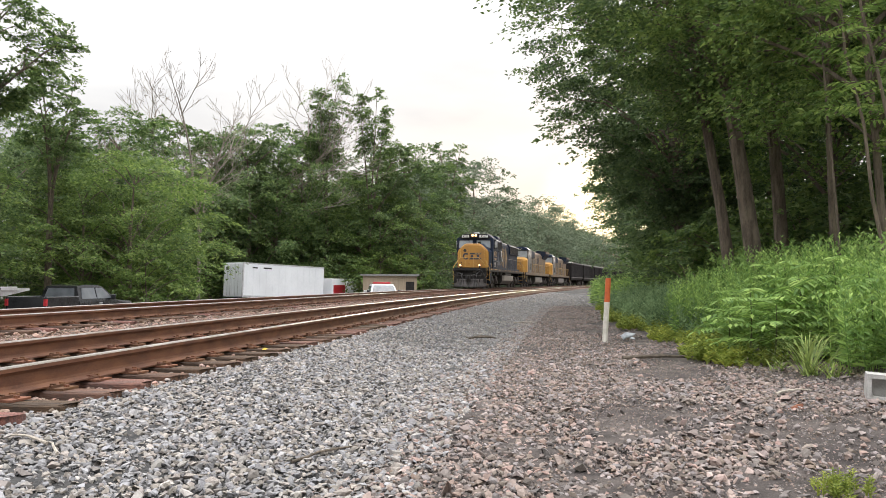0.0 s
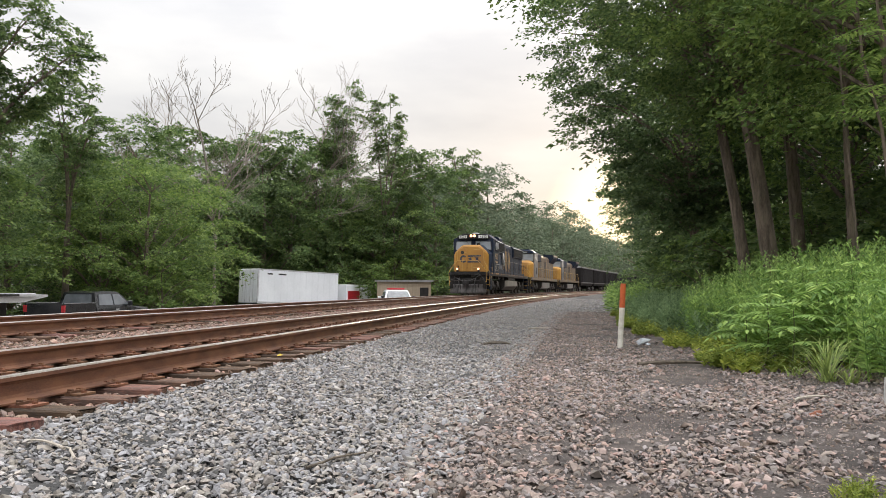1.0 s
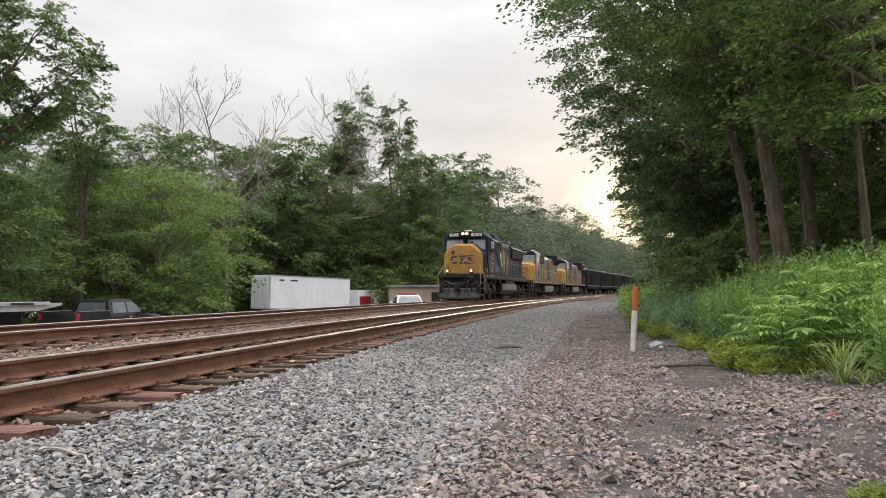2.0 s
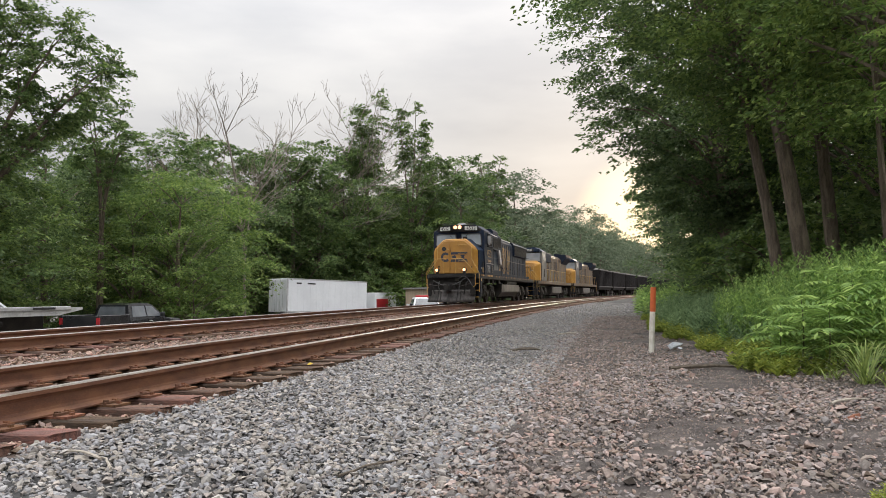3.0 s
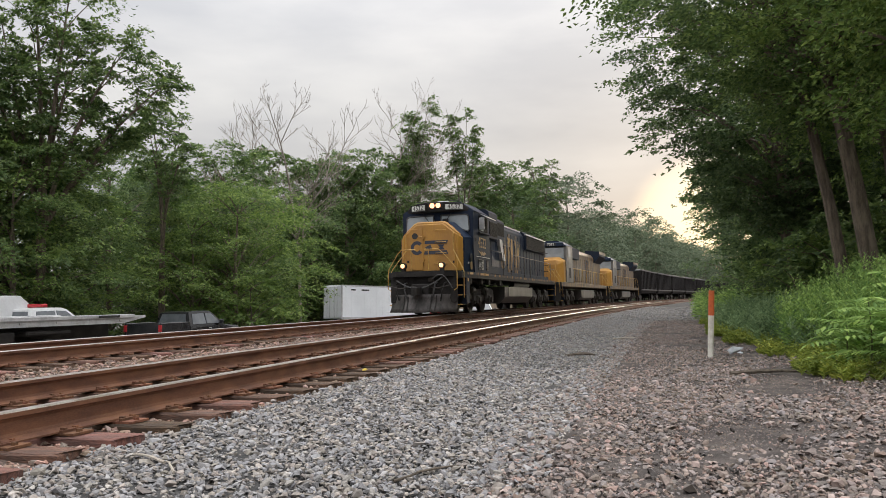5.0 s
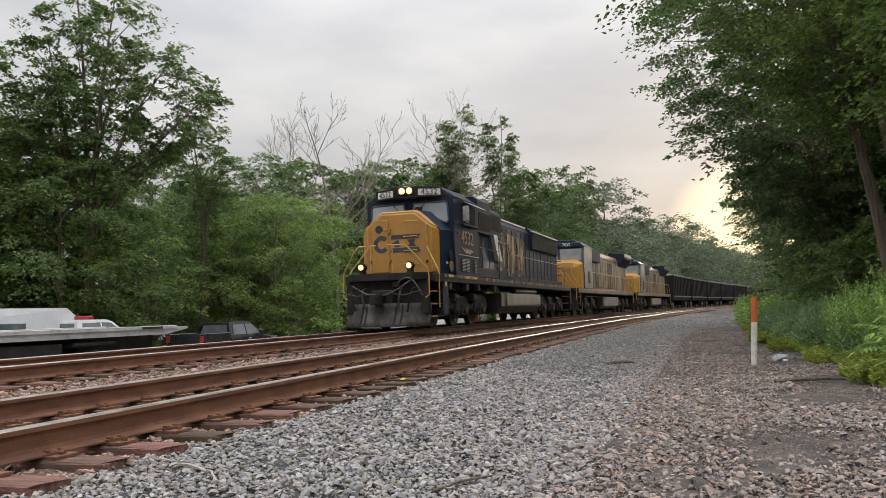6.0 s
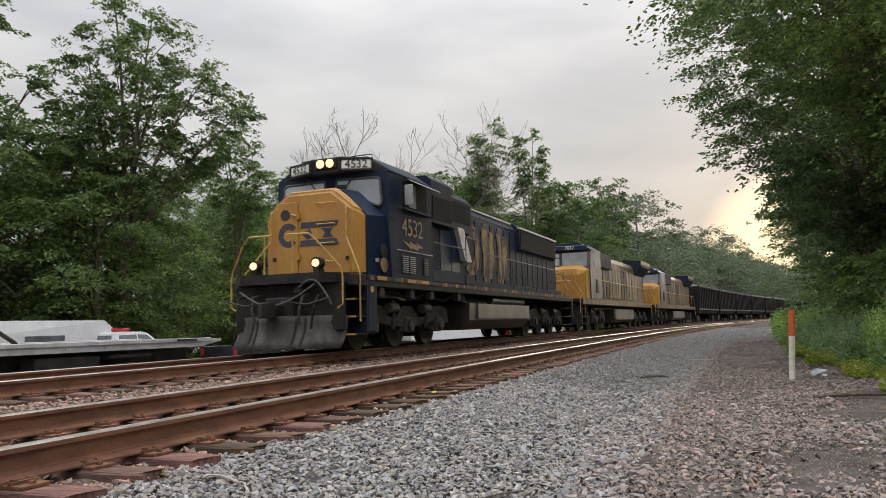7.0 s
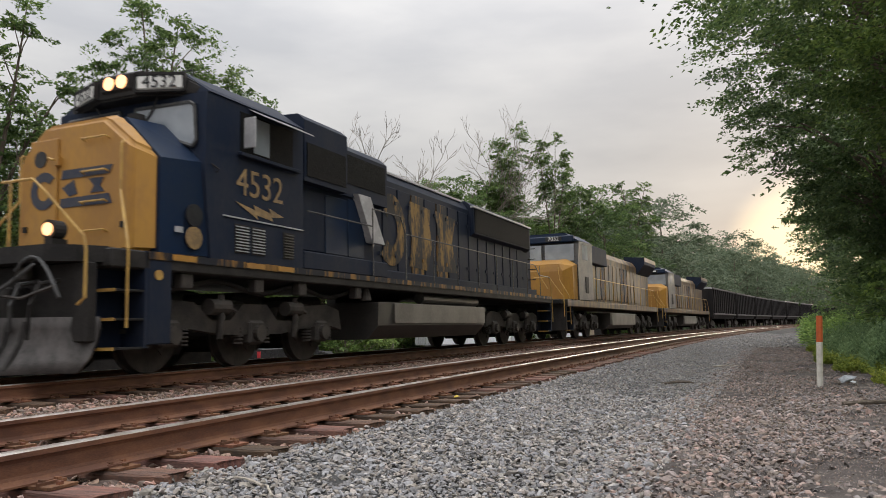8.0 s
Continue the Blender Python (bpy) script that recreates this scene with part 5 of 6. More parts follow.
def shed():
    t = thing("shed", "low beige shed with a flat grey roof", "shed")
    P = lambda name, bm, m, l="": part(name, bm, M[m], t, l)
    P("wall", box(B(), -2.2, 2.2, 0, 2.6, 0, 2.65, 0.01), "beige")
    P("roof", hull(B(), [(-2.4, -0.2, 2.66), (2.4, -0.2, 2.66), (-2.4, 2.8, 2.66), (2.4, 2.8, 2.66), (-2.4, -0.2, 2.78), (2.4, -0.2, 2.84), (-2.4, 2.8, 2.8), (2.4, 2.8, 2.86)]), "roof")
    P("door", box(B(), 1.3, 2.0, -0.03, -0.002, 0.05, 2.2), "soot")
    for k in range(10):
        P("batten", box(B(), -2.15 + k * 0.36, -2.11 + k * 0.36, -0.02, -0.002, 0.05, 2.6), "beige")
    return t


at_yard(shed(), -4.0, 62, -6, -1.15)


def flatbed():
    """A car hauler; its deck's tail is at y = 0 and it stretches back along +y."""
    t = thing("flatbed_truck", "aluminium-decked flatbed recovery truck parked in the yard", "truck")
    P = lambda name, bm, m, l="": part(name, bm, M[m], t, l)
    P("deck", hull(B(), [(sx * x, y, z) for sx in (-1, 1) for x, y, z in ((1.25, 0.0, 1.44), (1.25, 0.0, 1.50), (1.25, 0.9, 1.30), (1.25, 9.6, 1.30), (1.25, 9.6, 1.52))]), "alloy", "dull aluminium tilting deck")
    for sx in (-1, 1):
        P("deck_rail", box(B(), *sorted((sx * 1.25, sx * 1.29)), 0.5, 9.6, 1.44, 1.54, 0.01), "pale")
        for k in range(8):
            P("marker_lamp", box(B(), *sorted((sx * 1.256, sx * 1.27)), 1.0 + k * 1.1, 1.08 + k * 1.1, 1.36, 1.42), "pale")
        P("marking_bar", box(B(), *sorted((sx * 1.292, sx * 1.296)), 1.1, 1.9, 1.46, 1.52), "ink")
        for y in (3.4, 11.8):
            road_wheel(t, sx * 1.0, y, 0.50, 0.5)
        P("tool_box", box(B(), *sorted((sx * 0.7, sx * 1.18)), 4.4, 6.2, 0.62, 1.2, 0.03), "soot")
        P("mudguard", box(B(), *sorted((sx * 0.75, sx * 1.2)), 2.7, 4.1, 1.08, 1.2, 0.04), "soot")
    P("frame", box(B(), -0.5, 0.5, 0.6, 12.4, 0.9, 1.28), "soot")
    P("cab", hull(B(), [(sx * x, y, z) for sx in (-1, 1) for x, y, z in ((1.1, 9.9, 0.7), (1.1, 9.9, 2.45), (1.0, 11.4, 2.45), (1.1, 11.9, 1.6), (1.1, 13.0, 1.45), (1.1, 13.0, 0.7))]), "white_car")
    P("headboard", box(B(), -1.2, 1.2, 9.65, 9.8, 1.5, 2.3, 0.02), "soot")
    P("winch_arm", tube(B(), [(0.4, 5.4, 1.52), (0.3, 6.6, 2.2)], 0.05, 6), "soot")
    return t


at_yard(flatbed(), -31.0, 24.0, 189.5, -0.78)


def van():
    t = thing("camper_van", "white camper van parked behind the flatbed", "van")
    P = lambda name, bm, m, l="": part(name, bm, M[m], t, l)
    P("body", hull(B(), [(sx * x, y, z) for sx in (-1, 1) for x, y, z in ((1.0, 0, 0.45), (1.0, 0, 1.9), (0.9, 0.15, 2.35), (0.9, 4.0, 2.35), (0.95, 4.7, 1.5), (0.98, 5.4, 1.25), (1.0, 5.5, 0.45))]), "white_car")
    for sx in (-1, 1):
        P("window", box(B(), *sorted((sx * 0.985, sx * 1.0)), 0.6, 2.2, 1.35, 1.8, 0.01), "car_glass")
        for y in (1.0, 4.5):
            road_wheel(t, sx * 0.9, y, 0.36, 0.25)
    return t


at_yard(van(), -43.2, 31.0, 14, -0.9)

# ---- small things along the path ----
def marker_post():
    t = thing("marker_post", "white marker post with an orange top at the path's edge", "post")
    x, y = spot(12.1, 12.1)
    t.matrix_basis = pose(x, y, floor_at(x, y) - 0.02, 0, 3.2, 0)
    part("pole", tube(B(), [(0, 0, -0.1), (0, 0, 0.66)], 0.042, 12), M["white_post"], t)
    part("band", tube(B(), [(0, 0, 0.66), (0, 0, 1.00), (0, 0, 1.035)], 0.0435, 12, 0.040), M["orange"], t, "orange top band")
    return t


marker_post()


def cinder_block():
    t = thing("cinder_block", "pale concrete block lying on its side by the weeds", "concrete block")
    x, y = spot(30.9, 6.6)
    t.matrix_basis = pose(x, y, floor_at(x, y) + 0.0, 0, 3, -24)
    bm = B()
    for z0, z1 in ((0, 0.032), (0.165, 0.197)):
        box(bm, -0.198, 0.198, 0, 0.20, z0, z1)
    for xc in (-0.183, 0.0, 0.183):
        box(bm, xc - 0.016, xc + 0.016, 0.001, 0.199, 0.03, 0.167)
    box(bm, -0.19, 0.19, 0.10, 0.12, 0.03, 0.167)
    part("block", bm, M["concrete"], t)
    return t


cinder_block()


def stick(az, d, length, r, heading, material, label, bent=0.06):
    x, y = spot(az, d)
    h = radians(heading)
    rng = np.random.default_rng(int(az * 10 + 500))
    pts = [(math.sin(h) * length * (f - 0.5) + rng.normal(0, bent * length * 0.3), math.cos(h) * length * (f - 0.5), 0.03 + 0.02 * math.sin(f * 3)) for f in np.linspace(0, 1, 6)]
    ob = part("stick", tube(B(), pts, r, 6, r * 0.5), material, None)
    ob.matrix_basis = pose(x, y, floor_at(x, y))
    return tagged(ob, label, "stick", "sticks on the gravel")


stick(2.9, 12.9, 0.55, 0.022, 70, M["stick"], "dark broken stick lying on the gravel")
stick(3.2, 13.2, 0.35, 0.016, 110, M["stick"], "dark broken stick lying on the gravel")
stick(6.4, 17.6, 0.62, 0.02, 88, M["pale_stick"], "bleached stick lying on the gravel")
stick(15.8, 9.6, 0.9, 0.03, 76, M["stick"], "crooked dark branch lying by the weeds", 0.1)
stick(-28.5, 4.6, 0.34, 0.010, -60, M["pale_stick"], "thin bleached twig on the ballast")
stick(-27.0, 4.4, 0.30, 0.008, -35, M["pale_stick"], "thin bleached twig on the ballast")
stick(-8.5, 4.3, 0.5, 0.009, 40, M["stick"], "thin brown twig on the gravel")
stick(24.8, 6.9, 0.45, 0.012, 60, M["pale_stick"], "thin bleached twig on the gravel")


def litter():
    t = thing("plastic_litter", "crumpled pale plastic bag beside the weeds", "litter")
    x, y = spot(13.7, 12.9)
    t.matrix_basis = pose(x, y, floor_at(x, y) + 0.02, 0, 0, 30) @ Matrix.Scale(0.55, 4)
    rng = np.random.default_rng(4)
    bm = hull(B(), [tuple(rng.normal(0, 1, 3) * np.array([0.10, 0.07, 0.06]) + np.array([0, 0, 0.09])) for _ in range(26)])
    part("bag", bm, M["trash"], t)
    part("scrap", hull(B(), [tuple(rng.normal(0, 1, 3) * np.array([0.06, 0.05, 0.015]) + np.array([0.06, -0.2, 0.02])) for _ in range(12)]), M["trash"], t)
    return t


litter()
x, y = spot(25.0, 6.2)
tagged(part("brick_shard", hull(B(), [(0, 0, 0), (0.12, 0.01, 0), (0.11, 0.07, 0), (0.01, 0.08, 0), (0.02, 0.01, 0.035), (0.10, 0.02, 0.04), (0.09, 0.06, 0.03)]), M["brick_red"], None), "broken red brick shard on the path", "brick").matrix_basis = pose(x, y, floor_at(x, y), 0, 0, 30)
x, y, _ = on_line(8.55, 1.05)
tagged(part("yellow_rag", hull(B(), [(-0.04, -0.03, 0), (0.05, -0.02, 0), (0.04, 0.03, 0), (-0.03, 0.03, 0), (0, 0, 0.025), (0.02, 0.01, 0.02)]), mat("yellow_plastic", (0.62, 0.46, 0.04), (0.5, 0.36, 0.04), 0.6), None), "small yellow plastic scrap on a tie", "litter").matrix_basis = pose(x, y, RAIL_Z - 0.19, 0, 0, 30)

# ---- trees and weeds ----
def unit(v):
    return v / np.maximum(np.linalg.norm(v, axis=-1, keepdims=True), 1e-9)


def leaf_quads(P, D, N, L, W, fold=0.18):
    """Pointed leaves, folded along the rib: base P, direction D, facing N, length L, width W."""
    D = unit(D)
    S = unit(np.cross(D, N))
    U = np.cross(S, D)
    L, W = L[:, None], W[:, None]
    mid = P + D * L * 0.45
    return np.stack([P, mid + S * W / 2 + U * W * fold, P + D * L - U * L * 0.08, mid - S * W / 2 + U * W * fold], 1)


def quads_object(name, V, material, parent=None, label="", kind=""):
    n = len(V)
    ob = new(name, raw_mesh(name, V, np.arange(n * 4).reshape(n, 4), [material]))
    ob.parent = parent
    return tagged(ob, label, kind=kind)


def branch_mesh(bm, a, b, r0, r1, rng, sag=0.12, n=5, sides=5):
    a, b = Vector(a), Vector(b)
    side = Vector(rng.normal(0, 1, 3)).normalized() * (b - a).length * 0.07
    pts = []
    for i in range(n):
        t = i / (n - 1)
        pts.append(a.lerp(b, t) + side * math.sin(t * math.pi) + Vector((0, 0, 1)) * sag * (b - a).length * math.sin(t * math.pi))
    tube(bm, pts, r0, sides, r1)
    return pts


def leaf_wedges(P, D, N, L, W):
    """Small pointed leaves, one wedge each."""
    D = unit(D)
    S = unit(np.cross(D, N)) * W[:, None] / 2
    return np.stack([P + S, P - S + D * L[:, None] * 0.12, P + D * L[:, None]], 1)


def wedges_object(name, V, material, parent):
    n = len(V)
    ob = new(name, raw_mesh(name, V, np.arange(n * 3).reshape(n, 3), [material]))
    ob.parent = parent
    return ob


def bough_leaves(rng, C, out, size, thick, sprays, leaves, leaf, droop, face=0.35):
    """Leaves of layered boughs. C: middles, out: outward directions, size: half-widths. Each bough is a fan of flat drooping sprays."""
    nb = len(C)
    k = np.repeat(np.arange(nb), sprays)
    ns = len(k)
    a = np.arctan2(out[k, 1], out[k, 0]) + rng.normal(0, 0.95, ns)
    d = np.stack([np.cos(a), np.sin(a), rng.normal(0.10, 0.10 + 0.35 * thick, ns)], -1)
    off = unit(rng.normal(0, 1, (ns, 3))) * (rng.uniform(0, 1, ns) ** 0.5)[:, None] * size[k][:, None] * np.array([0.8, 0.8, 1.0]) * np.array([1, 1, thick])
    ls = size[k] * rng.uniform(0.55, 1.0, ns)
    O = C[k] + off - d * (ls * 0.45)[:, None]
    j = np.repeat(np.arange(ns), leaves)
    n = len(j)
    u, v = rng.uniform(0, 1, n), np.clip(rng.normal(0, 0.42, n), -0.8, 0.8)
    side = np.stack([-d[:, 1], d[:, 0], np.zeros(ns)], -1)
    shape = np.sqrt(np.clip(u * (1.25 - u), 0, None))
    sag = -droop * u * u - 0.30 * v * v + rng.normal(0, 0.055, n)
    P = O[j] + d[j] * (ls[j] * u)[:, None] + side[j] * (ls[j] * v * shape)[:, None]
    P[:, 2] += ls[j] * sag
    D = d[j] * 0.7 + side[j] * (np.sign(v) * 0.7)[:, None] + rng.normal(0, 0.35, (n, 3)) - np.array([0, 0, 0.28])
    N = np.array([0, 0, 1.0 - 0.5 * face]) + d[j] * face + rng.normal(0, 0.38 + 0.2 * face, (n, 3))
    return P, D, N, leaf * rng.uniform(0.65, 1.35, n)


def tree(name, label, height, radius, base, trunk_r, boughs, sprays, leaves, leaf, material, seed, bend=(0, 0), bough=0.44, thick=0.42, droop=0.28, group="", lobes=0.16, limbs=0.5, crest=0.12, foot=0.0, deep=0.35, fine=False, face=0.4):
    """A tree at the origin: tapered trunk, limbs out to layered boughs of many small leaves, with gaps and an uneven outline."""
    rng = np.random.default_rng(seed)
    t = thing(name, label, "tree", group)
    lean = np.array([bend[0], bend[1]])
    trunk_at = lambda z: np.array([*(lean * (max(z, 0) / height) ** 1.15 + 0.15 * np.sin(np.array([z * 0.6 + seed, z * 0.5])) * (z / height)), z])
    bm = B()
    top = height * 0.86
    tube(bm, [trunk_at(z) for z in np.linspace(-0.4, top, 9)], trunk_r * 1.15, 9, trunk_r * 0.16)
    tube(bm, [trunk_at(-0.3), trunk_at(0.5)], trunk_r * 1.6, 9, trunk_r * 1.05)
    zc, half = (height + base) / 2, (height - base) / 2
    i = np.arange(boughs) + 0.5
    uz = 1 - 2 * i / boughs + rng.normal(0, 0.05, boughs)
    uz = np.clip(uz, -0.98, 0.98)
    az = i * 2.39996 + rng.normal(0, 0.25, boughs)
    f = 1 - deep * rng.uniform(0, 1, boughs) ** 1.6
    lump = 1 + lobes * np.sin(az * 3 + seed) * np.cos(uz * 4 + seed * 2) + rng.normal(0, 0.09, boughs)
    taper = np.where(uz < 0, 1.0 + foot * uz, 1.0 - crest * uz)
    rr = np.sqrt(1 - uz * uz) * f * lump * radius * taper
    C = np.stack([np.cos(az) * rr, np.sin(az) * rr, zc + uz * half * (0.92 + 0.08 * lump)], -1)
    C[:, :2] += lean * (np.clip(C[:, 2:3], 0, None) / height) ** 1.15
    out = np.stack([np.cos(az), np.sin(az), uz], -1)
    for c in C[rng.permutation(boughs)[: max(3, int(boughs * limbs))]]:
        z0 = max(base * 0.75, min(top * 0.95, c[2] - np.hypot(*(c[:2] - trunk_at(c[2])[:2])) * rng.uniform(0.45, 0.85)))
        a = trunk_at(z0)
        branch_mesh(bm, a, c, trunk_r * 0.12 + float(np.linalg.norm(c - a)) * 0.010, 0.012, rng, 0.12, 4, 4)
    part("trunk", bm, M["bark"], t)
    size = radius * bough * rng.uniform(0.75, 1.3, boughs) * (1 - 0.15 * np.clip(uz, 0, 1))
    P, D, N, L = bough_leaves(rng, C, out, size, thick, sprays, leaves, leaf, droop, face)
    if fine:
        quads_object("crown", leaf_quads(P, D, N, L, L * 0.55), material, t)
    else:
        wedges_object("crown", leaf_wedges(P, D, N, L, L * 0.62), material, t)
    return t


def locust(name, label, leaders, fork, trunk_r, per, sprays, leaves, leaf, material, seed, bough=1.0, group="locust trees", thick=0.85, first=0.45):
    """An open tree: a trunk that forks into rising leaders, with rounded leafy clumps along their outer stretch and sky between them."""
    rng = np.random.default_rng(seed)
    t = thing(name, label, "tree", group)
    bm = B()
    tube(bm, [(0, 0, -0.4), (0.05, 0.03, fork * 0.5), (0, 0, fork)], trunk_r * 1.2, 9, trunk_r * 0.8)
    C, out = [], []
    for n_l, tip in enumerate(leaders):
        tip = np.array(tip, float)
        start = np.array([0, 0, fork * rng.uniform(0.82, 1.0)])
        ctrl = start + (tip - start) * np.array([0.30, 0.30, 0.55]) + rng.normal(0, 0.35, 3) * np.array([1, 1, 0.3])
        at = lambda f: start * (1 - f) ** 2 + ctrl * 2 * f * (1 - f) + tip * f * f
        tube(bm, [at(f) for f in np.linspace(0, 1, 9)], trunk_r * 0.62, 6, 0.02)
        for k in range(per):
            f = first + (1 - first) * (k + rng.uniform(0, 0.8)) / per
            a = k * 2.4 + n_l + rng.uniform(-0.4, 0.4)
            reach = bough * rng.uniform(0.5, 1.9) * (1.25 - 0.7 * f)
            p = at(f)
            c = p + np.array([math.cos(a) * reach, math.sin(a) * reach, reach * rng.uniform(0.1, 0.6)])
            branch_mesh(bm, at(max(f - 0.12, 0.05)), c, 0.035, 0.01, rng, 0.08, 4, 4)
            C.append(c)
            out.append((math.cos(a), math.sin(a), 0.2))
        C.append(tip)
        out.append((*(unit(tip - ctrl)[:2]), 0.3))
    part("trunk", bm, M["bark"], t)
    C, out = np.array(C), np.array(out)
    P, D, N, L = bough_leaves(rng, C, out, bough * rng.uniform(0.65, 1.25, len(C)), thick, sprays, leaves, leaf, 0.25, 0.7)
    wedges_object("crown", leaf_wedges(P, D, N, L, L * 0.6), material, t)
    return t


def bare_tree(name, label, height, trunk_r, seed, levels=5):
    """A dead tree whose bare limbs fork into a fan of fine twigs."""
    rng = np.random.default_rng(seed)
    t = thing(name, label, "tree", "dead trees")
    bm = B()

    def grow(p, d, length, r, level):
        bend = unit(d + rng.normal(0, 0.14, 3) + np.array([0, 0, 0.10]))
        mid = p + d * length * 0.5
        tube(bm, [p, mid, mid + bend * length * 0.5], max(r, 0.017), 5 if level < 2 else 3, max(r * 0.6, 0.012))
        if level < levels:
            for q in range((5, 4, 4, 3, 2)[level]):
                f = 1.0 if q == 0 else rng.uniform(0.4, 0.95)
                at = p + d * length * f if f < 0.5 else mid + bend * length * (f - 0.5)
                side = rng.normal(0, 1, 3) * np.array([1, 1, 0.4])
                v = unit(bend + unit(side) * (0.85 if q else 0.3) + np.array([0, 0, 0.08]))
                grow(at, v, length * rng.uniform(0.42, 0.62) * (0.72 if level == 0 else 1.12), r * 0.55, level + 1)
    grow(np.array([0, 0, -0.3]), unit(np.array([rng.normal(0, 0.05), rng.normal(0, 0.05), 1.0])), height * 0.58, trunk_r, 0)
    part("trunk", bm, M["dead"], t)
    return t


def put(proto, x, y, turn, size, first):
    m = pose(x, y, floor_at(x, y) - 0.15, 0, 0, turn) @ Matrix.Scale(size, 4)
    if first:
        proto.matrix_basis = m
        return proto
    proto_scale = proto.scale.copy()
    proto.scale = (1, 1, 1)
    ob = copy_thing(proto, m)
    proto.scale = proto_scale
    return ob


# woods beyond the yard: a few tree forms, each planted many times
FORMS = {
    "dense": [tree("broadleaf_tree", "full dark green broadleaf tree at the wood's edge", 12.0, 4.3, 1.0, 0.22, 44, 5, 84, 0.19, M["leaf"], 31 + i, group="wood edge trees", limbs=0.4) for i in range(3)],
    "dark": [tree("broadleaf_tree", "full shady dark green broadleaf tree", 12.0, 4.4, 0.8, 0.24, 44, 5, 84, 0.19, M["leaf_dark"], 41 + i, group="wood edge trees", limbs=0.4) for i in range(2)],
    "lush": [tree("broadleaf_tree", "fresh green spreading broadleaf tree with layered boughs", 10.0, 4.6, 0.5, 0.18, 46, 5, 84, 0.18, M["leaf_lush"], 51 + i, group="wood edge trees", limbs=0.4, thick=0.2, bough=0.44) for i in range(2)],
    "open": [locust("locust_tree", "tall open locust tree with feathery clumps and sky gaps", ((-1.6, 0.4, 16.6), (0.8, -0.6, 17.0), (2.6, 0.9, 14.6), (-2.9, -0.8, 13.4), (0.6, 2.4, 14.0)), 7.0, 0.22, 6, 6, 46, 0.20, M["leaf"], 61 + i, 1.05) for i in range(2)],
    "far": [tree("distant_tree", "distant tree along the railway, haze painted into its green", 17.0, 6.0, 1.0, 0.3, 40, 5, 40, 0.36, M["leaf_far"], 71 + i, group="distant trees", limbs=0.2, lobes=0.10, bough=0.46, thick=0.5) for i in range(2)],
    "bush": [tree("shrub", "low tangled green shrub under the trees", 3.6, 2.4, 0.1, 0.07, 26, 5, 26, 0.19, M["leaf_lush"] if i else M["leaf"], 81 + i, group="shrubs", bough=0.38, droop=0.4) for i in range(2)],
}
used = set()
rng_wood = random.Random(17)


def plant(form, x, y, height, turn=None):
    if -20.5 < math.degrees(math.atan2(x, y)) < -0.5 and math.hypot(x, y) < 73:
        return None          # the open yard
    if math.degrees(math.atan2(x, y)) < -32.5 and y > 0 and math.hypot(x, y) < 33.5:
        return None
    if -33.5 < math.degrees(math.atan2(x, y)) < -24.5 and y > 0 and math.hypot(x, y) < (42 if form == "bush" else 44):
        return None
    protos = FORMS[form]
    i = rng_wood.randrange(len(protos))
    base = {"dense": 12.0, "dark": 12.0, "lush": 10.0, "open": 17.0, "far": 17.0, "bush": 3.6}[form]
    first = (form, i) not in used
    used.add((form, i))
    return put(protos[i], x, y, rng_wood.uniform(0, 360) if turn is None else turn, height / base, first)


def plant_az(form, az, d, height, turn=None):
    return plant(form, *spot(az, d), height, turn)


# rows along the far side of the yard
widen = lambda s: float(np.interp(s, [0, 40, 52, 75, 95, 120], [0, 0, 11, 12, 4, 0]))
for off, s0, s1, step, h0, h1 in ((-21.5, 15, 92, 4.6, 8.0, 9.8), (-28, 12, 100, 5.4, 11.0, 12.6), (-38, 20, 120, 7.5, 12.6, 14.4)):
    s = s0
    while s < s1:
        x, y, _ = on_line(s + rng_wood.uniform(-1, 1), off - widen(s) + rng_wood.uniform(-1.6, 1.6))
        plant(rng_wood.choice(("dense", "dark", "dense", "lush") if off > -25 else ("dense", "dark", "dense") if off > -35 else ("far",)), x, y, rng_wood.uniform(h0, h1) * (1 + 0.18 * (s > 46)))
        s += step * rng_wood.uniform(0.8, 1.2)
for k in range(16):
    x, y, _ = on_line(16 + k * 5.2, -18.6 - widen(16 + k * 5.2) + rng_wood.uniform(-0.8, 0.8))
    plant("bush", x, y, rng_wood.uniform(2.4, 3.8))
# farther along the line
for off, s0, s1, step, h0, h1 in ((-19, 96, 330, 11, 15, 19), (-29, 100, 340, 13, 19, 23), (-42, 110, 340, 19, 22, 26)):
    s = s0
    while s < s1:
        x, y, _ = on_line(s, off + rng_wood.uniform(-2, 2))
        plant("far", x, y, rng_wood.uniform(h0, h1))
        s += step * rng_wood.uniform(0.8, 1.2)
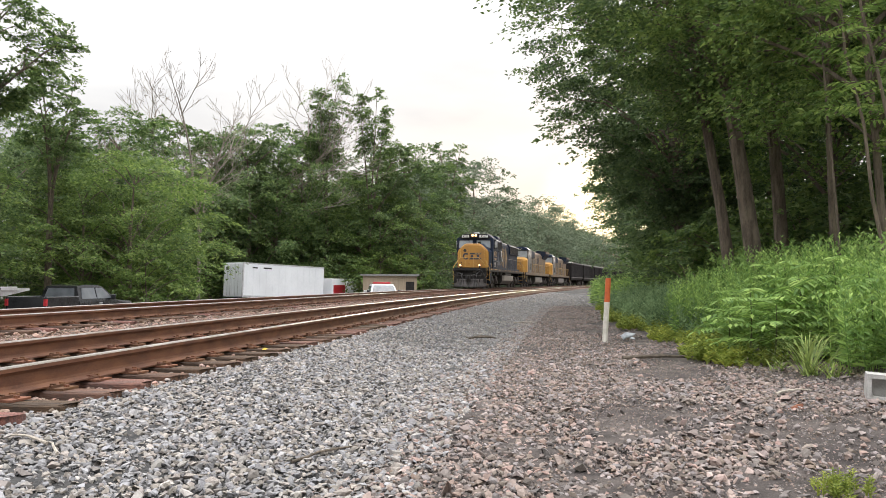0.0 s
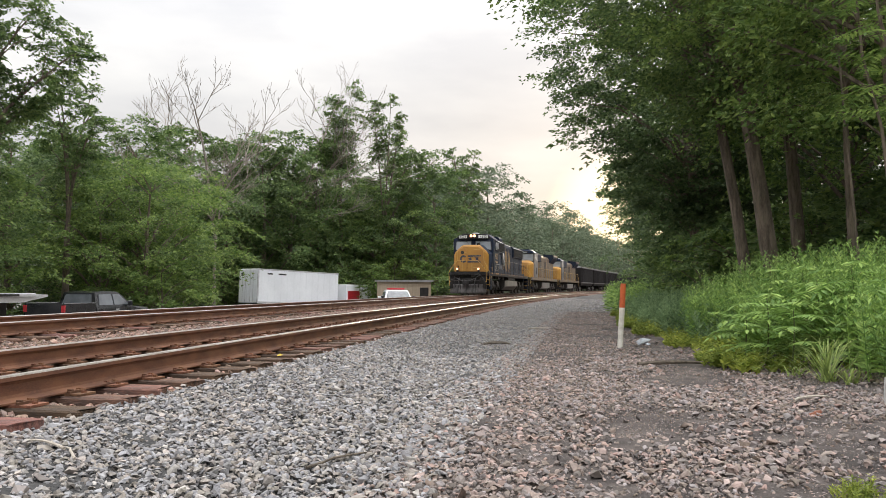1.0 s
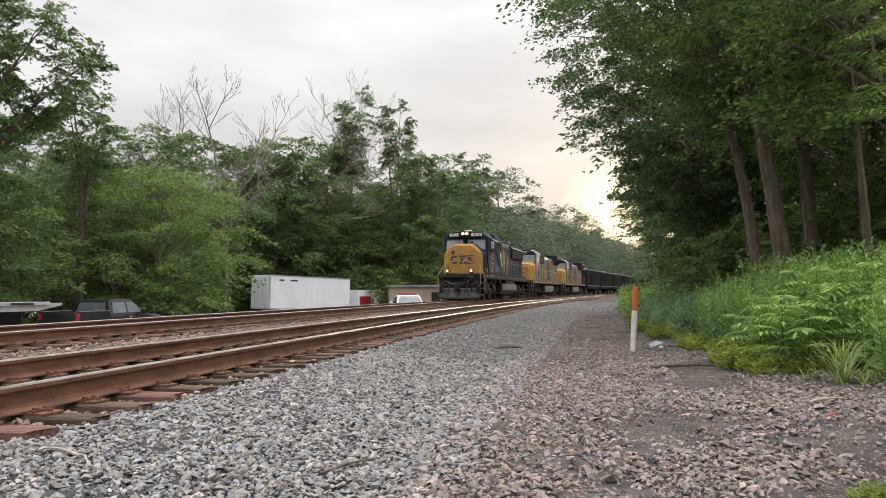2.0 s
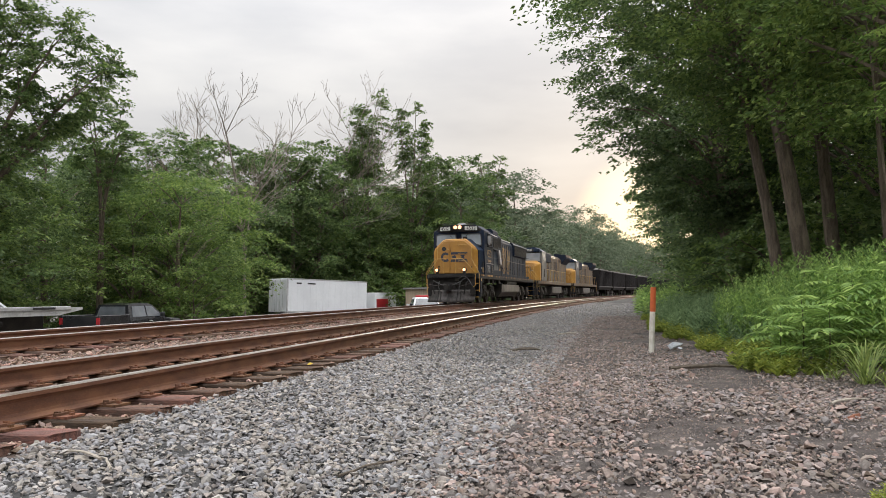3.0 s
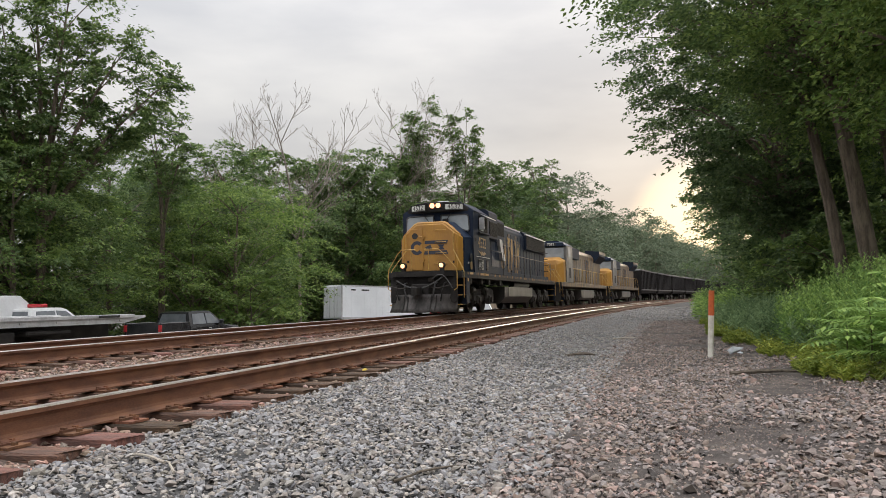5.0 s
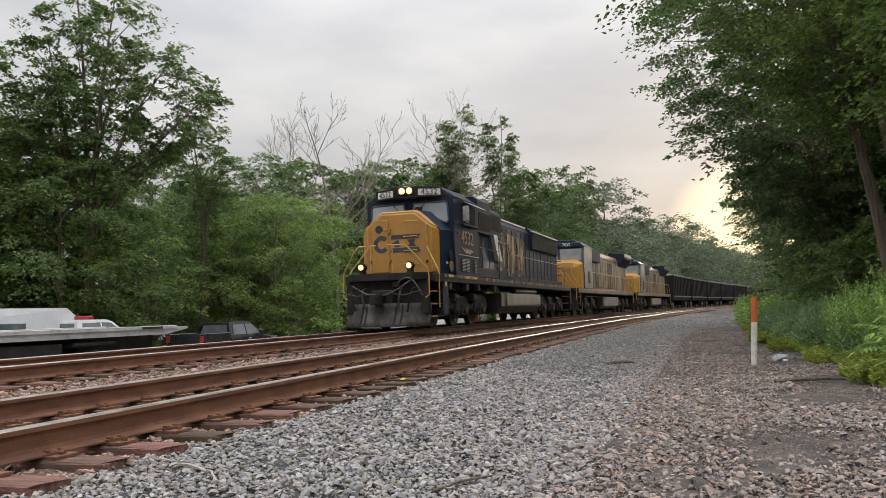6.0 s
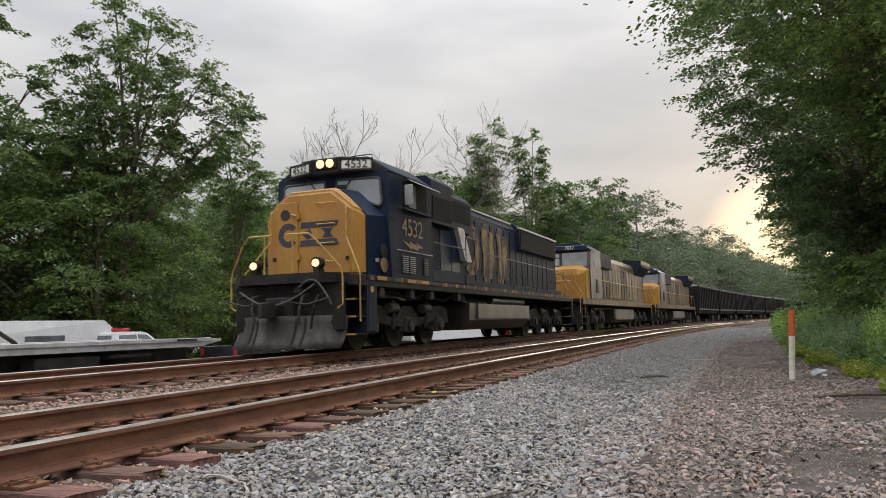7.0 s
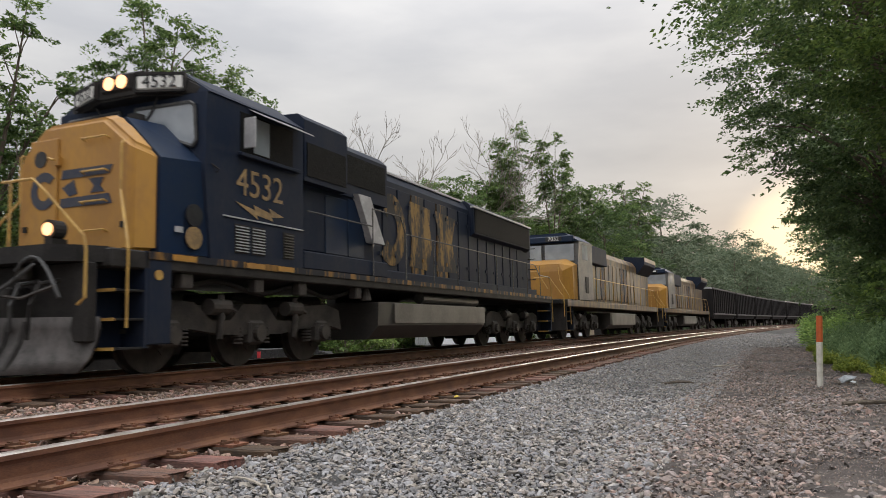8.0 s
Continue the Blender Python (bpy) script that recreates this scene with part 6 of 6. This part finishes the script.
# tall single trees that break the skyline
for form, az, d, h, turn in (("dense", -41.0, 39, 12.0, 0), ("dense", -37.2, 40, 12.2, 90), ("dense", -44.5, 39, 12.4, 50), ("dense", -32.0, 40, 11.5, 10), ("lush", -35.0, 39.5, 9.2, 40), ("lush", -39.5, 38.5, 9.8, 200),
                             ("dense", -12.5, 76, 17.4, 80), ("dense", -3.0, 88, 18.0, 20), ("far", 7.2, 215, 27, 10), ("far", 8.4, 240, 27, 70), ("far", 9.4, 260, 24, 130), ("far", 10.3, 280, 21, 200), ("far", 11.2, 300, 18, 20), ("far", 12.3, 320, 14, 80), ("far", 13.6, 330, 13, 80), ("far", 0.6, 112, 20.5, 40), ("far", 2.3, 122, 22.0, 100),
                             ("dense", -14.5, 74, 16.5, 210), ("dense", -19.5, 54, 13.6, 310), ("lush", -22.5, 46, 9.5, 120), ("lush", -22.0, 52, 10.5, 0),
                             ("open", -27.6, 45, 13.5, 260), ("open", -45.6, 36, 16.5, 200), ("open", 0.2, 100, 20.5, 200), ("dense", -20.6, 75, 17.5, 40), ("dense", -17.2, 76, 16.5, 130), ("dense", -23.4, 60, 14.5, 230), ("dark", -15.6, 80, 17.5, 60), ("dense", -10.6, 80, 16.5, 300)):
    plant_az(form, az, d, h, turn)
GREAT = [
    # az, d, turn, fork, trunk radius, clumps to a leader, clump size, seed, material, tips of the leaders
    (-35.3, 37.0, 35, 6.5, 0.22, 7, 1.15, 611, "leaf", ((-0.6, 0.3, 17.8), (1.0, -0.5, 16.6), (-1.7, 0.6, 15.0), (3.4, -0.4, 14.2), (5.4, -0.3, 13.0), (4.2, 0.9, 11.0), (1.8, 0.8, 15.0), (-2.2, -0.6, 12.2))),
    (-8.8, 78.0, 9, 9.0, 0.2, 8, 1.35, 612, "leaf", ((-0.9, 0.4, 21.6), (0.9, -0.4, 22.6), (0.2, 0.8, 19.6), (-1.4, -0.8, 17.6))),
    (-5.6, 79.0, 6, 9.0, 0.18, 7, 1.15, 613, "leaf", ((-1.2, 0.2, 20.8), (0.6, -0.5, 21.8), (1.5, 0.6, 19.4), (3.4, 0.0, 16.2), (5.0, 0.4, 14.6))),
]
for az, d, turn, fork, tr, per, size, seed, m, tips in GREAT:
    t = locust("locust_tree", "tall open locust tree rising above the wood", tips, fork, tr, per, 8, 62 if d < 50 else 44, 0.17 if d < 50 else 0.22, M[m], seed, size)
    x, y = spot(az, d)
    t.matrix_basis = pose(x, y, floor_at(x, y) - 0.15, 0, 0, turn)
for k in range(11):
    plant_az(rng_wood.choice(("dense", "dark", "dense", "lush")), -17.2 + k * 1.55, 78 + rng_wood.uniform(0, 6), rng_wood.uniform(10.5, 14.0))
    plant_az("bush", -17.0 + k * 1.55, 74.5, rng_wood.uniform(3.5, 5.0))
for i, (az, d, h, turn) in enumerate(((-17.9, 64, 21.5, 40), (-13.2, 78, 25.0, 120), (-19.9, 70, 20.5, 200), (-25.0, 58, 14.5, 300))):
    t = bare_tree("dead_tree", "bare bleached dead tree above the wood", h, 0.16, 91 + i)
    x, y = spot(az, d)
    t.matrix_basis = pose(x, y, floor_at(x, y), 0, 0, turn)

# trees on the near bank, each its own
BANK = [
    # az, d, height, crown radius, crown base, trunk radius, lean x, lean y, boughs, leaf, material, seed, foot
    (22.9, 17.0, 15.0, 4.2, 5.0, 0.175, -2.3, 0.3, 84, 0.125, "leaf", 201, 0.1),
    (21.2, 17.8, 14.0, 3.2, 4.8, 0.13, -2.0, 0.6, 70, 0.125, "leaf", 202, 0.3),
    (24.4, 19.2, 14.5, 4.4, 4.4, 0.16, -0.7, 0.0, 70, 0.125, "leaf_lush", 203, 0.1),
    (27.4, 20.0, 13.0, 4.0, 3.2, 0.11, 0.2, 0.0, 66, 0.125, "leaf_lush", 204, 0.2),
    (18.2, 28.0, 15.5, 4.6, 3.4, 0.26, -1.6, 0.0, 105, 0.16, "leaf_dark", 205, 0.5),
    (17.7, 29.0, 13.0, 3.3, 2.0, 0.15, -1.0, 0.0, 64, 0.16, "leaf_dark", 209, 0.5),
    (18.3, 40.0, 14.5, 4.6, 0.6, 0.25, -0.4, 0.0, 64, 0.20, "leaf_dark", 206, 0.4),
    (16.4, 58.0, 15.0, 4.6, 0.6, 0.25, 0.0, 0.0, 56, 0.26, "leaf_dark", 207, 0.4),
    (30.5, 13.5, 10.5, 3.4, 3.3, 0.07, -0.9, -0.5, 76, 0.115, "leaf_lush", 208, 0.1),
    (27.6, 14.5, 12.0, 3.0, 4.6, 0.06, -0.6, -0.6, 64, 0.115, "leaf_lush", 211, 0.1),
    # Stands beyond the right edge of view, added for its shading.
    (36.5, 19.0, 14.0, 4.6, 1.4, 0.2, 0.0, 0.0, 50, 0.22, "leaf_dark", 210, 0.3),
]
for az, d, h, r, base, tr, lx, ly, bo, lf, m, seed, foot in BANK:
    t = tree("bank_tree", "tall shady tree with a leaning grey-brown trunk on the bank", h, r, base, tr, bo, 6, 62 if d < 25 else 84, lf * 0.84, M[m], seed, (lx, ly), group="bank trees", bough=0.33, thick=0.5, lobes=0.16, foot=foot, deep=0.25, crest=0.05, fine=d < 25, face=0.95)
    x, y = spot(az, d)
    t.matrix_basis = pose(x, y, floor_at(x, y) - 0.1)
# The tree at 40 degrees stands outside the view, added for shading.
for az, d, h in ((19.5, 33, 11), (23.5, 30, 10), (27.5, 29, 11), (32.5, 29, 11), (40, 24, 12), (21, 42, 13), (26, 41, 14), (31, 42, 14), (17.5, 52, 14), (15.6, 74, 14), (16.5, 88, 15)):
    plant_az("dark", az, d, h)
# Unseen trees added beside and behind the camera.
for az in (62, 85, 110, 140, 175, -150, -120, -95, -75, -58):
    plant_az("far", az, 30 if az > 0 else 38, 14)
for az, d, h in ((18.5, 24, 2.6), (20.6, 23, 3.0), (23.2, 24, 3.2), (25.6, 23, 3.4), (28.2, 22, 3.4), (30.6, 19, 3.2), (33.5, 18, 3.4), (15.2, 36, 2.4), (14.4, 46, 2.4)):
    plant_az("bush", az, d, h)


# weeds on the bank
def stalks(name, label, spots, heights, leaves, leaf, width, material, seed, droop=0.3, plume=0.0):
    """Upright weeds: a thin stalk each, leaves all round it."""
    rng = np.random.default_rng(seed)
    xy = np.array(spots)
    n = len(xy)
    z0 = np.array([floor_at(*p) for p in spots])
    H = np.asarray(heights)
    tip = rng.normal(0, 0.13, (n, 2)) * H[:, None]
    k = np.repeat(np.arange(n), leaves)
    f = np.tile(np.linspace(0.12, 1.0, leaves), n) + rng.normal(0, 0.02, n * leaves)
    P = np.concatenate([xy[k] + tip[k] * (f ** 1.5)[:, None], (z0[k] + H[k] * f)[:, None]], 1)
    a = np.tile(np.arange(leaves) * 2.4, n) + k
    D = np.stack([np.cos(a), np.sin(a), 0.55 - droop * 2 * (1 - f) + plume * f], -1)
    N = np.stack([-np.cos(a) * 0.4, -np.sin(a) * 0.4, np.ones_like(a)], -1) + rng.normal(0, 0.5, (n * leaves, 3))
    L = leaf * rng.uniform(0.7, 1.3, n * leaves) * (1.15 - 0.55 * f)
    V = leaf_quads(P, D, N, L, L * width)
    s = rng.normal(0, 1, (n, 3)) * np.array([1, 1, 0])
    s = unit(s) * 0.006
    b, e = np.column_stack([xy, z0]), np.column_stack([xy + tip, z0 + H])
    ST = np.stack([b - s, b + s, e + s * 0.3, e - s * 0.3], 1)
    ob = quads_object(name, np.concatenate([V, ST]), material, None, label, "stuff")
    return tagged(ob, category="weeds")


def weed_spots(n, seed, s_range, edge, depth):
    """Points on the bank right of the path; edge gives the path's border at s."""
    rng = np.random.default_rng(seed)
    s = rng.uniform(*s_range, n)
    o = edge(s) + np.abs(rng.normal(0, 1, n)) * depth
    x, y, _ = on_line(s, o)
    return list(zip(x, y)), s, o


border = lambda s: np.interp(s, [2, 5, 8, 10, 12, 15, 20, 40, 90], [8.6, 7.6, 6.9, 6.4, 6.2, 5.9, 5.6, 5.4, 5.6]) + 0.15 * np.sin(s * 2.3)
rngw = np.random.default_rng(5)
sp, s, o = weed_spots(1500, 301, (6, 15), lambda s: border(s) + 0.35, 1.7)
stalks("tall_weeds", "tall leafy green goldenrod on the bank", sp, rngw.uniform(0.75, 1.25, 1500) * np.clip((o - border(s)) * 0.5 + 0.55, 0, 1.15), 34, 0.105, 0.34, M["weed"], 302, droop=0.2, plume=0.5)
sp, s, o = weed_spots(1300, 303, (12, 32), lambda s: border(s) + 0.3, 1.6)
stalks("blue_green_weeds", "blue-green mugwort along the path", sp, rngw.uniform(0.5, 0.95, 1300) * np.clip((o - border(s)) * 0.5 + 0.4, 0, 1.0), 24, 0.125, 0.34, M["weed_blue"], 304, droop=0.1, plume=0.7)
sp, s, o = weed_spots(900, 305, (28, 75), lambda s: border(s), 1.8)
stalks("far_weeds", "bright green weeds farther along the path", sp, rngw.uniform(0.6, 1.3, 900), 16, 0.24, 0.32, M["weed"], 306)
sp, s, o = weed_spots(950, 307, (8.6, 26), lambda s: border(s) - 0.35 + 0.3 * np.sin(s * 1.9) + 0.45 * (s > 11.2), 0.4)
stalks("ground_cover", "low yellow-green creeping plants at the path's edge", sp, rngw.uniform(0.06, 0.26, 950), 14, 0.09, 0.5, M["weed_yellow"], 308, droop=-0.1)
sp, s, o = weed_spots(900, 309, (5, 16), lambda s: border(s) + 1.8, 2.2)
stalks("back_weeds", "tall bright weeds before the trees", sp, rngw.uniform(1.0, 1.55, 900), 34, 0.12, 0.34, M["weed"], 310, droop=0.2, plume=0.5)


def pinnate(P, D, length, pairs, rng, leaflet, width=0.30):
    """Leaflets in pairs along a drooping rib that starts at P and heads along D."""
    D = unit(np.asarray(D, float))
    S = unit(np.cross(D, [0, 0, 1.0]))
    out, rib, prev = [], [], np.asarray(P, float)
    for i in range(pairs + 1):
        f = i / pairs
        q = np.asarray(P) + D * length * f + np.array([0, 0, -0.35 * length * f * f])
        rib.append(q)
        if i:
            fwd = unit(q - prev)
            sz = leaflet * (1.0 - 0.45 * abs(f - 0.45)) * rng.uniform(0.9, 1.1)
            for sgn in ((-1, 1) if i < pairs else (0,)):
                d = unit(S * sgn + fwd * (0.45 if sgn else 1.0) + np.array([0, 0, -0.22]))
                out.append((q, d, np.array([0, 0, 1.0]) + rng.normal(0, 0.12, 3), sz, sz * width))
        prev = q
    return out, rib


def sumac(x, y, height, fronds, length, seed, name="sumac_sapling", label="young sumac with arching feathery green leaves", group="sumac saplings", lean=(0, 0), top_only=0.3, pairs=9, leaflet=0.17, stem_r=0.012, green="weed"):
    rng = np.random.default_rng(seed)
    t = thing(name, label, "shrub", group)
    t.matrix_basis = pose(x, y, floor_at(x, y) - 0.03)
    stem = lambda z: np.array([lean[0] * z / height + 0.04 * math.sin(z * 3), lean[1] * z / height, z])
    bm = tube(B(), [stem(z) for z in np.linspace(0, height, 7)], stem_r, 6, stem_r * 0.4)
    leaves = []
    for i in range(fronds):
        z = height * (top_only + (1 - top_only) * (i + 0.5) / fronds)
        a = i * 2.4 + rng.uniform(-0.3, 0.3)
        got, rib = pinnate(stem(z), (math.cos(a), math.sin(a), rng.uniform(0.1, 0.7)), length * rng.uniform(0.75, 1.15), pairs, rng, leaflet)
        leaves += got
    part("stem", bm, M["bark" if height > 3 else "stem"], t)
    P, D, N, L, W = (np.array(v) for v in zip(*leaves))
    quads_object("fronds", leaf_quads(P, D, N, L, W, 0.1), M[green], t)
    return t


for i, (az, d, h, fr, ln) in enumerate(((22.0, 9.4, 0.85, 16, 0.62), (23.6, 9.0, 0.70, 13, 0.60), (20.6, 10.2, 0.62, 12, 0.55), (25.2, 9.8, 1.0, 16, 0.62), (27.4, 9.6, 1.15, 16, 0.6), (29.4, 9.0, 1.0, 14, 0.6), (24.4, 10.6, 1.1, 16, 0.6))):
    sumac(*spot(az, d), h, fr, ln, 401 + i)
sumac(*spot(31.2, 11.0), 5.6, 34, 0.72, 421, "ailanthus_tree", "slender young tree with long feathery green leaves", "ailanthus trees", (-0.9, 0.0), 0.5, 10, 0.16, 0.028, "leaf_lush")
sumac(*spot(28.2, 12.5), 6.4, 26, 0.72, 422, "ailanthus_tree", "slender young tree with long feathery green leaves", "ailanthus trees", (-0.5, 0.0), 0.5, 10, 0.16, 0.022, "leaf_lush")
sumac(*spot(33.0, 9.5), 4.6, 26, 0.66, 423, "ailanthus_tree", "slender young tree with long feathery green leaves", "ailanthus trees", (-0.7, 0.2), 0.55, 10, 0.15, 0.03, "leaf_lush")


def grass_clump(x, y, n, length, seed, label="clump of arching pale green grass blades"):
    rng = np.random.default_rng(seed)
    t = thing("grass_clump", label, "grass", "grass clumps")
    t.matrix_basis = pose(x, y, floor_at(x, y))
    V = []
    for i in range(n):
        a, up, ln = rng.uniform(0, 6.28), rng.uniform(0.7, 2.2), length * rng.uniform(0.6, 1.1)
        d = unit(np.array([math.cos(a), math.sin(a), up]))
        s = np.array([-math.sin(a), math.cos(a), 0]) * 0.0075
        p = np.array([rng.normal(0, 0.04), rng.normal(0, 0.04), 0])
        pts = [p + d * ln * f + np.array([0, 0, -0.55 * ln * f * f * f]) for f in np.linspace(0, 1, 5)]
        for k in range(4):
            w0, w1 = 1 - (k / 4) ** 2, 1 - ((k + 1) / 4) ** 2
            V.append([pts[k] - s * w0, pts[k] + s * w0, pts[k + 1] + s * w1, pts[k + 1] - s * w1])
    quads_object("tuft", np.array(V), M["grass"], t)
    return t


grass_clump(*spot(25.9, 8.2), 60, 0.95, 501)
grass_clump(*spot(27.3, 8.0), 26, 0.40, 502)
grass_clump(*spot(24.0, 8.6), 20, 0.30, 503)
rngf = np.random.default_rng(8)
near = [tuple(np.array(spot(27.9, 3.85)) + rngf.normal(0, 0.055, 2)) for _ in range(30)]
stalks("small_weeds", "small sprawling green weed on the gravel", near, rngf.uniform(0.04, 0.12, 30), 16, 0.035, 0.34, M["weed_yellow"], 505, droop=-0.1)

# ---- what moves ----
LEAD_S, SPEED, GAIN = 58.36, 6.137, 0.0869


def travelled(t):
    return SPEED * t + GAIN * t * t / 2


def on_track_2(s):
    x, y, _ = on_line(s, off_2(s))
    return Vector((x, y, RAIL_Z + TRACK_2_RISE + float(grade(s))))


def rides(t, back, a, b):
    """The pose of a vehicle whose two bogies keep to the far track."""
    s = LEAD_S - travelled(t) + back
    A, C = on_track_2(s + a), on_track_2(s + b)
    d = (C - A).normalized()
    r = d.cross(Vector((0, 0, 1))).normalized()
    m = Matrix((r, d, r.cross(d))).transposed().to_4x4()
    m.translation = A - d * a
    return m


def motions():
    for ob, back, a, b in train:
        walk(ob, [(t / 2, rides(t / 2, back, a, b)) for t in range(17)])
    for w, y, r in wheelsets:
        walk(w, [(t / 10, pose(0, y, r, math.degrees(travelled(t / 10) / r))) for t in range(81)])


motions()
